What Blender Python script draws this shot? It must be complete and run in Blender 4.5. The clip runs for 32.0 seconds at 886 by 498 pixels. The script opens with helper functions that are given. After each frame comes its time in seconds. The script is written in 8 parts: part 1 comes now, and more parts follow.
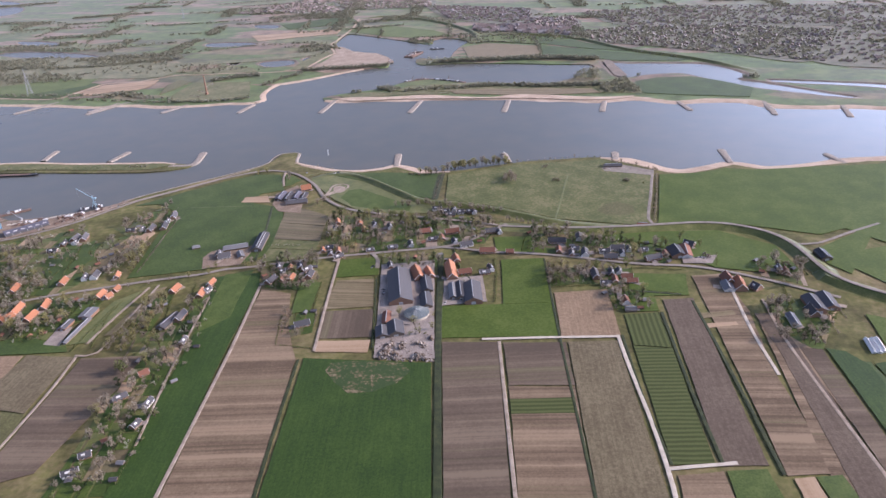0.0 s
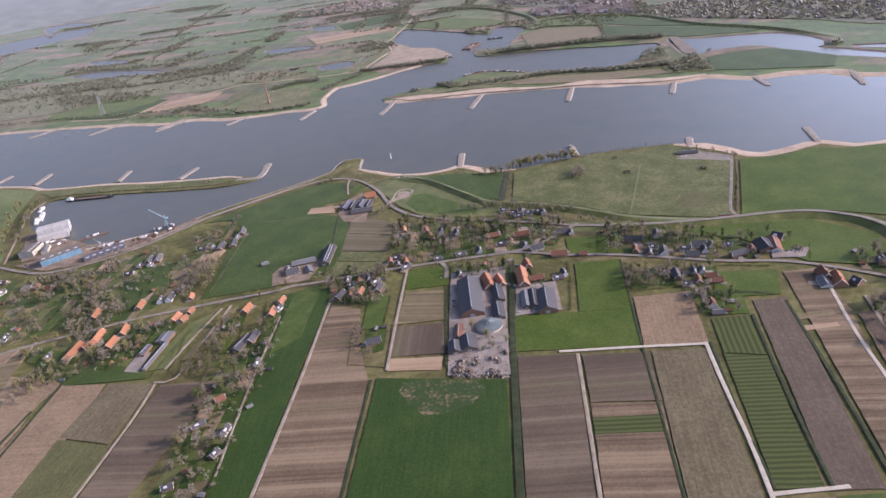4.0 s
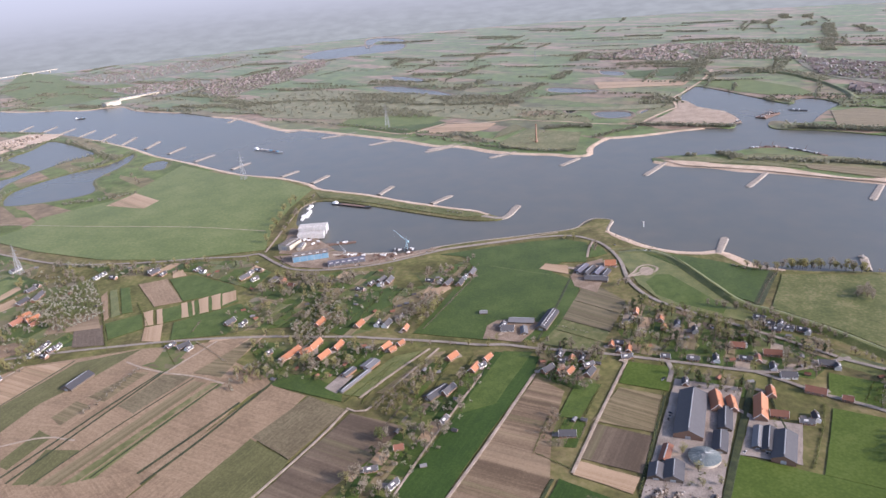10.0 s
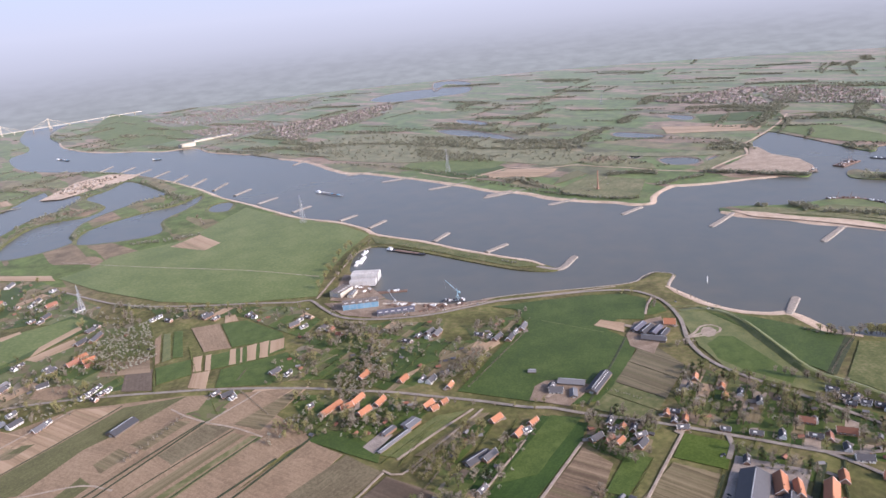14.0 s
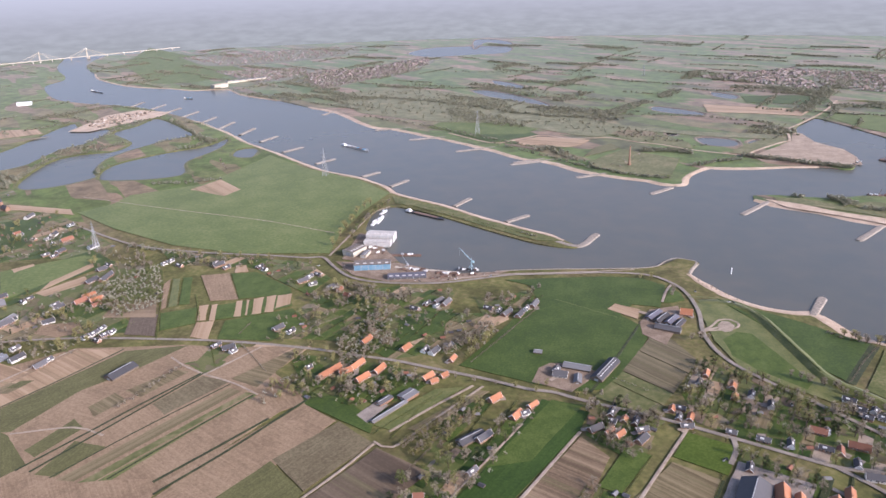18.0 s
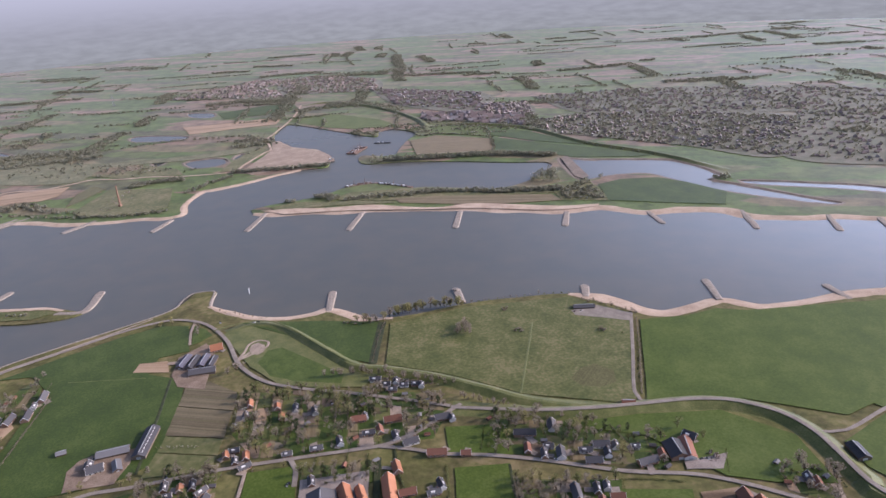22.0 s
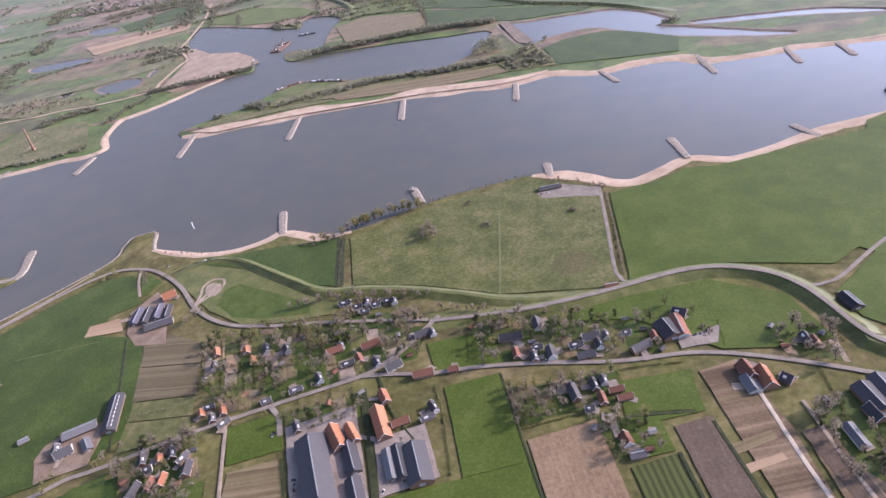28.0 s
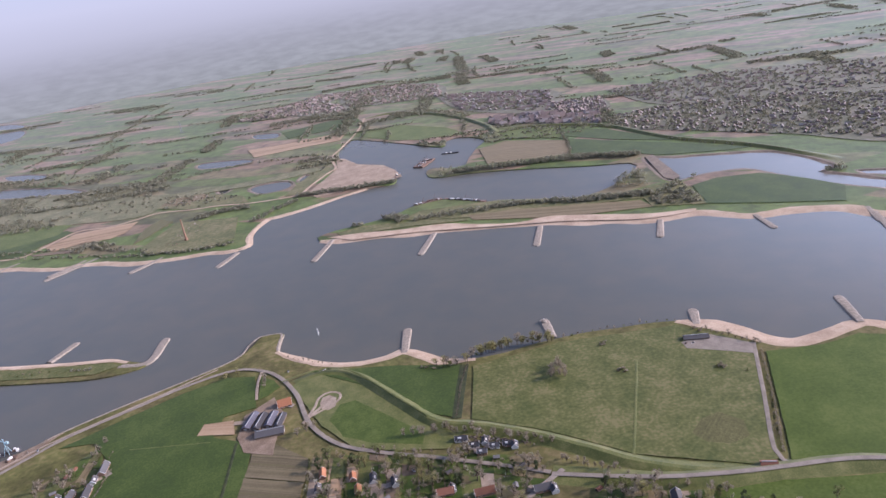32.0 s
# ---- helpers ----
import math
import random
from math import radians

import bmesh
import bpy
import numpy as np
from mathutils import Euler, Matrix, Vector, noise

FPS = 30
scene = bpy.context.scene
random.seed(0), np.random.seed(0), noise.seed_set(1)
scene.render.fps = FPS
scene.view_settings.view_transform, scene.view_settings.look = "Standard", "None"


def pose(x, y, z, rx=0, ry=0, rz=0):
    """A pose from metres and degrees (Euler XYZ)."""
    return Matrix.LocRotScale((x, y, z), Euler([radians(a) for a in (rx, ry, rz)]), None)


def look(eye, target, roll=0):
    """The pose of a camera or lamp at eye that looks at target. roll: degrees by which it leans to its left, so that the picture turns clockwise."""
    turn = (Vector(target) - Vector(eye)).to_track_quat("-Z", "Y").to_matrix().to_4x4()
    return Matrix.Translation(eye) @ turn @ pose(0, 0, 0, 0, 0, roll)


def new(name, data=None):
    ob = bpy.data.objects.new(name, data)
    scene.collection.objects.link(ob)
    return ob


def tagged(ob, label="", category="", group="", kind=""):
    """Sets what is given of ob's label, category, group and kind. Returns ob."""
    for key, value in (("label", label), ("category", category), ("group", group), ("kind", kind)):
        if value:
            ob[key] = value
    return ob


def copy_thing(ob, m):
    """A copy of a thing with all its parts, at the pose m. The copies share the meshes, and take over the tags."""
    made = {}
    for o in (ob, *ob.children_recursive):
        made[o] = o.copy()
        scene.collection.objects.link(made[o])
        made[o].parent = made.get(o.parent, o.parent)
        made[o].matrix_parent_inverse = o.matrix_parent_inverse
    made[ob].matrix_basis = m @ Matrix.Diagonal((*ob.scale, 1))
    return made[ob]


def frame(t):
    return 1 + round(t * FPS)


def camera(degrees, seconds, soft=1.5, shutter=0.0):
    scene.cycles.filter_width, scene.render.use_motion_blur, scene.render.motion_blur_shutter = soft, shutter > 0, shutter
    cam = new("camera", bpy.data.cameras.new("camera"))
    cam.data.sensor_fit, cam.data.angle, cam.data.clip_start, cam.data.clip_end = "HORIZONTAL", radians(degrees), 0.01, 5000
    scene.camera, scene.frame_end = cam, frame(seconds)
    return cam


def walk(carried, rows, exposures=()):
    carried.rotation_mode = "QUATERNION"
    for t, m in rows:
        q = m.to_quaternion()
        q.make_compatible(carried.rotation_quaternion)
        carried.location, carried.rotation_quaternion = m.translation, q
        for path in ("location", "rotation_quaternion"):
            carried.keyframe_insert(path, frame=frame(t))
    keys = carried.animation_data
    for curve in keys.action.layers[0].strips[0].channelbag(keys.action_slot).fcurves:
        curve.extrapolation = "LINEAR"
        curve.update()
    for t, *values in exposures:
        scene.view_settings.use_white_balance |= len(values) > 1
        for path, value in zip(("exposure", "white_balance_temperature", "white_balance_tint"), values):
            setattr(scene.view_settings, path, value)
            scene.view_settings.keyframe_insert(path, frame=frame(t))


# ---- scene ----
import itertools
from mathutils import geometry

# ------------------------------------------------------------------ camera
cam = camera(64.19, 32.0, soft=1.5)
PATH = [
    (0, look((574.77, -1052.47, 382.93), (548.208, -966.866, 338.581), -3.58)),
    (0.5, look((578.45, -1048.63, 384.68), (546.509, -964.219, 341.610), -3.50)),
    (1, look((579.24, -1043.35, 386.35), (550.829, -956.624, 345.464), -3.50)),
    (1.5, look((577.26, -1037.91, 387.44), (549.518, -950.146, 348.356), -3.93)),
    (2, look((573.97, -1032.26, 387.45), (551.131, -944.568, 345.159), -5.24)),
    (2.5, look((571.98, -1027.67, 387.34), (551.459, -940.142, 343.549), -5.76)),
    (3, look((570.47, -1024.74, 388.05), (550.387, -938.076, 342.390), -5.83)),
    (3.5, look((567.85, -1023.32, 390.53), (537.569, -939.983, 344.291), -9.09)),
    (5.5, look((558.44, -1005.55, 400.50), (517.799, -922.793, 361.782), -8.67)),
    (6, look((557.57, -998.92, 401.59), (512.538, -917.342, 365.300), -8.53)),
    (6.5, look((558.12, -992.35, 401.88), (505.835, -914.484, 367.179), -8.71)),
    (7, look((559.10, -984.62, 401.07), (497.819, -913.424, 366.791), -8.79)),
    (7.5, look((559.49, -976.21, 399.79), (493.344, -908.868, 366.783), -7.89)),
    (8, look((559.35, -969.59, 399.82), (493.689, -902.783, 364.815), -6.38)),
    (8.5, look((558.32, -965.38, 401.13), (494.141, -898.683, 363.287), -5.42)),
    (9, look((556.72, -962.48, 402.74), (491.820, -895.206, 367.224), -5.77)),
    (9.5, look((555.03, -958.47, 403.71), (488.293, -892.148, 369.840), -5.74)),
    (10, look((554.47, -953.35, 404.14), (489.076, -887.318, 367.224), -5.11)),
    (10.5, look((554.61, -947.74, 404.22), (490.438, -881.001, 366.443), -4.24)),
    (11, look((553.24, -942.03, 403.80), (486.606, -876.705, 367.851), -4.14)),
    (11.5, look((551.04, -936.83, 403.74), (481.586, -874.287, 368.181), -4.55)),
    (12, look((550.38, -932.66, 405.01), (479.072, -871.148, 371.369), -5.16)),
    (12.5, look((550.67, -928.34, 406.99), (480.722, -864.455, 374.957), -4.79)),
    (13, look((551.32, -924.60, 409.01), (480.430, -861.133, 378.234), -4.50)),
    (13.5, look((551.58, -921.35, 410.53), (477.810, -860.779, 380.716), -5.52)),
    (14, look((550.78, -916.77, 411.51), (477.834, -855.798, 380.500), -5.69)),
    (14.5, look((549.56, -910.85, 412.05), (479.748, -847.820, 378.095), -5.19)),
    (15, look((549.58, -904.93, 412.69), (480.721, -841.436, 377.665), -5.21)),
    (15.5, look((550.38, -899.21, 413.45), (483.274, -833.432, 379.241), -4.16)),
    (17.5, look((541.05, -887.17, 413.12), (471.123, -825.614, 376.771), -1.65)),
    (18, look((539.03, -884.38, 413.99), (464.925, -827.897, 377.681), -1.81)),
    (18.5, look((537.61, -881.54, 414.98), (460.757, -828.235, 379.585), -2.40)),
    (19, look((536.61, -878.03, 415.91), (457.384, -827.145, 382.234), -3.24)),
    (19.5, look((536.54, -872.99, 416.60), (456.722, -821.699, 385.004), -3.35)),
    (20, look((538.18, -865.79, 417.14), (458.075, -813.883, 387.326), -4.17)),
    (20.5, look((540.84, -857.09, 418.10), (461.638, -803.007, 389.772), -4.79)),
    (21, look((543.46, -848.64, 420.05), (474.444, -783.269, 389.030), -2.85)),
    (21.5, look((544.81, -843.25, 422.41), (517.603, -753.958, 386.529), -2.02)),
    (22, look((543.74, -839.80, 424.46), (522.385, -749.427, 387.367), -3.75)),
    (22.5, look((541.57, -837.00, 425.60), (518.579, -750.251, 381.482), -5.71)),
    (23, look((540.10, -834.18, 426.00), (514.843, -753.190, 373.065), -6.51)),
    (23.5, look((539.02, -829.90, 426.84), (508.954, -749.768, 375.124), -7.60)),
    (24, look((538.84, -824.30, 427.65), (504.093, -743.803, 379.549), -8.62)),
    (24.5, look((538.08, -819.13, 428.51), (509.754, -734.728, 382.964), -6.90)),
    (25, look((536.63, -814.59, 429.07), (511.421, -729.680, 382.639), -6.64)),
    (25.5, look((534.60, -810.08, 429.30), (510.754, -725.529, 381.531), -6.83)),
    (27.5, look((531.45, -782.01, 424.77), (508.042, -698.489, 375.009), -12.26)),
    (28, look((530.11, -775.27, 425.68), (514.145, -692.075, 372.533), -11.77)),
    (28.5, look((528.41, -768.05, 426.81), (513.792, -682.393, 377.326), -13.83)),
    (29, look((528.37, -762.54, 427.22), (515.255, -673.201, 384.253), -13.10)),
    (29.5, look((529.95, -759.72, 426.11), (514.576, -669.079, 386.771), -10.62)),
    (30, look((530.84, -757.73, 424.20), (511.179, -668.984, 382.509), -8.18)),
    (30.5, look((527.40, -754.62, 422.74), (497.751, -668.859, 380.716), -8.68)),
    (31, look((521.41, -749.11, 422.08), (485.773, -665.724, 379.920), -9.55)),
    (31.5, look((514.85, -742.41, 422.77), (483.345, -656.344, 382.771), -9.09)),
    (32, look((508.70, -735.48, 424.05), (477.561, -647.612, 387.867), -9.35)),
]
walk(cam, PATH, [(0, 0.31, 5850, 28), (3, 0.17, 5900, 29), (6, 0.25, 5950, 25), (7, 0.20, 5950, 24), (8, 0.36, 5950, 24), (9, 0.45, 5950, 24), (12, 0.45, 5950, 24), (15, 0.37, 5950, 25), (19, 0.43, 5950, 25), (21, 0.26, 5950, 26), (22, 0.10, 5950, 28), (24, 0.54, 6000, 30), (25, 0.46, 5950, 30), (28, 0.48, 5900, 32), (29, 0.38, 5900, 29), (30, 0.02, 5950, 30), (31, 0.14, 5950, 30), (32, 0.22, 5900, 29)])

# ------------------------------------------------------------------ daylight
SUN_AZ, SUN_EL = 22.0, 24.0          # degrees from +x towards +y, and above the horizon
world = bpy.data.worlds.new("sky")
scene.world = world
world.use_nodes = True
wn, wl = world.node_tree.nodes, world.node_tree.links
wn.clear()


def wnode(kind, **inputs):
    n = wn.new(kind)
    for key, value in inputs.items():
        n.inputs[key.replace("_", " ")].default_value = value
    return n


sky = wn.new("ShaderNodeTexSky")
sky.sky_type = "NISHITA"
sky.sun_disc = False
sky.sun_elevation = radians(SUN_EL)
sky.sun_rotation = radians(90 - SUN_AZ)
sky.air_density, sky.dust_density, sky.ozone_density = 1.0, 2.5, 1.0
wout = wn.new("ShaderNodeOutputWorld")
wbg = wnode("ShaderNodeBackground", Strength=0.14)
wl.new(sky.outputs[0], wbg.inputs[0])
# the far country past the edge of the land sheet, pale with distance up to the horizon
wco = wn.new("ShaderNodeTexCoord")
wsep = wn.new("ShaderNodeSeparateXYZ")
wl.new(wco.outputs["Generated"], wsep.inputs[0])
# distance haze is painted into these backdrop colours, paling up to the horizon
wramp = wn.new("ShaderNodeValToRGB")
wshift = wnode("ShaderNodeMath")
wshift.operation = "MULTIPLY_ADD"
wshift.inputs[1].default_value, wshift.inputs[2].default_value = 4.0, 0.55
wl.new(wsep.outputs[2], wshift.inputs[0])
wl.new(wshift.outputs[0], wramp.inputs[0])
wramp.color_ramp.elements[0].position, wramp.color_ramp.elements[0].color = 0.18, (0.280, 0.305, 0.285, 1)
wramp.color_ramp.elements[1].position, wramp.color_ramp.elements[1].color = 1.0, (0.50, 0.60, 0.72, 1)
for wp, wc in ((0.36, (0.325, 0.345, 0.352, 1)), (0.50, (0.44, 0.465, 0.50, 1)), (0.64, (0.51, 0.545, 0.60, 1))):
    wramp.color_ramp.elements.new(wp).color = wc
wmap = wn.new("ShaderNodeMapping")
wmap.inputs["Scale"].default_value = (46, 46, 210)
wl.new(wco.outputs["Generated"], wmap.inputs[0])
wnoise = wnode("ShaderNodeTexNoise", Scale=1.0, Detail=6.0)
wl.new(wmap.outputs[0], wnoise.inputs["Vector"])
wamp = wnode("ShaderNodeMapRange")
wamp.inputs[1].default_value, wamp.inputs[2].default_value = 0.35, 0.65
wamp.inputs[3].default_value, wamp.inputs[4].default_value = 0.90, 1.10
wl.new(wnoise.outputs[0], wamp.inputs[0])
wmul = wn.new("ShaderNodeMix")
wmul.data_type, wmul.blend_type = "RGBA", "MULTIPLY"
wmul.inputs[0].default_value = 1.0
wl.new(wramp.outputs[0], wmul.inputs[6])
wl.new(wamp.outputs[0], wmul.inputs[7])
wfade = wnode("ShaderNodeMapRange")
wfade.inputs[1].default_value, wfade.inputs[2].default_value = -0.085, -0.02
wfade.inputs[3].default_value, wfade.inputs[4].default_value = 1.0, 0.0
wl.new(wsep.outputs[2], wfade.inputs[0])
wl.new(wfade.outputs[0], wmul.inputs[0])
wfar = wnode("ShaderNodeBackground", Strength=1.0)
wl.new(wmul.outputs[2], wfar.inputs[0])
# sun-side haze glow added to the low sky; it also brightens the water
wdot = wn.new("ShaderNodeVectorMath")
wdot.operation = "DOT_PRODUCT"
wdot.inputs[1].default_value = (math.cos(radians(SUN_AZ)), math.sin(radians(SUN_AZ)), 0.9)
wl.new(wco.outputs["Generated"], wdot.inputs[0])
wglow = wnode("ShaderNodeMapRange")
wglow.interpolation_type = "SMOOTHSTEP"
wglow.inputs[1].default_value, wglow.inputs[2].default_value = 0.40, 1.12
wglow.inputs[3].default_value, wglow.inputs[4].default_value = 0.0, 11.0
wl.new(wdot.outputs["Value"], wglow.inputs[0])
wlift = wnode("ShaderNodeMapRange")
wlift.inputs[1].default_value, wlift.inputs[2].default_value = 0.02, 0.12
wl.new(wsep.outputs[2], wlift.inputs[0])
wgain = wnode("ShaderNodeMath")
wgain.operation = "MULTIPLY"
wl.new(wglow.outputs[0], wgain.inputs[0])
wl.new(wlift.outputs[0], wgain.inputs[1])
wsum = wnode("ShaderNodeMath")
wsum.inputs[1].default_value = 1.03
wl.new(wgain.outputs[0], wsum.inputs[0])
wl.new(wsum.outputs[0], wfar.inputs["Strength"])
wpick = wnode("ShaderNodeMapRange")
wpick.inputs[1].default_value, wpick.inputs[2].default_value = 0.04, 0.50
wl.new(wsep.outputs[2], wpick.inputs[0])
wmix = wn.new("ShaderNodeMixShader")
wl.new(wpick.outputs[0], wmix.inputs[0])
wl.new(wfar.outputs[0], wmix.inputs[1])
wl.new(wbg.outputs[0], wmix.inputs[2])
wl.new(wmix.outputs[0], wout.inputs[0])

sun_data = bpy.data.lights.new("sun", "SUN")
sun_data.energy, sun_data.angle, sun_data.color = 4.0, radians(0.6), (1.0, 0.85, 0.66)
sun = new("sun", sun_data)
sun_way = Vector((math.cos(radians(SUN_AZ)) * math.cos(radians(SUN_EL)), math.sin(radians(SUN_AZ)) * math.cos(radians(SUN_EL)), math.sin(radians(SUN_EL))))
sun.matrix_world = look(sun_way * 3000, (0, 0, 0))


# ------------------------------------------------------------------ materials
def material(name, colors, scale=0.1, rough=0.85, bump=0.0, sheen=0.0, rows=0.0, spec=0.3, fine=None, island=False, obrandom=0.0, metal=0.0, bands=0.0, through_light=0.0):
    """A mottled surface: noise at two scales between the colours, with furrows along x where rows is given (metres apart)."""
    m = bpy.data.materials.new(name)
    m.use_nodes = True
    n, l = m.node_tree.nodes, m.node_tree.links
    bsdf = n["Principled BSDF"]
    bsdf.inputs["Roughness"].default_value = rough
    bsdf.inputs["Metallic"].default_value = metal
    bsdf.inputs["Specular IOR Level"].default_value = spec
    bsdf.inputs["Sheen Weight"].default_value = sheen
    bsdf.inputs["Sheen Roughness"].default_value = 0.36
    bsdf.inputs["Sheen Tint"].default_value = (1.0, 0.95, 0.92, 1)
    co = n.new("ShaderNodeTexCoord")
    big = n.new("ShaderNodeTexNoise")
    big.inputs["Scale"].default_value = scale
    big.inputs["Detail"].default_value = 5
    big.inputs["Roughness"].default_value = 0.62
    l.new(co.outputs["Object"], big.inputs["Vector"])
    small = n.new("ShaderNodeTexNoise")
    small.inputs["Scale"].default_value = fine or scale * 14
    small.inputs["Detail"].default_value = 3
    l.new(co.outputs["Object"], small.inputs["Vector"])
    fac = n.new("ShaderNodeMix")
    fac.inputs[0].default_value = 0.42
    l.new(big.outputs[0], fac.inputs[2])
    l.new(small.outputs[0], fac.inputs[3])
    value = fac.outputs[0]

    def mixed(a, b, amount):
        k = n.new("ShaderNodeMix")
        k.inputs[0].default_value = amount
        l.new(a, k.inputs[2])
        l.new(b, k.inputs[3])
        return k.outputs[0]

    if rows:
        mp = n.new("ShaderNodeMapping")
        mp.inputs["Scale"].default_value = (0.03 / rows, 1.0 / rows, 1)
        l.new(co.outputs["Object"], mp.inputs[0])
        wave = n.new("ShaderNodeTexNoise")
        wave.inputs["Scale"].default_value = 1.0
        wave.inputs["Detail"].default_value = 4
        wave.inputs["Roughness"].default_value = 0.7
        l.new(mp.outputs[0], wave.inputs["Vector"])
        value = mixed(value, wave.outputs[0], 0.34)
        clod = n.new("ShaderNodeTexNoise")
        clod.inputs["Scale"].default_value = 0.75
        clod.inputs["Detail"].default_value = 2
        clod.inputs["Roughness"].default_value = 0.7
        l.new(co.outputs["Object"], clod.inputs["Vector"])
        value = mixed(value, clod.outputs[0], 0.28)
        if rows > 4:
            furrow = n.new("ShaderNodeTexWave")
            furrow.bands_direction = "Y"
            furrow.inputs["Scale"].default_value = 0.314 / rows
            furrow.inputs["Distortion"].default_value = 1.5
            furrow.inputs["Detail"].default_value = 2
            furrow.inputs["Detail Scale"].default_value = 0.4
            l.new(co.outputs["Object"], furrow.inputs["Vector"])
            value = mixed(value, furrow.outputs[1], 0.3)
    if bands:
        sep2 = n.new("ShaderNodeSeparateXYZ")
        l.new(co.outputs["Object"], sep2.inputs[0])
        nb = n.new("ShaderNodeTexNoise")
        nb.noise_dimensions = "1D"
        nb.inputs["Scale"].default_value = 0.8 / bands
        nb.inputs["Detail"].default_value = 4.5
        nb.inputs["Roughness"].default_value = 0.68
        wig = n.new("ShaderNodeMath")
        wig.operation = "MULTIPLY_ADD"
        wig.inputs[1].default_value = 2.5
        l.new(big.outputs[0], wig.inputs[0])
        l.new(sep2.outputs[1], wig.inputs[2])
        l.new(wig.outputs[0], nb.inputs["W"])
        one = n.new("ShaderNodeSeparateColor")
        l.new(nb.outputs["Color"], one.inputs[0])
        value = mixed(value, one.outputs[0], 0.62)
    if island:
        geo = n.new("ShaderNodeNewGeometry")
        value = mixed(value, geo.outputs["Random Per Island"], 0.7)
    if obrandom:
        info = n.new("ShaderNodeObjectInfo")
        value = mixed(value, info.outputs["Random"], obrandom)
    ramp = n.new("ShaderNodeValToRGB")
    lo, hi = ((0.425, 0.575) if bands else (0.42, 0.58) if rows else (0.39, 0.61)) if not (island or obrandom) else (0.15, 0.85)
    ramp.color_ramp.elements[0].position, ramp.color_ramp.elements[1].position = lo, hi
    ramp.color_ramp.elements[0].color, ramp.color_ramp.elements[1].color = (*colors[0], 1), (*colors[-1], 1)
    for i, c in enumerate(colors[1:-1]):
        e = ramp.color_ramp.elements.new(lo + (hi - lo) * (i + 1) / (len(colors) - 1))
        e.color = (*c, 1)
    l.new(value, ramp.inputs[0])
    l.new(ramp.outputs[0], bsdf.inputs["Base Color"])
    if bands:
        # some bands are sown and show a tint of green
        sown = n.new("ShaderNodeMapRange")
        sown.inputs[1].default_value, sown.inputs[2].default_value = 0.56, 0.66
        sown.inputs[4].default_value = 0.5
        l.new(one.outputs[1], sown.inputs[0])
        tint = n.new("ShaderNodeMix")
        tint.data_type = "RGBA"
        tint.inputs[7].default_value = (0.115, 0.115, 0.045, 1)
        l.new(sown.outputs[0], tint.inputs[0])
        l.new(ramp.outputs[0], tint.inputs[6])
        l.new(tint.outputs[2], bsdf.inputs["Base Color"])
    if through_light:
        thin = n.new("ShaderNodeBsdfTranslucent")
        l.new(ramp.outputs[0], thin.inputs[0])
        both = n.new("ShaderNodeMixShader")
        both.inputs[0].default_value = through_light
        l.new(bsdf.outputs[0], both.inputs[1])
        l.new(thin.outputs[0], both.inputs[2])
        l.new(both.outputs[0], n["Material Output"].inputs[0])
    if bump:
        b = n.new("ShaderNodeBump")
        b.inputs["Strength"].default_value = 0.6
        b.inputs["Distance"].default_value = bump
        l.new(value, b.inputs["Height"])
        l.new(b.outputs[0], bsdf.inputs["Normal"])
    return m


# sheen that pales surfaces at grazing angles, standing in for haze
SH = 0.10
M = {}
M["meadow"] = material("meadow", [(0.036, 0.061, 0.011), (0.051, 0.083, 0.014), (0.076, 0.108, 0.024)], 0.02, 0.6, 0.2, 0.06, spec=0.22, fine=0.5)
M["wheat"] = material("young_wheat", [(0.023, 0.049, 0.009), (0.034, 0.067, 0.011), (0.051, 0.089, 0.016)], 0.018, 0.65, 0.15, 0.05, rows=1.6, spec=0.2, fine=0.4)
M["lawn"] = material("lawn", [(0.048, 0.078, 0.013), (0.070, 0.104, 0.019), (0.098, 0.130, 0.032)], 0.05, 0.6, 0.1, 0.06, spec=0.2)
M["rough"] = material("rough_grass", [(0.066, 0.084, 0.020), (0.105, 0.116, 0.034), (0.175, 0.162, 0.068)], 0.028, 0.7, 0.4, 0.08, spec=0.2, fine=0.28)
M["verge"] = material("verge_grass", [(0.080, 0.098, 0.024), (0.120, 0.134, 0.036), (0.172, 0.170, 0.060)], 0.06, 0.55, 0.2, SH)
M["soil"] = material("ploughed_soil", [(0.100, 0.069, 0.041), (0.176, 0.125, 0.077), (0.270, 0.198, 0.125)], 0.03, 0.95, 0.15, SH, rows=2.4, bands=22)
M["darksoil"] = material("dark_soil", [(0.082, 0.060, 0.041), (0.126, 0.094, 0.064), (0.182, 0.139, 0.094)], 0.025, 0.95, 0.15, SH, rows=2.2, bands=30)
M["plainsoil"] = material("even_brown_soil", [(0.180, 0.123, 0.074), (0.248, 0.174, 0.106), (0.31, 0.224, 0.142)], 0.02, 0.95, 0.1, SH, rows=2.0)
M["plaindark"] = material("even_dark_soil", [(0.090, 0.066, 0.046), (0.120, 0.090, 0.064), (0.156, 0.120, 0.084)], 0.02, 0.95, 0.1, SH, rows=2.0)
M["palesoil"] = material("pale_dry_soil", [(0.235, 0.160, 0.093), (0.325, 0.225, 0.136), (0.40, 0.288, 0.184)], 0.03, 0.95, 0.1, SH, rows=2.8, bands=16)
M["stubble"] = material("stubble_field", [(0.112, 0.088, 0.045), (0.166, 0.133, 0.070), (0.232, 0.186, 0.106)], 0.05, 0.95, 0.2, SH, rows=3.0, bands=5)
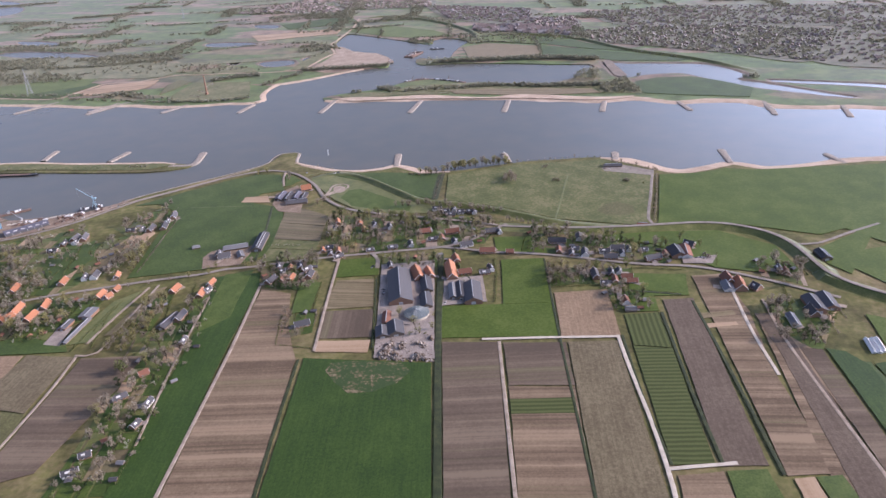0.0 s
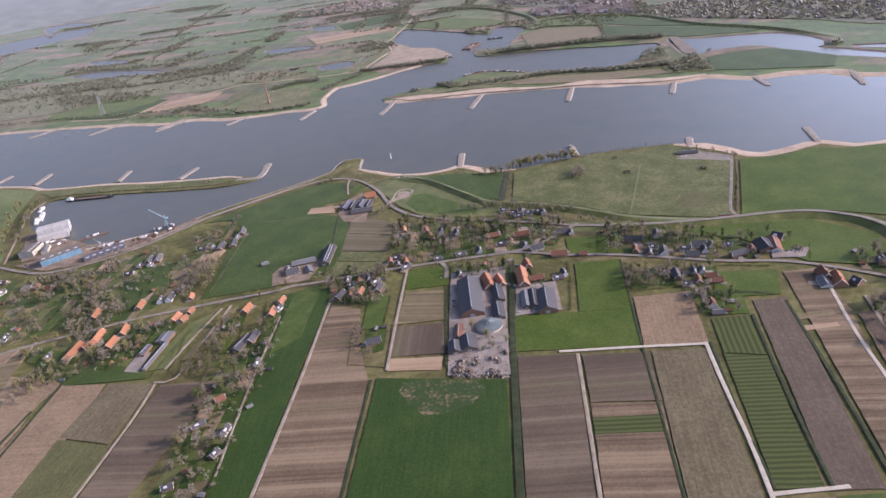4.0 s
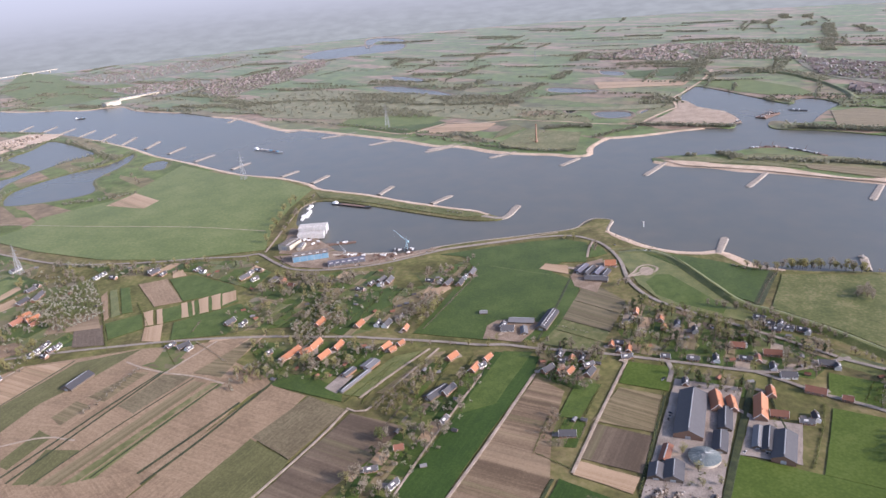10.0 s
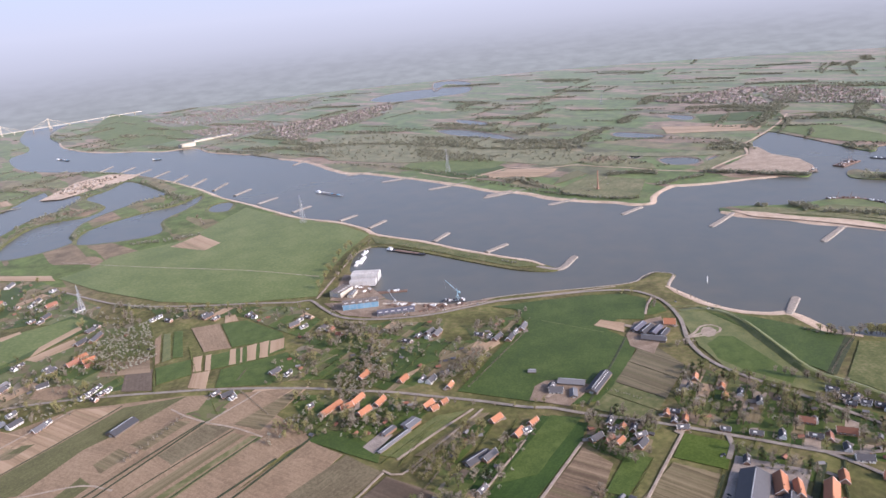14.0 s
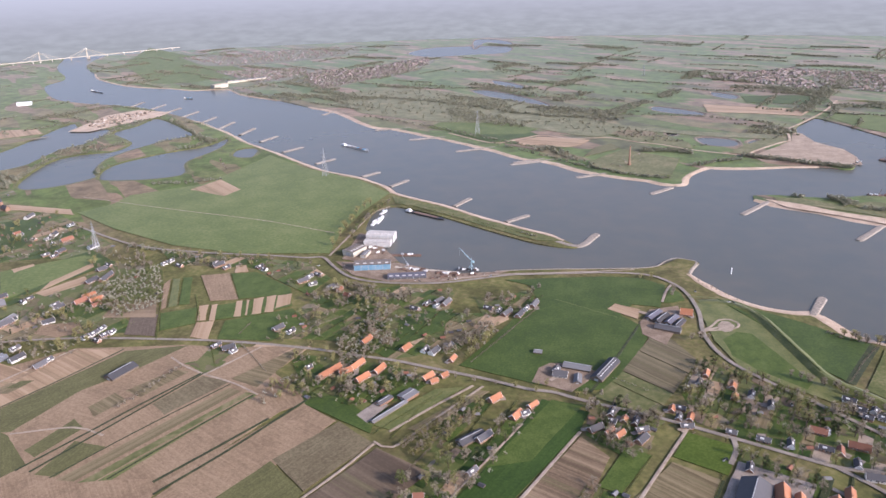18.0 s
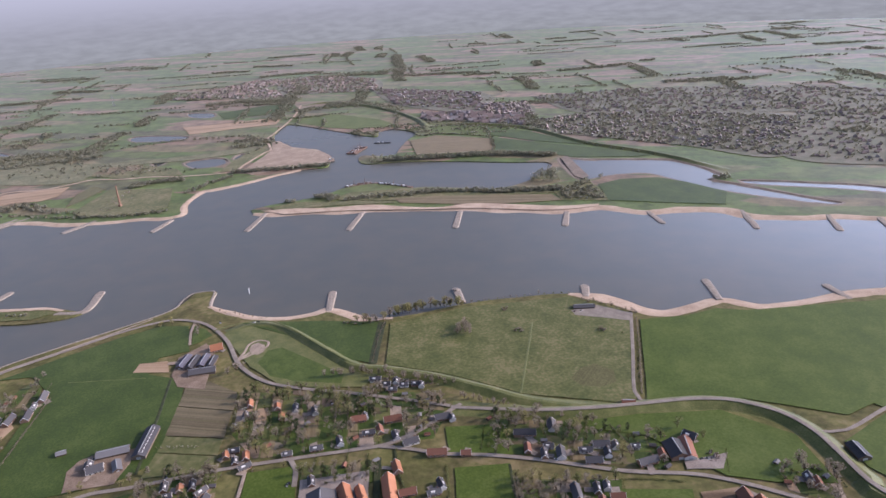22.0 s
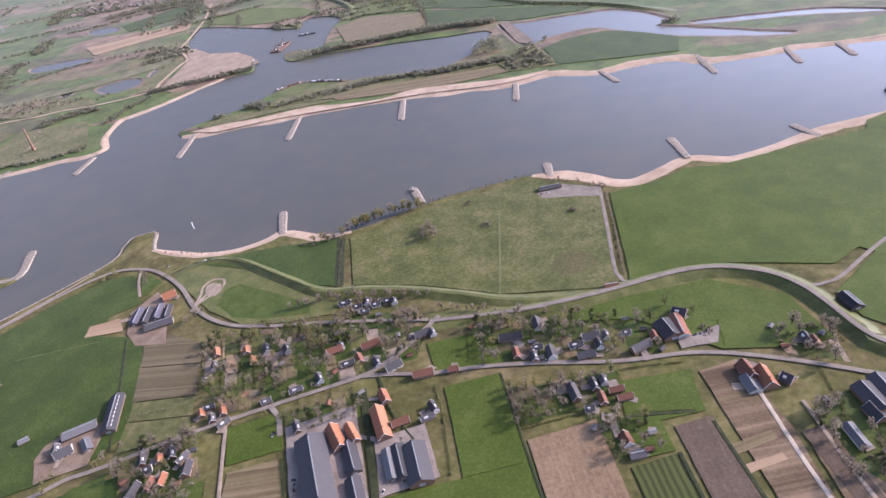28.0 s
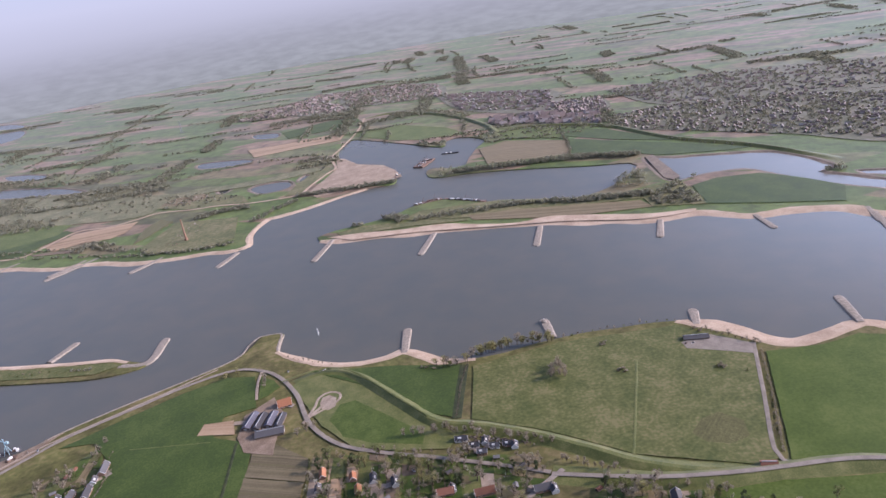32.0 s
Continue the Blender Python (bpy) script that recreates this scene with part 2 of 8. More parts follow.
M["ribs"] = material("ridged_crop", [(0.050, 0.062, 0.020), (0.066, 0.088, 0.024), (0.086, 0.104, 0.034)], 0.04, 0.95, 0.25, 0.05, rows=5.0, spec=0.2)
M["sand"] = material("river_sand", [(0.35, 0.255, 0.18), (0.46, 0.35, 0.25), (0.56, 0.44, 0.33)], 0.03, 0.95, 0.1, SH, fine=0.8)
M["olive"] = material("olive_green_crop", [(0.075, 0.075, 0.028), (0.105, 0.105, 0.038), (0.145, 0.138, 0.058)], 0.03, 0.95, 0.2, SH, rows=2.0, fine=0.5)
M["wetsand"] = material("damp_sand", [(0.23, 0.17, 0.115), (0.32, 0.24, 0.165), (0.42, 0.325, 0.23)], 0.03, 0.7, 0.1, SH)
M["stone"] = material("basalt_stone", [(0.17, 0.145, 0.118), (0.27, 0.232, 0.19), (0.39, 0.34, 0.28)], 0.3, 0.9, 0.3, SH, fine=2.2)
M["asphalt"] = material("asphalt", [(0.200, 0.172, 0.142), (0.250, 0.218, 0.182), (0.31, 0.272, 0.228)], 0.08, 0.9, 0.0, 0.05)
M["concrete"] = material("concrete_path", [(0.42, 0.365, 0.29), (0.51, 0.45, 0.36), (0.59, 0.525, 0.43)], 0.15, 0.9, 0.0, 0.08)
M["gravel"] = material("gravel_track", [(0.24, 0.19, 0.14), (0.32, 0.26, 0.20), (0.40, 0.33, 0.26)], 0.1, 0.95, 0.05, 0.08)
M["yard"] = material("paved_yard", [(0.20, 0.17, 0.145), (0.28, 0.24, 0.205), (0.36, 0.31, 0.27)], 0.06, 0.9, 0.0, 0.08)
M["ditch"] = material("ditch_reeds", [(0.018, 0.026, 0.010), (0.030, 0.042, 0.014), (0.060, 0.068, 0.024)], 0.12, 0.8, 0.3, SH)
M["orange"] = material("orange_roof_tiles", [(0.24, 0.105, 0.055), (0.34, 0.145, 0.075), (0.42, 0.20, 0.11)], 0.35, 0.75, 0.05, 0.06, fine=3, obrandom=0.45)
M["redtile"] = material("weathered_red_tiles", [(0.15, 0.070, 0.045), (0.21, 0.095, 0.062), (0.29, 0.135, 0.088)], 0.3, 0.8, 0.05, 0.06, fine=3, obrandom=0.5)
M["slate"] = material("dark_slate_tiles", [(0.048, 0.048, 0.052), (0.076, 0.075, 0.080), (0.115, 0.112, 0.116)], 0.3, 0.8, 0.05, 0.03, fine=3, obrandom=0.5)
M["greyroof"] = material("grey_sheet_roof", [(0.125, 0.125, 0.13), (0.17, 0.17, 0.175), (0.225, 0.22, 0.22)], 0.08, 0.7, 0.0, 0.03, rows=1.2, obrandom=0.3)
M["brick"] = material("brown_brick", [(0.16, 0.095, 0.062), (0.23, 0.135, 0.09), (0.31, 0.19, 0.13)], 0.5, 0.85, 0.0, 0.06, fine=6, obrandom=0.5)
M["plaster"] = material("white_plaster", [(0.47, 0.45, 0.41), (0.59, 0.57, 0.53), (0.70, 0.68, 0.64)], 0.3, 0.8, 0.0, 0.06, obrandom=0.4)
M["timber"] = material("weathered_timber", [(0.09, 0.065, 0.045), (0.13, 0.10, 0.075), (0.19, 0.15, 0.115)], 0.6, 0.9, 0.0, 0.06, obrandom=0.4)
M["white"] = material("white_paint", [(0.68, 0.67, 0.64), (0.76, 0.75, 0.72), (0.82, 0.81, 0.78)], 0.2, 0.6, 0.0, 0.06)
M["cream"] = material("cream_cladding", [(0.36, 0.325, 0.25), (0.43, 0.385, 0.30), (0.50, 0.455, 0.36)], 0.1, 0.7, 0.0, 0.06)
M["blue"] = material("blue_sheet_cladding", [(0.045, 0.16, 0.27), (0.065, 0.22, 0.35), (0.10, 0.29, 0.43)], 0.12, 0.6, 0.0, 0.06)
M["steel"] = material("grey_steel", [(0.30, 0.31, 0.31), (0.38, 0.39, 0.39), (0.46, 0.46, 0.45)], 0.2, 0.5, 0.0, 0, metal=0.3)
M["paleblue"] = material("pale_blue_steel", [(0.26, 0.42, 0.48), (0.34, 0.50, 0.55), (0.42, 0.57, 0.61)], 0.3, 0.5, 0.0, 0)
M["rust"] = material("rusty_steel", [(0.105, 0.062, 0.045), (0.155, 0.095, 0.068), (0.21, 0.14, 0.105)], 0.3, 0.8, 0.0, SH)
M["black"] = material("black_hull", [(0.018, 0.018, 0.02), (0.03, 0.03, 0.032), (0.05, 0.048, 0.048)], 0.2, 0.5)
M["quayground"] = material("trodden_brown_ground", [(0.155, 0.112, 0.078), (0.235, 0.175, 0.125), (0.325, 0.255, 0.19)], 0.06, 0.95, 0.0, 0.06, fine=0.9)
M["dusk"] = material("violet_grey_sheet_roof", [(0.085, 0.085, 0.11), (0.112, 0.112, 0.14), (0.145, 0.142, 0.172)], 0.1, 0.7, 0.0, 0.03, rows=1.2)
M["brownroof"] = material("weathered_brown_roof", [(0.12, 0.10, 0.085), (0.165, 0.14, 0.12), (0.22, 0.19, 0.165)], 0.1, 0.8, 0.0, 0.06, rows=4.5)
M["oldblue"] = material("faded_blue_cladding", [(0.10, 0.20, 0.28), (0.14, 0.255, 0.34), (0.19, 0.31, 0.39)], 0.12, 0.6, 0.0, 0.06)
M["straw"] = material("dry_straw_tufts", [(0.12, 0.13, 0.045), (0.19, 0.185, 0.08), (0.32, 0.28, 0.16)], 0.05, 0.9, 0.0, 0.2, island=True, through_light=0.3)
M["olivesoil"] = material("sprouting_olive_soil", [(0.100, 0.080, 0.044), (0.142, 0.116, 0.065), (0.190, 0.158, 0.092)], 0.02, 0.95, 0.1, SH, rows=2.0)
M["pasture"] = material("pale_river_pasture", [(0.070, 0.104, 0.022), (0.098, 0.134, 0.032), (0.132, 0.160, 0.048)], 0.02, 0.7, 0.1, 0.07, spec=0.25, fine=0.3)
M["silo"] = material("grey_green_silo_cover", [(0.105, 0.135, 0.138), (0.135, 0.165, 0.168), (0.17, 0.198, 0.20)], 0.12, 0.7, 0.0, 0.04)
M["twig"] = material("bare_spring_twigs", [(0.165, 0.138, 0.100), (0.245, 0.208, 0.152), (0.34, 0.295, 0.22)], 0.3, 0.95, 0.0, 0.2, island=True, obrandom=0.3, through_light=0.35)
M["leaf"] = material("spring_leaves", [(0.105, 0.125, 0.042), (0.155, 0.172, 0.062), (0.225, 0.232, 0.095)], 0.3, 0.9, 0.0, 0.2, island=True, obrandom=0.3, through_light=0.4)
M["yellowleaf"] = material("yellow_green_leaves", [(0.20, 0.19, 0.075), (0.275, 0.255, 0.105), (0.36, 0.325, 0.15)], 0.3, 0.9, 0.0, 0.2, island=True, obrandom=0.3, through_light=0.4)
M["blossom"] = material("white_blossom", [(0.24, 0.245, 0.15), (0.40, 0.385, 0.29), (0.60, 0.565, 0.48)], 0.4, 0.9, 0.0, 0.2, island=True, through_light=0.4)
M["evergreen"] = material("dark_evergreen", [(0.04, 0.058, 0.024), (0.062, 0.085, 0.035), (0.095, 0.115, 0.052)], 0.4, 0.9, 0.0, 0.2, island=True, through_light=0.4)
M["bark"] = material("tree_bark", [(0.05, 0.038, 0.028), (0.085, 0.065, 0.048), (0.12, 0.095, 0.072)], 2.0, 0.95)
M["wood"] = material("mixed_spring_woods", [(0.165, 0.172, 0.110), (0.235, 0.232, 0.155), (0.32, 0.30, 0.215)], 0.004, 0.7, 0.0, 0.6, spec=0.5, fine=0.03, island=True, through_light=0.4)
M["mud"] = material("dark_river_mud", [(0.13, 0.10, 0.072), (0.19, 0.152, 0.112), (0.26, 0.212, 0.162)], 0.03, 0.8, 0.0, SH, fine=0.3)
M["townground"] = material("built_up_ground", [(0.085, 0.098, 0.052), (0.118, 0.122, 0.075), (0.165, 0.152, 0.112)], 0.02, 0.9, 0.0, 0.14, fine=0.12)
M["wildgrass"] = material("floodplain_wild_grass", [(0.082, 0.098, 0.032), (0.130, 0.134, 0.052), (0.205, 0.180, 0.092)], 0.02, 0.8, 0.3, 0.1, spec=0.2, fine=0.14)
M["offwhite"] = material("weathered_offwhite_sheet", [(0.42, 0.395, 0.36), (0.50, 0.475, 0.44), (0.58, 0.55, 0.51)], 0.1, 0.7, 0.0, 0.04)
M["wornwheat"] = material("worn_trampled_wheat", [(0.028, 0.054, 0.011), (0.031, 0.060, 0.012), (0.036, 0.066, 0.013), (0.105, 0.092, 0.040), (0.21, 0.165, 0.095)], 0.055, 0.7, 0.1, 0.12, fine=0.35)
M["floodmeadow"] = material("river_flood_meadow", [(0.082, 0.117, 0.025), (0.110, 0.148, 0.034), (0.150, 0.178, 0.054)], 0.012, 0.7, 0.1, 0.10, spec=0.25, fine=0.2)
M["springgrass"] = material("fresh_spring_grass", [(0.054, 0.086, 0.011), (0.071, 0.107, 0.015), (0.097, 0.130, 0.027)], 0.02, 0.7, 0.2, 0.03, spec=0.18, fine=0.4)
M["nursery"] = material("overgrown_nursery_rows", [(0.095, 0.080, 0.045), (0.132, 0.110, 0.062), (0.178, 0.150, 0.088)], 0.05, 0.95, 0.2, 0.10, rows=2.6, fine=0.4, bands=7)
M["scrub"] = material("scrubby_floodplain_floor", [(0.086, 0.098, 0.036), (0.132, 0.136, 0.056), (0.205, 0.188, 0.096)], 0.028, 0.75, 0.4, 0.13, spec=0.22, fine=0.2)
M["rubble"] = material("concrete_rubble", [(0.085, 0.062, 0.045), (0.17, 0.13, 0.098), (0.27, 0.225, 0.18), (0.46, 0.41, 0.36)], 0.2, 0.95, 0.0, 0.06, island=True)
M["townroof"] = material("town_roofs", [(0.17, 0.142, 0.13), (0.21, 0.170, 0.155), (0.24, 0.185, 0.162), (0.26, 0.205, 0.182), (0.32, 0.30, 0.285)], 0.01, 0.8, 0.0, 0.4, spec=0.3, island=True)


def glass_like(name, color, rough, spec=0.5, bump=0.0, scale=0.2):
    m = material(name, [tuple(c * 0.8 for c in color), color, tuple(c * 1.2 for c in color)], scale, rough, bump, 0, spec=spec)
    return m


M["pane"] = glass_like("dark_window_glass", (0.035, 0.040, 0.045), 0.08, 0.6)
M["greenhouse"] = glass_like("greenhouse_glass", (0.16, 0.17, 0.19), 0.3, 0.3)
M["water"] = material("river_water", [(0.101, 0.107, 0.097), (0.110, 0.112, 0.098), (0.120, 0.117, 0.099)], 0.0022, 0.24, 0.0, 0, spec=0.5, fine=0.02)
M["water"].node_tree.nodes["Principled BSDF"].inputs["IOR"].default_value = 1.33


def ground_material():
    """Polder country: a mosaic of meadows and ploughed plots with grass between."""
    m = material("polder_ground", [(0.086, 0.086, 0.026), (0.130, 0.120, 0.042), (0.190, 0.156, 0.072)], 0.012, 0.95, 0.0, 0.20, fine=0.15)
    n, l = m.node_tree.nodes, m.node_tree.links
    bsdf = n["Principled BSDF"]
    # tighter sheen whitens the far land most, in place of haze
    bsdf.inputs["Sheen Roughness"].default_value = 0.22
    base = bsdf.inputs["Base Color"].links[0].from_socket
    co = n.new("ShaderNodeTexCoord")
    mp = n.new("ShaderNodeMapping")
    mp.inputs["Rotation"].default_value = (0, 0, 0.35)
    mp.inputs["Scale"].default_value = (1 / 230, 1 / 62, 0)
    l.new(co.outputs["Object"], mp.inputs[0])
    v = n.new("ShaderNodeTexVoronoi")
    v.distance = "CHEBYCHEV"
    v.inputs["Scale"].default_value = 1.0
    v.inputs["Randomness"].default_value = 0.75
    l.new(mp.outputs[0], v.inputs["Vector"])
    r = n.new("ShaderNodeValToRGB")
    r.color_ramp.interpolation = "CONSTANT"
    els = r.color_ramp.elements
    els[0].position, els[0].color = 0.0, (0.092, 0.150, 0.036, 1)
    els[1].position, els[1].color = 0.17, (0.150, 0.160, 0.066, 1)
    for p, c in ((0.29, (0.078, 0.136, 0.030, 1)), (0.43, (0.190, 0.158, 0.086, 1)), (0.54, (0.270, 0.182, 0.130, 1)), (0.62, (0.105, 0.162, 0.040, 1)), (0.74, (0.098, 0.104, 0.050, 1)), (0.83, (0.225, 0.160, 0.112, 1)), (0.91, (0.118, 0.155, 0.048, 1))):
        els.new(p).color = c
    sep = n.new("ShaderNodeSeparateColor")
    l.new(v.outputs["Color"], sep.inputs[0])
    l.new(sep.outputs[0], r.inputs[0])
    where = n.new("ShaderNodeSeparateXYZ")
    l.new(co.outputs["Object"], where.inputs[0])
    north = n.new("ShaderNodeMapRange")
    north.inputs[1].default_value, north.inputs[2].default_value = 150.0, 200.0
    north.inputs[3].default_value, north.inputs[4].default_value = 0.08, 0.78
    l.new(where.outputs[1], north.inputs[0])
    west = n.new("ShaderNodeMapRange")
    west.inputs[1].default_value, west.inputs[2].default_value = -760.0, -860.0
    west.inputs[3].default_value, west.inputs[4].default_value = 0.08, 0.7
    l.new(where.outputs[0], west.inputs[0])
    open_land = n.new("ShaderNodeMath")
    open_land.operation = "MAXIMUM"
    l.new(north.outputs[0], open_land.inputs[0])
    l.new(west.outputs[0], open_land.inputs[1])
    mix = n.new("ShaderNodeMix")
    mix.data_type = "RGBA"
    l.new(open_land.outputs[0], mix.inputs[0])
    l.new(base, mix.inputs[6])
    l.new(r.outputs[0], mix.inputs[7])
    thick = n.new("ShaderNodeTexNoise")
    thick.inputs["Scale"].default_value = 0.022
    thick.inputs["Detail"].default_value = 6
    thick.inputs["Roughness"].default_value = 0.72
    l.new(co.outputs["Object"], thick.inputs["Vector"])
    shade = n.new("ShaderNodeMapRange")
    shade.inputs[1].default_value, shade.inputs[2].default_value = 0.36, 0.62
    shade.inputs[3].default_value, shade.inputs[4].default_value = 0.60, 1.30
    l.new(thick.outputs[0], shade.inputs[0])
    grain = n.new("ShaderNodeMix")
    grain.data_type, grain.blend_type = "RGBA", "MULTIPLY"
    grain.inputs[0].default_value = 1.0
    l.new(mix.outputs[2], grain.inputs[6])
    l.new(shade.outputs[0], grain.inputs[7])
    l.new(grain.outputs[2], bsdf.inputs["Base Color"])
    # glossier land across the river: grazing sky reflection stands in for haze
    for socket, dry, hazy in (("Roughness", 0.9, 0.62), ("Specular IOR Level", 0.25, 0.30)):
        gloss = n.new("ShaderNodeMapRange")
        gloss.inputs[1].default_value, gloss.inputs[2].default_value = 0.08, 0.78
        gloss.inputs[3].default_value, gloss.inputs[4].default_value = dry, hazy
        l.new(north.outputs[0], gloss.inputs[0])
        l.new(gloss.outputs[0], bsdf.inputs[socket])
    return m


M["ground"] = ground_material()


def garden_material():
    """Small plots of lawn, dug beds, rough grass and paving, side by side."""
    m = material("garden_plots", [(0.076, 0.082, 0.022), (0.122, 0.118, 0.038), (0.182, 0.150, 0.072)], 0.05, 0.95, 0.1, SH, fine=0.7)
    n, l = m.node_tree.nodes, m.node_tree.links
    bsdf = n["Principled BSDF"]
    base = bsdf.inputs["Base Color"].links[0].from_socket
    co = n.new("ShaderNodeTexCoord")
    mp = n.new("ShaderNodeMapping")
    mp.inputs["Scale"].default_value = (1 / 22, 1 / 11, 0)
    l.new(co.outputs["Object"], mp.inputs[0])
    v = n.new("ShaderNodeTexVoronoi")
    v.distance = "CHEBYCHEV"
    v.inputs["Scale"].default_value = 1.0
    l.new(mp.outputs[0], v.inputs["Vector"])
    r = n.new("ShaderNodeValToRGB")
    r.color_ramp.interpolation = "CONSTANT"
    els = r.color_ramp.elements
    els[0].position, els[0].color = 0.0, (0.065, 0.105, 0.024, 1)
    els[1].position, els[1].color = 0.30, (0.115, 0.130, 0.045, 1)
    for p, c in ((0.46, (0.120, 0.092, 0.058, 1)), (0.60, (0.072, 0.112, 0.026, 1)), (0.80, (0.150, 0.125, 0.080, 1)), (0.93, (0.25, 0.21, 0.17, 1))):
        els.new(p).color = c
    sep = n.new("ShaderNodeSeparateColor")
    l.new(v.outputs["Color"], sep.inputs[0])
    l.new(sep.outputs[0], r.inputs[0])
    mix = n.new("ShaderNodeMix")
    mix.data_type = "RGBA"
    mix.inputs[0].default_value = 0.6
    l.new(base, mix.inputs[6])
    l.new(r.outputs[0], mix.inputs[7])
    l.new(mix.outputs[2], bsdf.inputs["Base Color"])
    return m


M["garden"] = garden_material()


# ------------------------------------------------------------------ mesh helpers
def mesh_of(name, verts, faces, mat, smooth=False):
    me = bpy.data.meshes.new(name)
    me.from_pydata(verts, [], faces)
    me.materials.append(M[mat] if isinstance(mat, str) else mat)
    if smooth:
        me.shade_smooth()
    me.update()
    return me


def part(name, bm, mat, parent=None, label=""):
    """Links a bmesh as one mesh object under a thing or a part."""
    me = bpy.data.meshes.new(name)
    bmesh.ops.recalc_face_normals(bm, faces=bm.faces)
    bm.to_mesh(me)
    bm.free()
    me.materials.append(M[mat] if isinstance(mat, str) else mat)
    ob = new(name, me)
    if parent:
        ob.parent = parent
    if label:
        tagged(ob, label)
    return ob


def add_box(bm, c, s, rz=0.0, ry=0.0, taper=1.0):
    m = pose(*c, 0, ry, rz) @ Matrix.Diagonal((*s, 1))
    vs = bmesh.ops.create_cube(bm, size=1, matrix=Matrix())["verts"]
    for v in vs:
        if v.co.z > 0:
            v.co.x *= taper
            v.co.y *= taper
        v.co = m @ v.co
    return vs


def add_rod(bm, a, b, r, r2=None, seg=6):
    a, b = Vector(a), Vector(b)
    d = b - a
    m = Matrix.Translation((a + b) / 2) @ d.to_track_quat("Z", "Y").to_matrix().to_4x4()
    bmesh.ops.create_cone(bm, cap_ends=True, segments=seg, radius1=r, radius2=r if r2 is None else r2, depth=d.length, matrix=m)


def thing(name, m, label, category, group="", kind=""):
    e = new(name)
    e.matrix_world = m
    return tagged(e, label, category, group, kind)


def spline(pts, step=12.0, closed=False):
    """A smooth line through the points, cut about every step metres."""
    p = [Vector((q[0], q[1], q[2] if len(q) > 2 else 0.0)) for q in pts]
    out, n = [], len(p)
    for i in range(n if closed else n - 1):
        a, b = p[i], p[(i + 1) % n]
        p0 = p[i - 1] if closed or i else a * 2 - b
        p3 = p[(i + 2) % n] if closed or i + 2 < n else b * 2 - a
        k = max(1, int((b - a).length / step))
        for j in range(k):
            t = j / k
            out.append(0.5 * ((2 * a) + (b - p0) * t + (2 * p0 - 5 * a + 4 * b - p3) * t * t + (3 * a - p0 - 3 * b + p3) * t ** 3))
    if not closed:
        out.append(p[-1])
    return out


def sides(line):
    """The level normal to the left at each point of a line."""
    out = []
    for i, p in enumerate(line):
        d = line[min(i + 1, len(line) - 1)] - line[max(i - 1, 0)]
        d.z = 0
        d.normalize()
        out.append(Vector((-d.y, d.x, 0)))
    return out


def sweep(name, line, section, mat, label="", category="", kind="structure", jitter=0.0):
    """Carries a cross-section of (offset to the left, height) along a line."""
    nn, k = sides(line), len(section)
    verts, faces = [], []
    for p, s in zip(line, nn):
        for u, z in section:
            w = u + (random.uniform(-jitter, jitter) if jitter else 0)
            verts.append((p.x + s.x * w, p.y + s.y * w, p.z + z))
    for i in range(len(line) - 1):
        for j in range(k - 1):
            a = i * k + j
            faces.append((a, a + k, a + k + 1, a + 1))
    ob = new(name, mesh_of(name, verts, faces, mat))
    return tagged(ob, label, category, kind=kind)


def road(pts, width, mat="asphalt", z=0.34, name="road", label="narrow grey asphalt country road", step=10):
    w, z = width * 0.45, z + next(LEVEL) * 0.001
    return sweep(name, spline(pts, step), [(w + 0.25, z - 0.25), (w, z), (0, z + 0.05), (-w, z), (-w - 0.25, z - 0.25)], mat, label, "road", jitter=0.12)


LEVEL = itertools.count()


def field(pts, mat, z=0.0, name="field", label="ploughed brown field in long strips", category="field", along=None):
    """A plot of land with its own low edge; rows run along its longest side."""
    z = 0.03 + z + next(LEVEL) * 0.0013
    p = [Vector((x, y)) for x, y in pts]
    area = sum(a.x * b.y - b.x * a.y for a, b in zip(p, p[1:] + p[:1]))
    if area < 0:
        p.reverse()
    i = max(range(len(p)), key=lambda k: (p[(k + 1) % len(p)] - p[k]).length)
    d = p[(i + 1) % len(p)] - p[i]
    turn = math.atan2(d.y, d.x) + (radians(90) if along else 0.0)
    m = Matrix.Translation((*p[i], 0)) @ Matrix.Rotation(turn, 4, "Z")
    inv = m.inverted()
    rim = []
    for a, b in zip(p, p[1:] + p[:1]):
        k = max(1, int((b - a).length / 9))
        s = Vector((-(b - a).y, (b - a).x)).normalized()
        for j in range(k):
            rim.append(a.lerp(b, j / k) + s * (random.uniform(0.0, 0.7) if j else 0))
    bm = bmesh.new()
    top = [bm.verts.new(inv @ Vector((*q, z))) for q in rim]
    low = [bm.verts.new(inv @ Vector((*q, z - 0.3))) for q in rim]
    f = bm.faces.new(top)
    f.normal_update()
    n = len(top)
    for k in range(n):
        bm.faces.new((low[k], low[(k + 1) % n], top[(k + 1) % n], top[k]))
    bmesh.ops.triangulate(bm, faces=[f])
    ob = part(name, bm, mat)
    ob.matrix_world = m
    return tagged(ob, label, category, kind="structure")


def inside(p, poly):
    x, y, hit = p[0], p[1], False
    for (x1, y1), (x2, y2) in zip(poly, poly[1:] + poly[:1]):
        if (y1 > y) != (y2 > y) and x < (x2 - x1) * (y - y1) / (y2 - y1) + x1:
            hit = not hit
    return hit


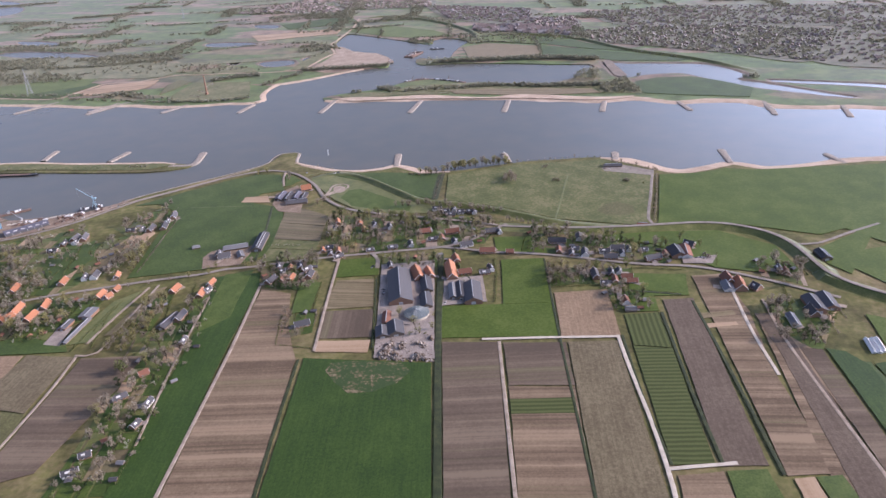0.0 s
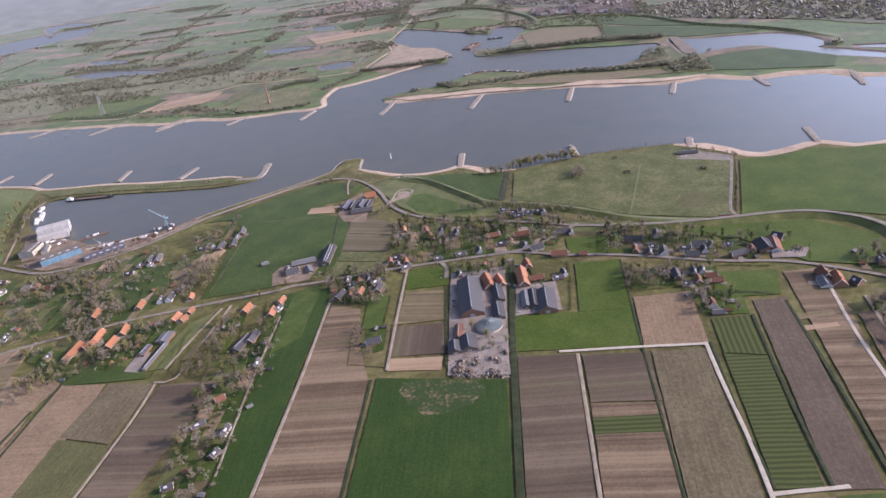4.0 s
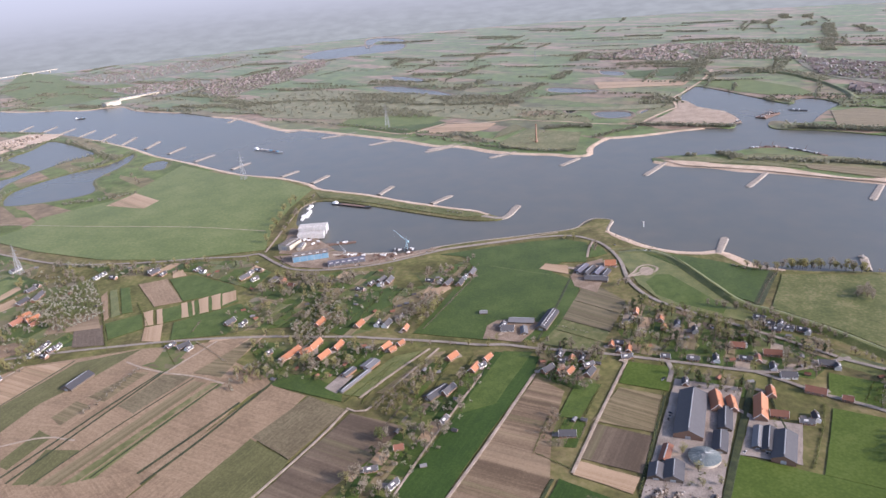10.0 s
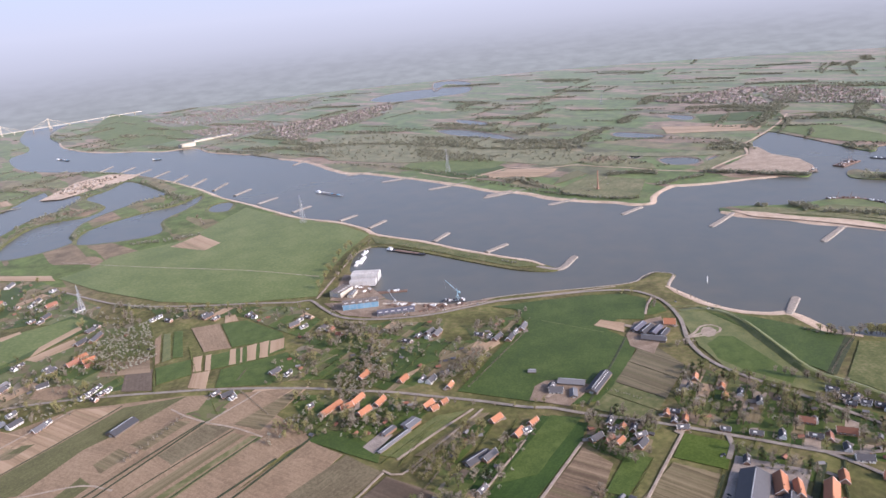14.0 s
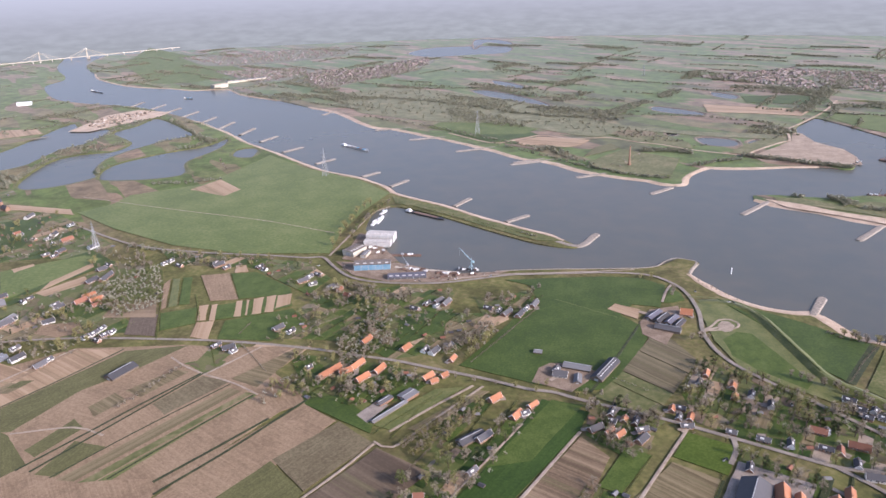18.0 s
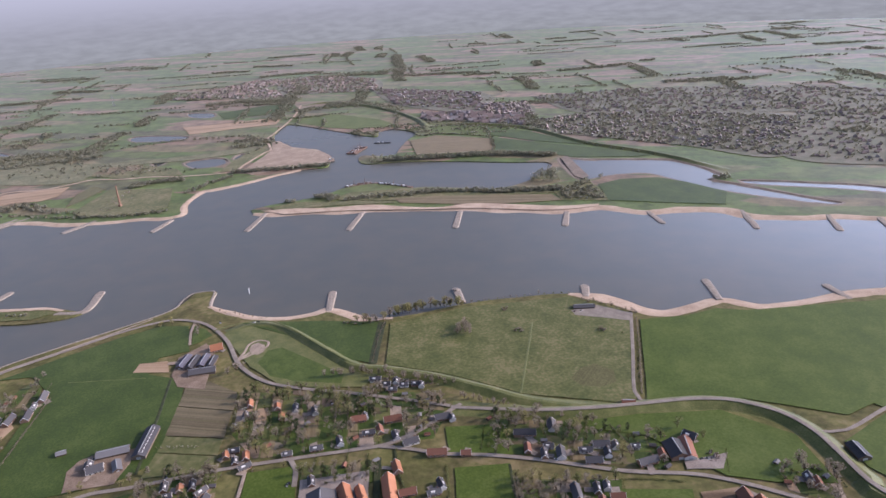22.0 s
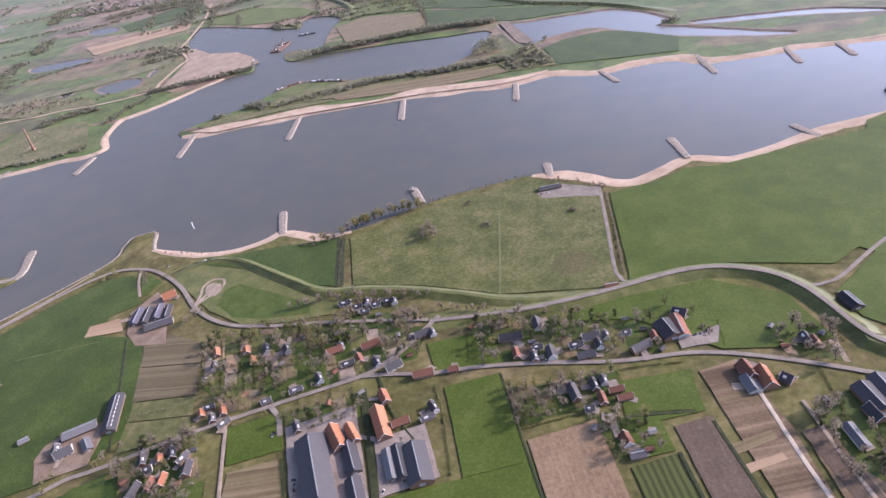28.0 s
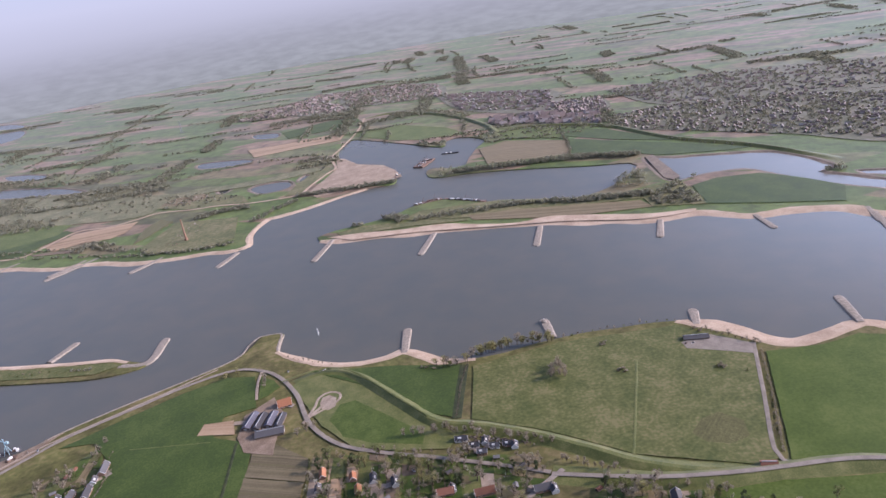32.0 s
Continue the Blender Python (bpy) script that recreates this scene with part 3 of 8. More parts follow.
# ------------------------------------------------------------------ land and water
BANK_WEST = [(-3075, -327), (-2646, -375), (-2419, -323), (-2183, -206), (-1958, -157), (-1751, -135), (-1473, -135), (-1327, -146), (-1229, -146), (-1143, -142), (-1092, -143), (-971, -142), (-887, -139), (-764, -111), (-677, -109), (-617, -121), (-538, -108), (-481, -97), (-390, -91), (-293, -77), (-239, -67), (-202, -67)]
HARBOUR = [(-167, -76), (-188, -96), (-221, -111), (-261, -119), (-356, -132), (-425, -140), (-508, -156), (-552, -178), (-538, -225), (-474, -282), (-454, -289), (-311, -325), (-254, -313), (-217, -290), (-189, -262), (-170, -221), (-125, -162), (-74, -103), (-36, -52), (-32, 4), (-8, 11)]
BANK_MID = [(-3, 9), (12, -36), (41, -53), (81, -65), (119, -66), (151, -59), (175, -47), (185, -34), (208, -43), (232, -55), (252, -56), (282, -46), (312, -34), (348, -11), (373, 2), (406, 17), (440, 27), (473, 38), (507, 44), (536, 33), (570, 17), (599, -3), (628, -10), (654, 2), (682, 22), (703, 36)]
BANK_EAST = [(745, 22), (780, 31), (819, 47), (852, 61), (902, 77), (966, 95)]
SOUTH_WEST = [(-3370, -50), (-3100, -88), (-2744, -53), (-2533, 51), (-2402, 99), (-2321, 207), (-2125, 193), (-1882, 237), (-1681, 245), (-1517, 261), (-1240, 218), (-1157, 243), (-986, 259), (-792, 271), (-646, 263), (-609, 280), (-549, 287), (-480, 281), (-399, 293), (-334, 316), (-285, 323), (-262, 343), (-291, 401), (-304, 494)]
CHANNEL_WEST = [(-288, 507), (-236, 556), (-188, 619), (-143, 666), (-88, 694), (-114, 774), (-152, 828), (-237, 860), (-317, 921), (-368, 1009), (-394, 1097), (-403, 1179), (-326, 1150), (-199, 1076), (-65, 1001), (-70, 1069), (-30, 1090), (42, 1041), (42, 952), (45, 863)]
TONGUE = [(49, 806), (13, 788), (-30, 798), (-33, 764), (1, 718), (92, 736), (217, 737), (338, 728), (425, 729)]
CHANNEL_EAST = [(442, 707), (423, 635), (392, 568), (355, 532), (304, 509), (231, 509), (151, 530), (78, 557), (18, 528), (-10, 479), (-51, 440), (-95, 412), (-127, 374)]
SOUTH_EAST = [(-112, 353), (-51, 362), (8, 373), (75, 386), (153, 396), (222, 397), (279, 405), (328, 406), (395, 407), (462, 397), (553, 418), (622, 393), (685, 412), (770, 408)] + [(800, 379), (867, 371), (930, 382), (1004, 372), (1093, 374)]
LAGOON = [(454, 759), (513, 751), (583, 751), (653, 750), (698, 742), (757, 681), (787, 618), (761, 593), (815, 556), (898, 493), (961, 450), (951, 438), (904, 449), (844, 478), (767, 521), (697, 580), (641, 633), (564, 618), (509, 588), (477, 661)]
east_n = [(1150, 150), (1450, 190), (2000, 250), (3000, 480), (4600, 900)]
east_s = [(1400, 440), (2000, 540), (3000, 800), (4600, 1260)]


def grown(pts):
    return [(q.x, q.y) for q in spline(pts, 14)]


west_far = [(-4700, 420), (-3900, 40)]
BANK_N = [(-4750, 130), (-3900, -120), (-3300, -200)] + BANK_WEST + HARBOUR + BANK_MID + BANK_EAST + east_n
BANK_S = west_far + SOUTH_WEST + CHANNEL_WEST + TONGUE + CHANNEL_EAST + SOUTH_EAST + east_s

PONDS = [
    [(812, 586), (874, 583), (948, 571), (1032, 555), (1116, 503), (1119, 484), (1021, 519), (947, 538), (875, 549), (817, 566)],
    [(-1601, -757), (-1742, -638), (-1990, -448), (-1890, -434), (-1777, -373), (-1630, -476), (-1576, -568), (-1458, -665), (-1464, -755)],
    [(-1282, -704), (-1457, -605), (-1489, -523), (-1466, -452), (-1543, -386), (-1722, -387), (-1788, -300), (-1863, -206), (-1546, -207), (-1502, -239), (-1484, -324), (-1397, -470), (-1272, -542), (-1211, -550), (-1184, -627), (-1206, -701)],
    [(-1211, -550), (-1301, -494), (-1343, -368), (-1343, -249), (-1397, -165), (-1341, -180), (-1269, -247), (-1199, -344), (-1100, -379), (-1082, -424), (-1112, -491), (-1164, -548)],
    [(-1176, -240), (-1238, -199), (-1231, -156), (-1180, -160), (-1128, -209)],
    [(-490, 731), (-466, 770), (-409, 780), (-370, 741), (-381, 701), (-430, 682)],
    [(-377, 777), (-377, 822), (-348, 815), (-335, 767), (-353, 754)],
    [(-549, 699), (-544, 741), (-583, 771), (-586, 736)],
    [(-1681, 1095), (-1497, 1077), (-1418, 1001), (-1577, 1017)],
    [(-1545, 859), (-1473, 910), (-1236, 880), (-1076, 816), (-1189, 807), (-1384, 805)],
    [(-841, 1042), (-702, 1052), (-645, 1019), (-692, 976), (-805, 975)],
    [(-871, 1399), (-771, 1393), (-731, 1313), (-814, 1321)],
    [(-2859, 1497), (-2991, 1808), (-2684, 2091), (-2417, 1849), (-2490, 1642), (-2595, 1450)],
    [(-2718, 1875), (-2956, 2179), (-2706, 2140), (-2796, 2253), (-3040, 2358), (-3167, 2263)],
]
WATERS = [[(q[0], q[1]) for q in grown(BANK_N)] + [(q[0], q[1]) for q in reversed(grown(BANK_S))]]
WATERS += [[(q.x, q.y) for q in spline(p, 20, True)] for p in [LAGOON] + PONDS]

CENTRE, REACH = Vector((480, -850)), 4930.0


def in_water(p):
    return any(inside(p, w) for w in WATERS)


def build_ground():
    """One sheet to the horizon, cut by the banks of the river and the ponds, with a low bank down to the bed."""
    verts, edges = [], []

    def ring(pts):
        k = len(verts)
        verts.extend(Vector(p) for p in pts)
        edges.extend((k + i, k + (i + 1) % len(pts)) for i in range(len(pts)))

    rim = [(CENTRE.x + REACH * math.cos(a * math.pi / 48), CENTRE.y + REACH * math.sin(a * math.pi / 48)) for a in range(96)]
    ring(rim)
    for w in WATERS:
        ring([p for p in w])
    for gx in range(-40, 42):
        for gy in range(-40, 42):
            p = Vector((CENTRE.x + gx * 120 + 7, CENTRE.y + gy * 120 + 5))
            if (p - CENTRE).length < REACH - 60:
                verts.append(p)
    v, e, f, _, _, _ = geometry.delaunay_2d_cdt(verts, edges, [], 1, 0.01)
    land = [t for t in f if not in_water(sum((v[i] for i in t), Vector((0, 0))) / len(t))]
    count = {}
    for t in land:
        for a, b in zip(t, t[1:] + t[:1]):
            count[(a, b)] = 1
    pts = [(p.x, p.y, 0.0) for p in v]
    faces = [tuple(t) for t in land]
    low = {}
    for a, b in count:
        if (b, a) not in count:
            for i in (a, b):
                if i not in low:
                    low[i] = len(pts)
                    pts.append((v[i].x, v[i].y, -3.5))
            faces.append((b, a, low[a], low[b]))
    return tagged(new("ground", mesh_of("ground", pts, faces, "ground")), "flat green and brown polder land to the horizon", "ground", kind="structure")


build_ground()
WL = -1.6
disc = [(CENTRE.x + (REACH + 20) * math.cos(a * math.pi / 48), CENTRE.y + (REACH + 20) * math.sin(a * math.pi / 48), WL) for a in range(96)]
tagged(new("water", mesh_of("water", disc, [tuple(range(96))], "water")), "calm grey-blue river with a faint sheen", "water", kind="structure")


# ------------------------------------------------------------------ beaches and groynes
def beach(pts, width, mat="sand", inner=3.0):
    """Sand that falls from the grass edge into the water; width to the right of the line."""
    line = spline(pts, 9)
    nn = sides(line)
    verts, faces = [], []
    for i, (p, s) in enumerate(zip(line, nn)):
        w = width * (0.75 + 0.5 * noise.noise(p * 0.012)) * min(1, 0.25 + 0.2 * min(i, len(line) - 1 - i))
        for k, (u, z) in enumerate(((inner + random.uniform(0, 3), 0.10), (0, 0.16), (-w * 0.5, -0.75), (-w, -1.75), (-w * 1.25, -3.0))):
            verts.append((p.x + s.x * u, p.y + s.y * u, z))
    for i in range(len(line) - 1):
        for j in range(4):
            a = i * 5 + j
            faces.append((a, a + 5, a + 6, a + 1))
    return tagged(new("beach", mesh_of("beach", verts, faces, mat)), "pale sandy river beach at low water", "beach", kind="structure")


def flip(pts):
    return list(reversed(pts))


def shore(pts, width=5.0, mat="mud"):
    """A soft muddy rim all round a pond, from the grass down into the water."""
    line = spline(pts, 16, True)
    if sum(a.x * b.y - b.x * a.y for a, b in zip(line, line[1:] + line[:1])) < 0:
        line.reverse()
    n, verts, faces = len(line), [], []
    for i, p in enumerate(line):
        d = (line[(i + 1) % n] - line[i - 1]).normalized()
        w = width * (0.6 + 0.9 * abs(noise.noise(p * 0.02)))
        for u, z in ((-4.0 - w * 0.3, 0.06), (0.0, 0.12), (w * 0.6, -0.9), (w * 1.5, -1.75), (w * 1.8, -3.0)):
            verts.append((p.x - d.y * u, p.y + d.x * u, z))
    for i in range(n):
        k = (i + 1) % n
        for j in range(4):
            faces.append((i * 5 + j, k * 5 + j, k * 5 + j + 1, i * 5 + j + 1))
    return tagged(new("shore", mesh_of("shore", verts, faces, mat)), "muddy shore round a pond in the floodplain", "shore", kind="structure")


for pond_ in [LAGOON] + PONDS:
    shore(pond_, 7.0 if pond_ is LAGOON else 5.0, "mud" if pond_[0][1] > 0 else "rough")


beach(flip(BANK_WEST[5:]), 11)
beach(flip(BANK_MID[1:12]), 16)
beach(flip(BANK_MID[18:] + BANK_EAST + east_n[:2]), 25)
beach(SOUTH_EAST, 30)
beach(SOUTH_WEST[8:-2], 15)
beach(SOUTH_WEST[-4:] + CHANNEL_WEST[:4], 12)
beach(SOUTH_WEST[:8], 7)


def groyne(root, tip, width=9.0, hook=None):
    """A low stone dam in the river with a rounded head."""
    a, b = Vector((*root, 0)), Vector((*tip, 0))
    pts = [tuple(a), tuple(a.lerp(b, 0.5)), tuple(b)]
    line = spline(pts if not hook else [tuple(a), (*hook, 0), tuple(b)], 5)
    nn, w = sides(line), width / 2
    bm = bmesh.new()
    rows_ = []
    n = len(line)
    for i, (p, s) in enumerate(zip(line, nn)):
        k = i / (n - 1)
        ww = w * (0.8 + 0.35 * k)
        h = 0.25 - 0.7 * k
        rows_.append([bm.verts.new((p.x + s.x * u + random.uniform(-.3, .3), p.y + s.y * u + random.uniform(-.3, .3), z)) for u, z in ((ww + 3.2, -3), (ww, h), (0, h + 0.25), (-ww, h), (-ww - 3.2, -3))])
    d = (line[-1] - line[-2]).normalized()
    p, s, ww = line[-1], nn[-1], w * 1.15
    for ang in (45, 75):
        c, r = math.cos(radians(ang)), math.sin(radians(ang))
        rows_.append([bm.verts.new((p.x + s.x * u * c + d.x * (abs(q)) * r, p.y + s.y * u * c + d.y * abs(q) * r, z)) for u, q, z in ((ww + 3.2, ww + 3.2, -3), (ww, ww, -0.45), (0, ww, -0.25), (-ww, ww, -0.45), (-ww - 3.2, ww + 3.2, -3))])
    for r1, r2 in zip(rows_, rows_[1:]):
        for j in range(4):
            bm.faces.new((r1[j], r2[j], r2[j + 1], r1[j + 1]))
    return tagged(part("groyne", bm, "stone"), "low stone groyne reaching into the river", "groyne", group="groynes along the river")


for pair in ([(189, -37), (173, 22)], [(366, 5), (349, 47)], [(530, 36), (527, 72)], [(701, 42), (691, 103)], [(861, 57), (843, 98)], [(993, 79), (978, 105)],
             [(-89, 361), (-82, 265)], [(105, 371), (109, 280)], [(292, 384), (299, 301)], [(488, 387), (488, 319)], [(630, 391), (650, 338)], [(787, 404), (792, 347)],
             [(792, 380), (796, 319)], [(919, 383), (919, 315)], [(993, 372), (996, 316)],
             [(-265, 313), (-267, 252)], [(-425, 301), (-447, 237)], [(-609, 301), (-632, 229)], [(-588, 311), (-624, 212)], [(-781, 299), (-814, 202)], [(-967, 284), (-1007, 197)], [(-1136, 289), (-1183, 202)], [(-1545, 277), (-1516, 211)],
             [(-470, -85), (-488, -33)], [(-336, -74), (-337, -22)], [(-667, -99), (-683, -45)], [(-778, -100), (-783, -54)], [(-955, -120), (-966, -65)], [(-1124, -124), (-1139, -63)], [(-1283, -114), (-1317, -50)], [(-1412, -118), (-1473, -47)], [(-1540, -134), (-1615, -53)], [(-1683, -132), (-1743, -61)], [(-1828, -144), (-1893, -65)], [(-1958, -157), (-2010, -86)], [(-2069, -170), (-2131, -101)], [(-2183, -206), (-2254, -140)]):
    groyne(*pair)
gh = [(-208, -81), (-170, -68), (-187, -8)]
groyne(gh[0], gh[2], 10, hook=gh[1])

# ------------------------------------------------------------------ fields
def F(label, mat, pts, **kw):
    nm = {"meadow": "meadow", "lawn": "meadow", "springgrass": "meadow", "pasture": "meadow", "rough": "rough_meadow", "wheat": "wheat_field"}.get(mat, "field")
    return field(pts, mat, name=nm, label=label, **kw)


GREEN = "smooth bright green grass meadow"
WHEAT = "dark green field of young wheat"
SOIL = "ploughed brown field in long strips"
DARK = "freshly ploughed dark brown field"
PALE = "dry pale brown tilled field"
MIX = ["bare1", "bare1", "bare2", "bare2", "bare2", "green1", "green2", "yellow", "blossom", "blossom", "bush", "thorn", "thorn", "dark"]
ORCHARD = ["blossom", "blossom", "green2", "green2", "thorn", "bare2", "yellow", "bush", "bare1"]
BARE = ["bare1", "bare2", "bare2", "thorn", "green2"]
ZONES = [
    ([(160, -233), (286, -239), (398, -245), (392, -291), (324, -314), (267, -334), (227, -343), (188, -311)], 126, MIX, 0.63, 1.49),
    ([(178, -231), (282, -221), (384, -212), (393, -244), (286, -239)], 46, MIX, 0.53, 1.22),
    ([(437, -241), (508, -238), (559, -249), (625, -265), (608, -308), (504, -304), (449, -305)], 84, MIX + ["blossom"], 0.63, 1.35),
    ([(476, -336), (521, -334), (569, -325), (568, -364), (519, -372), (482, -383)], 48, MIX, 0.63, 1.35),
    ([(536, -373), (583, -381), (595, -414), (557, -418)], 23, MIX, 0.63, 1.35),
    ([(699, -275), (748, -291), (748, -336), (705, -321)], 21, BARE, 0.63, 1.35),
    ([(702, -381), (740, -362), (769, -375), (742, -455), (708, -452)], 30, BARE + ["dark", "bare1"], 0.84, 1.76),
    ([(139, -399), (204, -369), (227, -421), (223, -439), (171, -440)], 24, MIX, 0.63, 1.49),
    ([(276, -349), (347, -330), (352, -360), (288, -376)], 25, MIX, 0.63, 1.22),
    ([(105, -441), (108, -430), (166, -569), (193, -680), (208, -752), (161, -768), (146, -707), (108, -603), (105, -518)], 99, MIX, 0.63, 1.49),
    ([(157, -375), (207, -364), (212, -435), (188, -442)], 25, MIX, 0.63, 1.49),
    ([(218, -489), (251, -476), (266, -517), (240, -533)], 12, ["green2", "bush", "bare2"], 0.53, 1.22),
    ([(-162, -586), (-60, -509), (-2, -491), (12, -543), (-42, -578), (-92, -605)], 63, MIX, 0.63, 1.35),
    ([(-282, -478), (-234, -377), (-163, -332), (-96, -403), (-112, -492), (-185, -560), (-212, -593), (-250, -545)], 70, MIX + ["blossom", "bare1"], 0.63, 1.49),
    ([(-188, -495), (-135, -391), (-85, -341), (-56, -330), (-34, -435), (-71, -503), (-129, -513)], 78, MIX, 0.53, 1.22),
    ([(-125, -326), (-95, -235), (-62, -287), (-62, -360)], 31, BARE, 0.63, 1.49),
    ([(-612, -592), (-405, -433), (-323, -437), (-293, -490), (-443, -509), (-537, -597)], 57, MIX, 0.63, 1.35),
    ([(-610, -664), (-537, -615), (-428, -644), (-454, -702), (-522, -725)], 30, ["blossom", "blossom", "green2", "bush"], 0.73, 1.35),
    ([(-1160, -863), (-963, -680), (-691, -644), (-622, -678), (-713, -751), (-763, -861), (-962, -896)], 99, MIX, 0.63, 1.49),
    ([(-639, -924), (-583, -804), (-435, -707), (-341, -710), (-385, -789), (-468, -929)], 84, MIX, 0.63, 1.35),
    ([(-1309, -915), (-1333, -725), (-1175, -719), (-1164, -837), (-1201, -917)], 42, ["bare1", "yellow", "green1"], 0.84, 1.62),
    ([(-112, -573), (-43, -526), (23, -567), (-7, -588), (-81, -625), (-73, -659), (-109, -644)], 46, MIX, 0.63, 1.35),
    ([(50, -492), (76, -474), (101, -564), (86, -578)], 42, ["yellow", "bare2", "thorn"], 0.53, 1.08),
    ([(337, -464), (377, -462), (387, -501), (353, -509)], 14, ["green2", "bush", "yellow"], 0.53, 1.22),
]
for poly, *_ in ZONES:
    F("village gardens with lawns, beds and paths", "garden", poly)
BORDERS = []


def clipped(poly, low, high, axis):
    """The part of a polygon between two values of one axis."""
    for limit, sign in ((low, 1), (high, -1)):
        out = []
        for a, b in zip(poly, poly[1:] + poly[:1]):
            da, db = (a[axis] - limit) * sign, (b[axis] - limit) * sign
            if da >= 0:
                out.append(a)
            if (da >= 0) != (db >= 0):
                k = da / (da - db)
                out.append((a[0] + (b[0] - a[0]) * k, a[1] + (b[1] - a[1]) * k))
        poly = out
        if len(poly) < 3:
            return []
    return poly


PARCELS = {"lawn": "trim bright green garden lawn", "meadow": "green garden grass between hedges", "wheat": "dark green vegetable plot", "stubble": "weedy garden plot with dry stalks", "darksoil": "dark dug garden bed", "palesoil": "pale dug garden bed", "gravel": "gravelled yard between gardens", "verge": "rough grass behind the houses", "olive": "plot of olive-green grass and weeds"}


GREENS = ("lawn",) * 6 + ("meadow",) * 4 + ("stubble", "stubble", "darksoil", "palesoil", "wheat", "gravel", "verge", "verge")
BROWNS = ("lawn",) * 4 + ("meadow", "meadow", "stubble", "stubble", "stubble", "palesoil", "verge", "verge", "verge", "verge", "olive", "olive")


def parcels(poly, turn, seed, wide=(10, 19), deep=(14, 32), keep=0.8, looks=GREENS):
    """Long garden plots side by side across a zone, with borders for hedges between them."""
    rng = random.Random(seed)
    c, q = math.cos(radians(turn)), math.sin(radians(turn))
    flat = [(x * c + y * q, -x * q + y * c) for x, y in poly]
    b, top = min(p[1] for p in flat), max(p[1] for p in flat)
    while b < top - 4:
        w = rng.uniform(*wide)
        column = clipped(flat, b + 0.7, b + w - 0.7, 1)
        if column:
            a, end = min(p[0] for p in column), max(p[0] for p in column)
            BORDERS.append([((u * c - b * q), (u * q + b * c)) for u in (a + 2, (a + end) / 2, end - 2)])
            while a < end - 4:
                d = rng.uniform(*deep)
                cell = clipped(column, a + 0.5, a + d - 0.5, 0)
                size = abs(sum(m[0] * n[1] - n[0] * m[1] for m, n in zip(cell, cell[1:] + cell[:1]))) / 2 if cell else 0
                if size > 50 and rng.random() < keep:
                    kind = rng.choice(looks)
                    F(PARCELS[kind], kind, [(u * c - v * q, u * q + v * c) for u, v in cell])
                a += d
        b += w


for i_, (poly, *_) in enumerate(ZONES):
    if i_ in (17, 20):
        continue
    far_ = i_ in (16, 18, 19)
    parcels(poly, 108 if i_ not in (2, 3, 4, 5, 6) else 99, 500 + i_, (16, 30) if far_ else (10, 19), (30, 60) if far_ else (14, 32), looks=GREENS if i_ < 12 else BROWNS)
F(WHEAT, "wheat", [(277, -560), (336, -552), (399, -544), (455, -733), (396, -747), (331, -763)])
F(WHEAT, "wheat", [(102, -428), (149, -409), (163, -438), (195, -563), (258, -782), (219, -796), (149, -553)])
F(SOIL, "soil", [(170, -446), (208, -449), (240, -517), (271, -565), (326, -762), (259, -782), (205, -580)], along=True)
F(SOIL, "stubble", [(248, -412), (292, -399), (311, -458), (256, -475)], along=True)
F(DARK, "darksoil", [(258, -478), (312, -463), (328, -514), (276, -528)], along=True)
F(PALE, "palesoil", [(277, -531), (329, -519), (334, -540), (283, -549)])
F(GREEN, "springgrass", [(231, -364), (275, -347), (290, -391), (244, -405)])
F(GREEN, "lawn", [(207, -426), (231, -418), (246, -480), (227, -488)])
F(GREEN, "springgrass", [(381, -444), (495, -416), (509, -478), (395, -503)])
F(GREEN, "springgrass", [(421, -331), (470, -318), (492, -417), (443, -429)])
F(PALE, "plainsoil", [(492, -396), (546, -379), (565, -465), (510, -479)])
F(DARK, "darksoil", [(399, -509), (452, -499), (509, -719), (462, -729)], along=True)
F(DARK, "darksoil", [(457, -499), (515, -487), (531, -551), (475, -563)], along=True)
F(SOIL, "soil", [(475, -564), (531, -553), (566, -709), (513, -719)], along=True)
F("brown field with a first green of seedlings", "olivesoil", [(517, -486), (562, -475), (610, -671), (567, -709)])
F("green ridged crop field with dark furrows", "ribs", [(566, -427), (599, -417), (612, -478), (577, -480)])
F("green ridged crop field with dark furrows", "ribs", [(577, -481), (612, -479), (641, -624), (610, -632)], along=True)
F(DARK, "plaindark", [(603, -391), (633, -382), (678, -618), (646, -626)])
F(SOIL, "soil", [(633, -334), (665, -323), (685, -398), (697, -502), (724, -616), (689, -626)], along=True)
F(SOIL, "soil", [(690, -403), (710, -404), (719, -462), (759, -658), (723, -658)], along=True)
F(SOIL, "soil", [(712, -434), (732, -455), (773, -593), (766, -640)])
F(GREEN, "springgrass", [(567, -339), (627, -331), (629, -377), (569, -390)])
F(GREEN, "meadow", [(748, -471), (777, -468), (790, -507), (777, -571)])
F("paved drive to a lone house", "yard", [(551, -372), (561, -375), (563, -398), (558, -399), (556, -384), (550, -380)])
F("mown garden of a lone house", "springgrass", [(564, -384), (594, -382), (600, -414), (574, -420)])
F("pale tilled band across a field", "palesoil", [(643, -430), (671, -421), (673, -427), (644, -438)])
F("pale tilled band across a field", "stubble", [(639, -411), (670, -400), (672, -408), (640, -421)])
F("faint trodden line across the grass", "verge", [(-56.2, -243.2), (-55.8, -244.8), (33.2, -224.8), (32.8, -223.2)], z=0.05)
F("faint trodden line across the grass", "verge", [(735.9, -30.3), (734.1, -29.7), (681.1, -185.7), (682.9, -186.3)], z=0.05)
F(GREEN, "lawn", [(648, -630), (676, -622), (688, -661), (654, -665)])
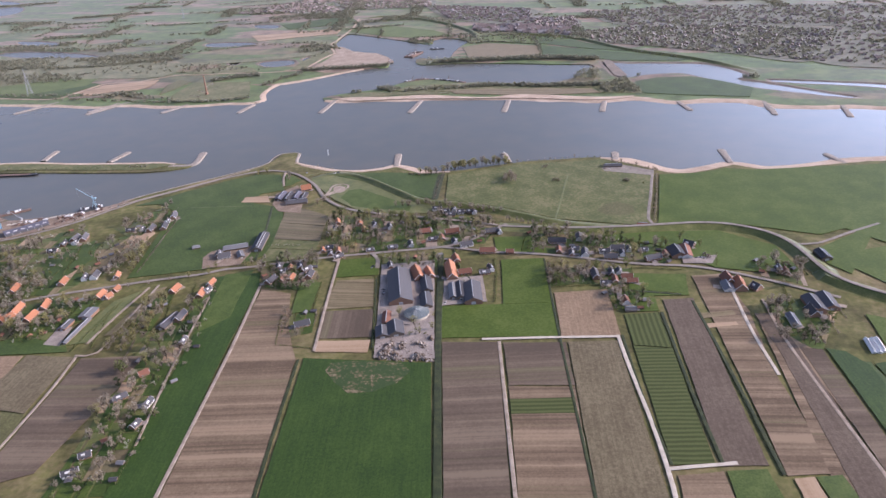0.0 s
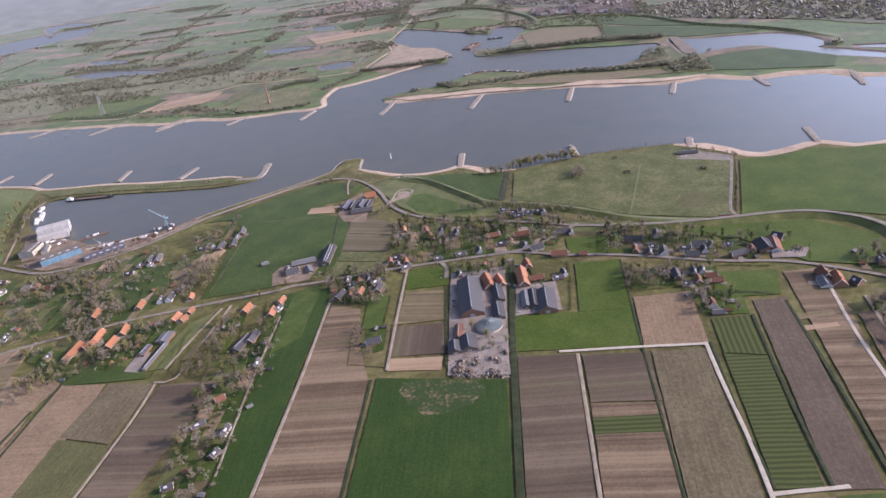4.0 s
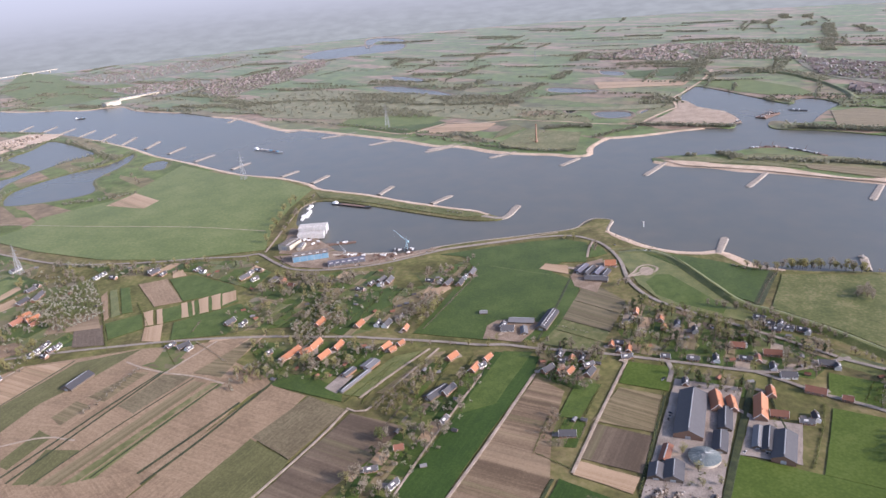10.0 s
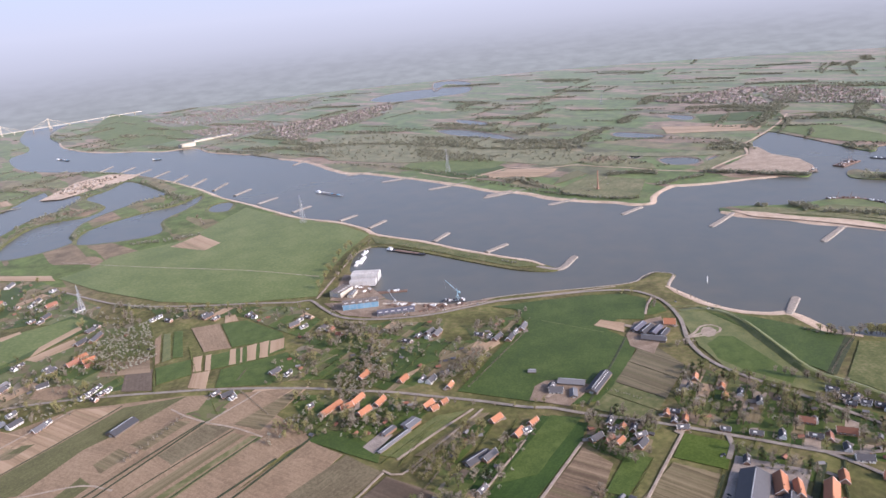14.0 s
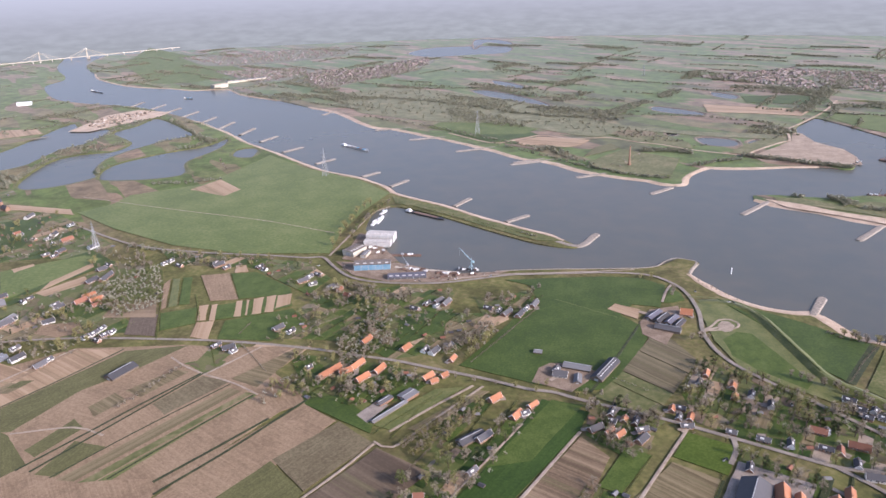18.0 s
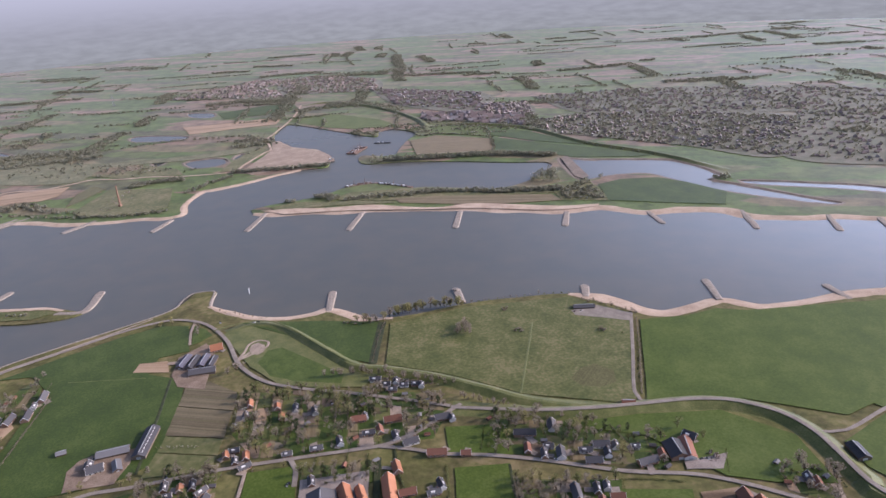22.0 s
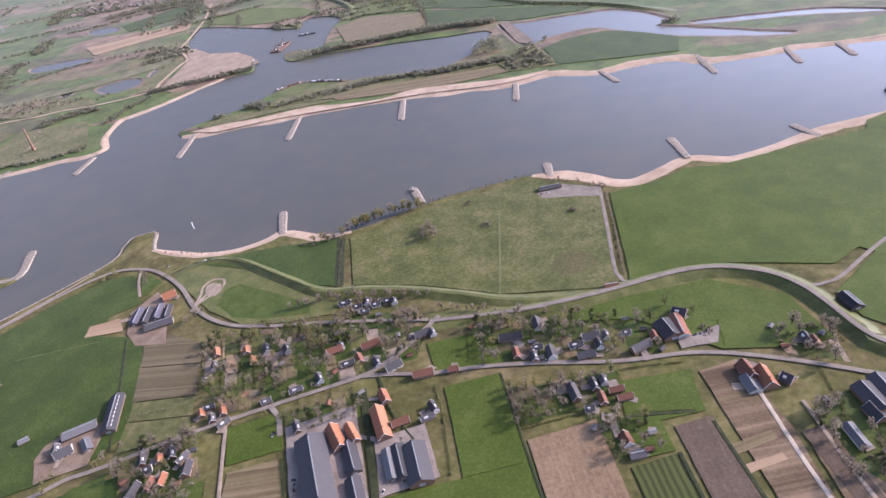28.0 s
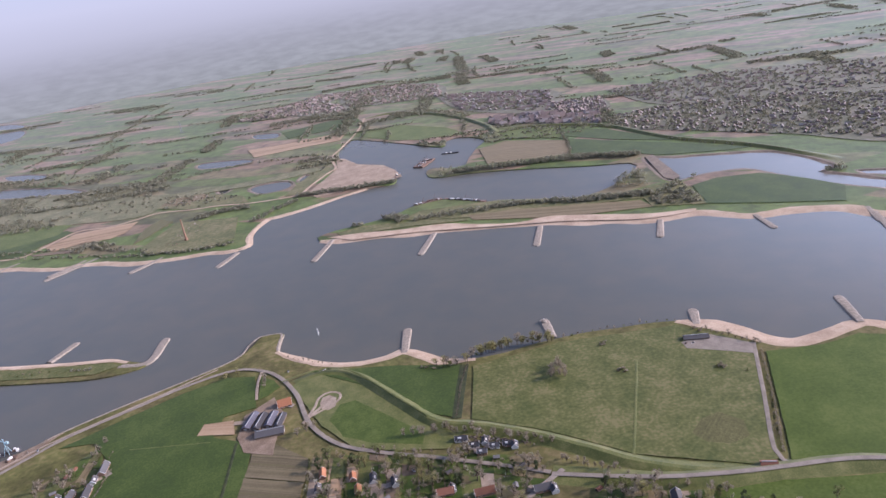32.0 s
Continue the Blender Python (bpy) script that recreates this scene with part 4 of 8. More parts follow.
F(SOIL, "soil", [(614, -642), (646, -631), (654, -665), (619, -673)])
F(PALE, "palesoil", [(693, -628), (707, -623), (717, -659), (700, -663)])
F(GREEN, "lawn", [(708, -623), (726, -617), (741, -658), (719, -660)])
F("trampled worn patch by the field gate", "wornwheat", grown([(306, -563), (322, -556), (344, -553), (372, -550), (384, -560), (377, -580), (360, -596), (340, -602), (322, -590), (306, -575), (306, -563)])[:-1], z=0.01)
F("rows of low green shrubs in a brown field", "ribs", [(479, -581), (531, -568), (535, -588), (484, -600)], z=0.02)
F(GREEN, "springgrass", [(400, -272), (459, -259), (472, -306), (412, -313)])
F(GREEN, "meadow", [(-148, -250), (-107, -194), (-64, -139), (-24, -102), (14, -97), (34, -128), (52, -160), (22, -180), (32, -216), (84, -222), (118, -300), (134, -362), (117, -388), (74, -415), (-6, -451), (-37, -361), (-73, -261), (-110, -238)])
F(GREEN, "lawn", [(22, -97), (44, -104), (60, -118), (54, -136), (46, -146)])
F("overgrown nursery plot with brown rows", "nursery", [(90, -230), (112, -221), (160, -240), (170, -272), (104, -272)])
F("ploughed brown plot with rows of dry stalks", "nursery", [(104, -273), (170, -273), (183, -318), (120, -322)])
F("ploughed brown plot with rows of dry stalks", "wildgrass", [(121, -323), (183, -319), (190, -344), (127, -348)])
F("weedy plot with rows of low plants", "wildgrass", [(127, -349), (190, -345), (196, -366), (134, -386)])
# strips west of the village
F(PALE, "plainsoil", [(-53, -622), (-4, -612), (21, -691), (47, -816), (8, -851)])
F(DARK, "darksoil", [(59, -604), (119, -587), (129, -639), (135, -745), (97, -774)], along=True)
F(PALE, "palesoil", [(-206, -606), (-158, -558), (-136, -605), (-138, -657), (-183, -668)])


F("wide stretch of tilled brown land", "plainsoil", [(-264, -675), (-208, -621), (-52, -615), (-55, -649), (11, -856), (-80, -947), (-303, -934), (-350, -870), (-344, -780), (-302, -726)])
PLOT = "narrow strip of tilled brown soil"
F(PALE, "palesoil", [(-332, -929), (-364, -858), (-318, -836), (-286, -899), (-281, -932)], along=True)
F(PLOT, "palesoil", [(-238, -934), (-270, -933), (-308, -850), (-338, -777), (-302, -735), (-271, -826)], along=True)
for q_ in ([(-280, -925), (-262, -920), (-276, -888), (-292, -896)], [(-296, -880), (-282, -862), (-290, -842), (-306, -856)]):
    F(PLOT, "stubble", q_)
F(GREEN, "olive", [(-296, -862), (-288, -850), (-294, -834), (-303, -846)])
F("field of olive-green winter crop", "olive", [(-240, -924), (-268, -827), (-296, -735), (-259, -671), (-240, -745), (-236, -797), (-199, -871)])
F("dark field of olive winter crop in squares", "olive", [(-224, -940), (-247, -896), (-194, -874), (-130, -868), (-120, -912), (-140, -950)])
F(PLOT, "plainsoil", [(-192, -870), (-231, -797), (-236, -746), (-253, -677), (-194, -689), (-175, -757), (-155, -813), (-134, -862)], along=True)
F("plot of dark low shrubs in rows", "olive", [(-156, -866), (-182, -816), (-158, -812), (-138, -860)])
F(PLOT, "stubble", [(-203, -760), (-212, -702), (-196, -692), (-178, -752)], along=True)
F(PLOT, "stubble", [(-196, -800), (-206, -770), (-182, -764), (-172, -800)], along=True)
F(PLOT, "olivesoil", [(-157, -746), (-177, -684), (-145, -664), (-128, -742)], along=True)
F(PLOT, "plainsoil", [(-143, -819), (-156, -753), (-126, -747), (-112, -799)], along=True)
F("plot of olive-green low crop", "olive", [(-110, -865), (-141, -824), (-111, -803), (-94, -851)])
F("grassy strip between the fields", "stubble", [(-89, -851), (-134, -670), (-118, -663), (-76, -839)])
F("grassy strip between the fields", "wildgrass", [(-72, -837), (-113, -660), (-106, -655), (-64, -824)], along=True)
F("grassy strip between the fields", "verge", [(-63, -822), (-105, -653), (-100, -652), (-56, -812)])
F(PALE, "plainsoil", [(-56, -812), (-80, -736), (-99, -664), (-57, -662), (-30, -779)], along=True)
F(PALE, "plainsoil", [(-24, -776), (-31, -726), (-46, -660), (-4, -612), (14, -672), (40, -760)], along=True)
F("small farm garden by the street", "garden", [(-219, -690), (-211, -658), (-183, -648), (-179, -680)])
F(PALE, "plainsoil", [(-176, -676), (-188, -617), (-166, -596), (-104, -633), (-138, -664)], along=True)
for pts_ in ([(-244, -697), (-214, -692), (-179, -681)], [(-179, -681), (-190, -630), (-196, -604)], [(-281, -934), (-314, -873), (-342, -781)], [(-179, -681), (-140, -663), (-100, -652)], [(-196, -872), (-166, -820), (-132, -800)]):
    road(pts_, 2.6, "gravel", name="path", label="pale unpaved track between plots")
for pts_, w_ in (([(-29, -784), (-40, -723), (-52, -662)], 3.4), ([(-128, -878), (-146, -816), (-165, -753), (-184, -683)], 2.6), ([(-242, -926), (-272, -822), (-302, -735)], 1.8), ([(-96, -855), (-118, -770), (-140, -666)], 1.6), ([(-60, -815), (-82, -736), (-103, -656)], 2.0)):
    road(pts_, w_, "ditch", name="ditch", label="dark reedy ditch between the fields")
F(PALE, "plainsoil", [(-208, -618), (-168, -570), (-153, -663), (-182, -666)], along=True)
F("rough grass beside a ploughed plot", "stubble", [(-167, -568), (-160, -560), (-114, -647), (-150, -662)], along=True)
F("garden plots between hedges", "garden", [(-214, -677), (-235, -654), (-218, -614), (-188, -666)])
F("brown field with a first green of seedlings", "olivesoil", [(-1, -610), (51, -603), (69, -686), (11, -688)])
F("dark field of sprouting green crop", "olive", [(12, -690), (70, -687), (84, -718), (91, -755), (39, -796)])
F(GREEN, "meadow", [(-67, -605), (-7, -588), (19, -602), (-4, -609), (-57, -619)])
F(GREEN, "meadow", [(-66, -617), (-41, -585), (20, -581), (36, -597), (-50, -622)])
F(GREEN, "lawn", [(-440, -542), (-419, -510), (-330, -498), (-310, -506), (-345, -570)])
F(GREEN, "lawn", [(-373, -669), (-358, -624), (-312, -644), (-322, -686)])
F(GREEN, "lawn", [(-293, -611), (-267, -527), (-223, -529), (-202, -589), (-251, -638)])
F(GREEN, "lawn", [(-346, -602), (-330, -556), (-284, -580), (-305, -620)])
F(GREEN, "lawn", [(-331, -556), (-313, -506), (-276, -524), (-283, -580)])
F(PALE, "plainsoil", [(-464, -580), (-444, -544), (-345, -571), (-365, -603)])
for q_ in ([(-360, -621), (-356, -609), (-312, -630), (-318, -639)], [(-352, -606), (-349, -599), (-303, -621), (-308, -627)], [(-341, -575), (-337, -568), (-292, -590), (-297, -598)], [(-334, -563), (-332, -560), (-290, -582), (-291, -585)], [(-331, -554), (-328, -540), (-282, -566), (-287, -577)], [(-326, -537), (-322, -524), (-276, -551), (-282, -561)], [(-319, -524), (-312, -505), (-282, -523), (-283, -545)], [(-314, -641), (-302, -622), (-257, -648), (-280, -662)]):
    F("small bed of pale dug soil in the grass", "palesoil", q_)
for q_, m_ in (([(-470, -634), (-482, -619), (-386, -658), (-383, -666)], "plainsoil"), ([(-479, -617), (-474, -608), (-382, -644), (-383, -656)], "verge"), ([(-474, -603), (-466, -592), (-375, -629), (-383, -641)], "lawn"), ([(-390, -703), (-372, -672), (-311, -696), (-342, -724)], "plaindark")):
    F("long plot beside a hedge", m_, q_)
F(GREEN, "lawn", [(109, -422), (137, -405), (166, -507), (146, -546)])
F("grassy land below the dike", "verge", [(73, -115), (100, -89), (165, -110), (260, -166), (304, -180), (296, -212), (244, -220), (197, -218), (147, -187)])
F("garden plots between hedges", "garden", [(-555, -800), (-584, -704), (-610, -664), (-501, -730), (-463, -828)])
F(GREEN, "meadow", [(-690, -923), (-663, -803), (-695, -680), (-610, -664), (-566, -798), (-639, -924)])
F(GREEN, "meadow", [(-904, -920), (-977, -779), (-951, -693), (-794, -769), (-763, -861), (-745, -922)])
F("narrow strip of tilled brown soil", "soil", [(-440, -713), (-421, -658), (-365, -678), (-413, -734)])
F("narrow strip of tilled brown soil", "palesoil", [(-602, -759), (-634, -693), (-613, -696), (-566, -782)])
F(GREEN, "meadow", [(-149, -434), (-124, -364), (-85, -412), (-88, -484)])
F("tilled garden plots", "stubble", [(-85, -408), (-81, -331), (-49, -372), (-48, -448)])
F(PALE, "palesoil", [(-70, -358), (-68, -319), (-53, -331), (-49, -372)])
F("paved workshop yard", "yard", [(1, -591), (-7, -563), (7, -556), (20, -590)])
F("grassy old track bed", "verge", [(21, -591), (15, -501), (33, -473), (44, -579)])
F("brown tilled strip beside an old track", "stubble", [(53, -565), (46, -468), (56, -460), (69, -557)])
road([(46, -581), (40, -528), (36, -466)], 3.0, "gravel", name="path", label="dark cinder track on an old track bed")
F(GREEN, "floodmeadow", [(-566, -832), (-694, -815), (-679, -696), (-642, -677), (-600, -753), (-577, -802)])
F(PALE, "palesoil", [(-564, -788), (-583, -717), (-553, -716), (-541, -779)])
F(PALE, "plainsoil", [(-422, -813), (-443, -800), (-421, -760), (-381, -762), (-392, -793)])
F(PALE, "palesoil", [(-693, -800), (-695, -768), (-683, -768), (-674, -799)])
F("bare pad below the dike", "palesoil", [(-439, -537), (-468, -523), (-457, -511), (-429, -519)])
# floodplain
F("rough grass on the harbour mole", "rough", [(-606, -136), (-524, -118), (-470, -105), (-381, -99), (-285, -84), (-232, -75), (-205, -78), (-229, -102), (-270, -111), (-367, -123), (-437, -130), (-522, -146), (-559, -160)])
F(GREEN, "floodmeadow", [(-939, -651), (-785, -622), (-626, -569), (-511, -499), (-412, -389), (-480, -330), (-558, -237), (-625, -129), (-749, -121), (-937, -159), (-1114, -163), (-1030, -285), (-966, -388), (-982, -480), (-990, -537), (-951, -582)])
F("bare sandy patch in the meadow", "palesoil", [(-944, -427), (-976, -347), (-867, -346), (-844, -392)])
F("rough olive floodplain meadow with tussocks", "rough", [(284, -64), (375, -9), (507, 33), (587, -5), (588, -116), (587, -200), (574, -210), (470, -205), (386, -177), (341, -169), (307, -164)])
F(GREEN, "meadow", [(83, -83), (188, -66), (273, -61), (275, -105), (288, -162), (263, -158), (165, -110)])
F(GREEN, "lawn", [(152, -177), (152, -148), (167, -139), (214, -163), (265, -190), (268, -208), (214, -210), (180, -203)])
F("worn brown patch in the rough meadow", "olive", grown([(518, -171), (527, -148), (543, -136), (564, -148), (567, -171), (551, -183), (531, -183)]))
F(GREEN, "springgrass", [(597, -24), (652, -10), (693, 15), (730, 12), (688, -203), (604, -205), (597, -198)] )
F(GREEN, "springgrass", [(609, -24), (676, -1), (956, 72), (860, -146), (783, -205), (682, -186), (596, -201)])
F(GREEN, "springgrass", [(768, -247), (854, -161), (796, -302), (777, -282)])
F(GREEN, "springgrass", [(507, -255), (587, -227), (666, -211), (728, -243), (748, -307), (699, -313), (658, -310), (592, -261)])
F(GREEN, "springgrass", [(924, 85), (956, 103), (1018, 122), (1150, 120), (1450, 160), (1450, 0), (936, -128), (849, -216), (806, -176)])
F(GREEN, "springgrass", [(852, -222), (940, -132), (1450, -10), (1500, -480), (1300, -500), (1120, -400), (859, -358), (799, -285), (798, -251)])
F(GREEN, "springgrass", [(791, -385), (849, -400), (1100, -445), (1100, -800), (813, -515), (797, -457)])
F(WHEAT, "wheat", [(744, -453), (760, -455), (776, -474), (797, -568), (789, -601), (773, -590)])
F(WHEAT, "wheat", [(780, -470), (796, -462), (813, -520), (1000, -760), (850, -700), (801, -566)])
F(WHEAT, "wheat", [(775, -594), (793, -585), (850, -700), (800, -680)])
F(DARK, "plaindark", [(689, -403), (708, -398), (720, -453), (764, -655), (735, -655), (705, -470)])
F(SOIL, "darksoil", [(722, -455), (741, -456), (780, -636), (785, -655), (766, -655)], along=True)
# across the river
WILD = "wild tussocky floodplain grass"
F(WILD, "wildgrass", [(-667, 608), (-736, 686), (-615, 715), (-470, 671), (-425, 623), (-499, 604), (-563, 591)])
F(WILD, "wildgrass", [(-343, 641), (-359, 743), (-360, 824), (-340, 886), (-310, 840), (-315, 718), (-309, 657)])
F("pale sandy spots in wild grass", "stubble", [(-682, 626), (-709, 673), (-606, 713), (-569, 677), (-634, 620)])
F(GREEN, "meadow", [(-983, 325), (-1022, 368), (-938, 428), (-832, 484), (-798, 470), (-812, 392), (-821, 325)])
F("dry sandy field by the river", "palesoil", [(-789, 377), (-781, 458), (-660, 522), (-637, 450), (-650, 416), (-711, 399), (-746, 354)])
F("brown tilled strip by the river", "darksoil", [(-795, 340), (-690, 358), (-677, 345), (-776, 330)])
F("olive plot between tracks", "olive", [(-553, 370), (-598, 468), (-599, 528), (-552, 508), (-549, 423)])
F("waste ground round an old brickworks chimney", "wildgrass", [(-513, 343), (-538, 500), (-386, 514), (-318, 387), (-358, 338), (-467, 316)])
F(WILD, "wildgrass", [(-1143, 442), (-1073, 484), (-922, 560), (-724, 581), (-667, 608), (-719, 675), (-1030, 717), (-1237, 632), (-1326, 595)])
F("bare sand by the lake", "wetsand", [(-290, 654), (-297, 793), (-305, 864), (-354, 960), (-324, 953), (-258, 885), (-176, 857), (-123, 802), (-86, 745), (-134, 693), (-202, 654), (-247, 620)])
F(PALE, "palesoil", [(-747, 1160), (-647, 1201), (-521, 1271), (-462, 1282), (-439, 1177), (-534, 1137), (-665, 1055)])
F("dry grass on the sandy spit", "wildgrass", [(-95, 390), (-50, 423), (61, 438), (150, 436), (153, 424), (48, 409), (-75, 371)])
F(WILD, "wildgrass", [(17, 448), (42, 494), (107, 509), (192, 532), (354, 518), (413, 530), (463, 498), (271, 460), (149, 442), (50, 436)])
F("brown grass field on the island", "stubble", [(146, 451), (227, 471), (454, 487), (476, 450), (337, 418), (164, 426)])
F(WILD, "wildgrass", [(476, 450), (458, 499), (466, 555), (520, 596), (555, 495), (562, 451)])
F(GREEN, "meadow", [(542, 553), (585, 589), (659, 603), (717, 567), (779, 508), (766, 433), (669, 439), (564, 451)])
F("brown mud by the lagoon", "mud", [(457, 757), (471, 779), (523, 613), (513, 591), (493, 611)])
F(GREEN, "meadow", [(299, 828), (269, 976), (383, 918), (517, 857), (664, 783), (622, 768), (485, 767), (439, 795)])
F(GREEN, "meadow", [(260, 1000), (231, 1090), (361, 1037), (517, 881), (383, 928)])
F(PALE, "stubble", [(53, 938), (108, 1004), (268, 960), (293, 830), (106, 798)])
F(GREEN, "pasture", [(89, 1027), (61, 1119), (219, 1118), (256, 990)])
F(GREEN, "pasture", [(-380, 1285), (-314, 1337), (-114, 1227), (-18, 1118), (-163, 1111), (-293, 1181)])
F(GREEN, "meadow", [(-743, 1377), (-630, 1504), (-532, 1529), (-478, 1450), (-538, 1351), (-668, 1279)])
F(GREEN, "pasture", [(-1096, 320), (-1131, 392), (-987, 517), (-861, 533), (-831, 455), (-942, 341)])
F(GREEN, "pasture", [(-422, 1298), (-340, 1319), (-203, 1179), (-125, 1091), (-248, 1122), (-420, 1230)])
F("sandy upper beach", "sand", grown([(-103, 368), (-39, 385), (22, 390), (55, 399), (115, 413), (181, 403), (251, 401), (301, 426), (374, 424), (474, 416), (545, 430), (544, 419), (462, 392), (329, 398), (224, 389), (78, 377), (-46, 351)]))
F(PALE, "palesoil", [(-742, 1149), (-571, 1221), (-459, 1259), (-446, 1189), (-614, 1159), (-683, 1082)])
F(GREEN, "pasture", [(-4639, 598), (-3679, 589), (-2788, 531), (-2636, 198), (-2762, 43), (-3672, 169)])
F(GREEN, "olive", [(-1504, 599), (-1338, 757), (-1026, 823), (-829, 800), (-871, 647), (-1098, 539)])
F("wild scrub floor below the woods", "scrub", grown([(-1858, 433), (-1810, 629), (-1676, 747), (-1269, 789), (-1062, 669), (-993, 556), (-1142, 397), (-1447, 305)]))
F("wild scrub floor below the woods", "scrub", grown([(-1437, 769), (-1098, 765), (-774, 727), (-663, 745), (-514, 798), (-401, 885), (-352, 848), (-490, 757), (-672, 684), (-679, 559), (-873, 528), (-1152, 526)]))
# ------------------------------------------------------------------ dikes, roads, paths
DIKE_ROAD = [(-871, -675), (-677, -620), (-560, -545), (-480, -474), (-419, -425), (-405, -405)] + [(-351, -412), (-301, -412), (-253, -384), (-204, -330), (-176, -275), (-154, -230), (-113, -178), (-68, -122), (-24, -86), (14, -84), (47, -97), (90, -133), (132, -184), (178, -214), (226, -223), (278, -225)]
road(DIKE_ROAD, 5.4, z=0.5, label="asphalt dike road along the river")
REVET = [(-186, -250), (-172, -221), (-127, -163), (-77, -105), (-40, -55), (-41, -22), (-36, 2), (-10, 12), (-4, 8), (6, -22), (13, -36)]
sweep("revetment", spline(REVET, 6), [(2.5, -2.6), (1.0, -0.6), (-0.8, 0.45), (-2.6, 0.48), (-3.0, 0.1)], "stone", "stone revetment along the foot of the dike", "revetment", jitter=0.25)
road([(-196, -296), (-170, -246), (-124, -186), (-82, -131), (-48, -84)], 2.4, "gravel", 0.52, "path", "pale gravel strip between road and water")
road([(60, -114), (84, -92), (116, -80), (152, -92), (212, -133), (262, -167)], 2.2, "verge", 4.2, "path", "grassy track on the crest of the old dike")
road([(124, -176), (124, -155), (121, -138), (128, -126), (142, -127), (146, -140), (138, -156), (127, -172)], 3.0, "gravel", 0.36, "path", "gravel loop below the dike", 2)
road([(18, -88), (26, -112), (44, -146)], 3.2, "gravel", 0.36, "path", "gravel lane to the farm below the dike")
DIKE_EAST = [(278, -225), (317, -228), (364, -232), (398, -236)]
CREST = [(399, -238), (456, -238), (506, -235), (554, -225), (593, -214)] + [(642, -200), (684, -199), (721, -214), (744, -240), (758, -274), (770, -300), (785, -327)] + [(930, -408), (1060, -455), (1300, -520), (1700, -600)]


def dike(pts, h=4.5, crest=6.0, base=30.0, name="dike", taper=130.0):
    """An embankment of grass that rises from the ground at both ends."""
    line, out, run = spline(pts, 10), [], 0.0
    nn, total = sides(line), sum((b - a).length for a, b in zip(line, line[1:]))
    sec = [(base / 2, -0.2), (base / 2 - 3, 0.08 * h), (crest / 2, h), (-crest / 2, h), (-base / 2 + 3, 0.08 * h), (-base / 2, -0.2)]
    verts, faces = [], []
    for i, (p, s) in enumerate(zip(line, nn)):
        if i:
            run += (p - line[i - 1]).length
        k = min(1.0, 0.08 + run / taper, 0.08 + (total - run) / taper)
        out.append(Vector((p.x, p.y, h * k)))
        for u, z in sec:
            w = u + random.uniform(-.5, .5)
            verts.append((p.x + s.x * w, p.y + s.y * w, z * k if z > 0 else z))
    for i in range(len(line) - 1):
        for j in range(5):
            a = i * 6 + j
            faces.append((a, a + 6, a + 7, a + 1))
    tagged(new(name, mesh_of(name, verts, faces, "verge")), "grassy river dike with sloping sides", "dike", kind="structure")
    return [tuple(q) for q in out]


road(dike(CREST)[::3], 5.2, z=0.12, label="asphalt road on the dike crest")
road(DIKE_EAST, 5.0, z=0.5)
for far_dike in ([(52, 1160), (225, 1128), (358, 1072), (505, 909), (665, 796), (805, 657)], [(-486, 1494), (-386, 1534), (-168, 1409), (9, 1207), (89, 1027)]):
    dike(far_dike, 5.0, 5.0, 30)
OLD = [(77, -110), (99, -86), (143, -89), (213, -134), (261, -167), (286, -175), (320, -176), (372, -185), (427, -201), (470, -215), (520, -220), (569, -214)]
dike(OLD, 4.0, 4.0, 26)
MAIN = [(-475, -929), (-384, -789), (-285, -678), (-222, -617), (-153, -561), (-104, -528), (-63, -500), (-26, -480), (3, -464), (37, -446), (81, -425)] + [(99, -411), (138, -395), (197, -366), (268, -338), (324, -317), (348, -307), (371, -289)]
road(MAIN, 5.0, z=0.34, label="asphalt village street")
road([(343, -310), (374, -310), (404, -313), (454, -309), (504, -310), (570, -315), (640, -312), (704, -328), (775, -356)], 5.0, z=0.34, label="asphalt village street")
road([(352, -303), (375, -282), (394, -252), (408, -231)], 5.0, z=0.36, label="asphalt village street")
road([(746, -235), (774, -230), (816, -193), (854, -161)], 4.0, z=0.3)
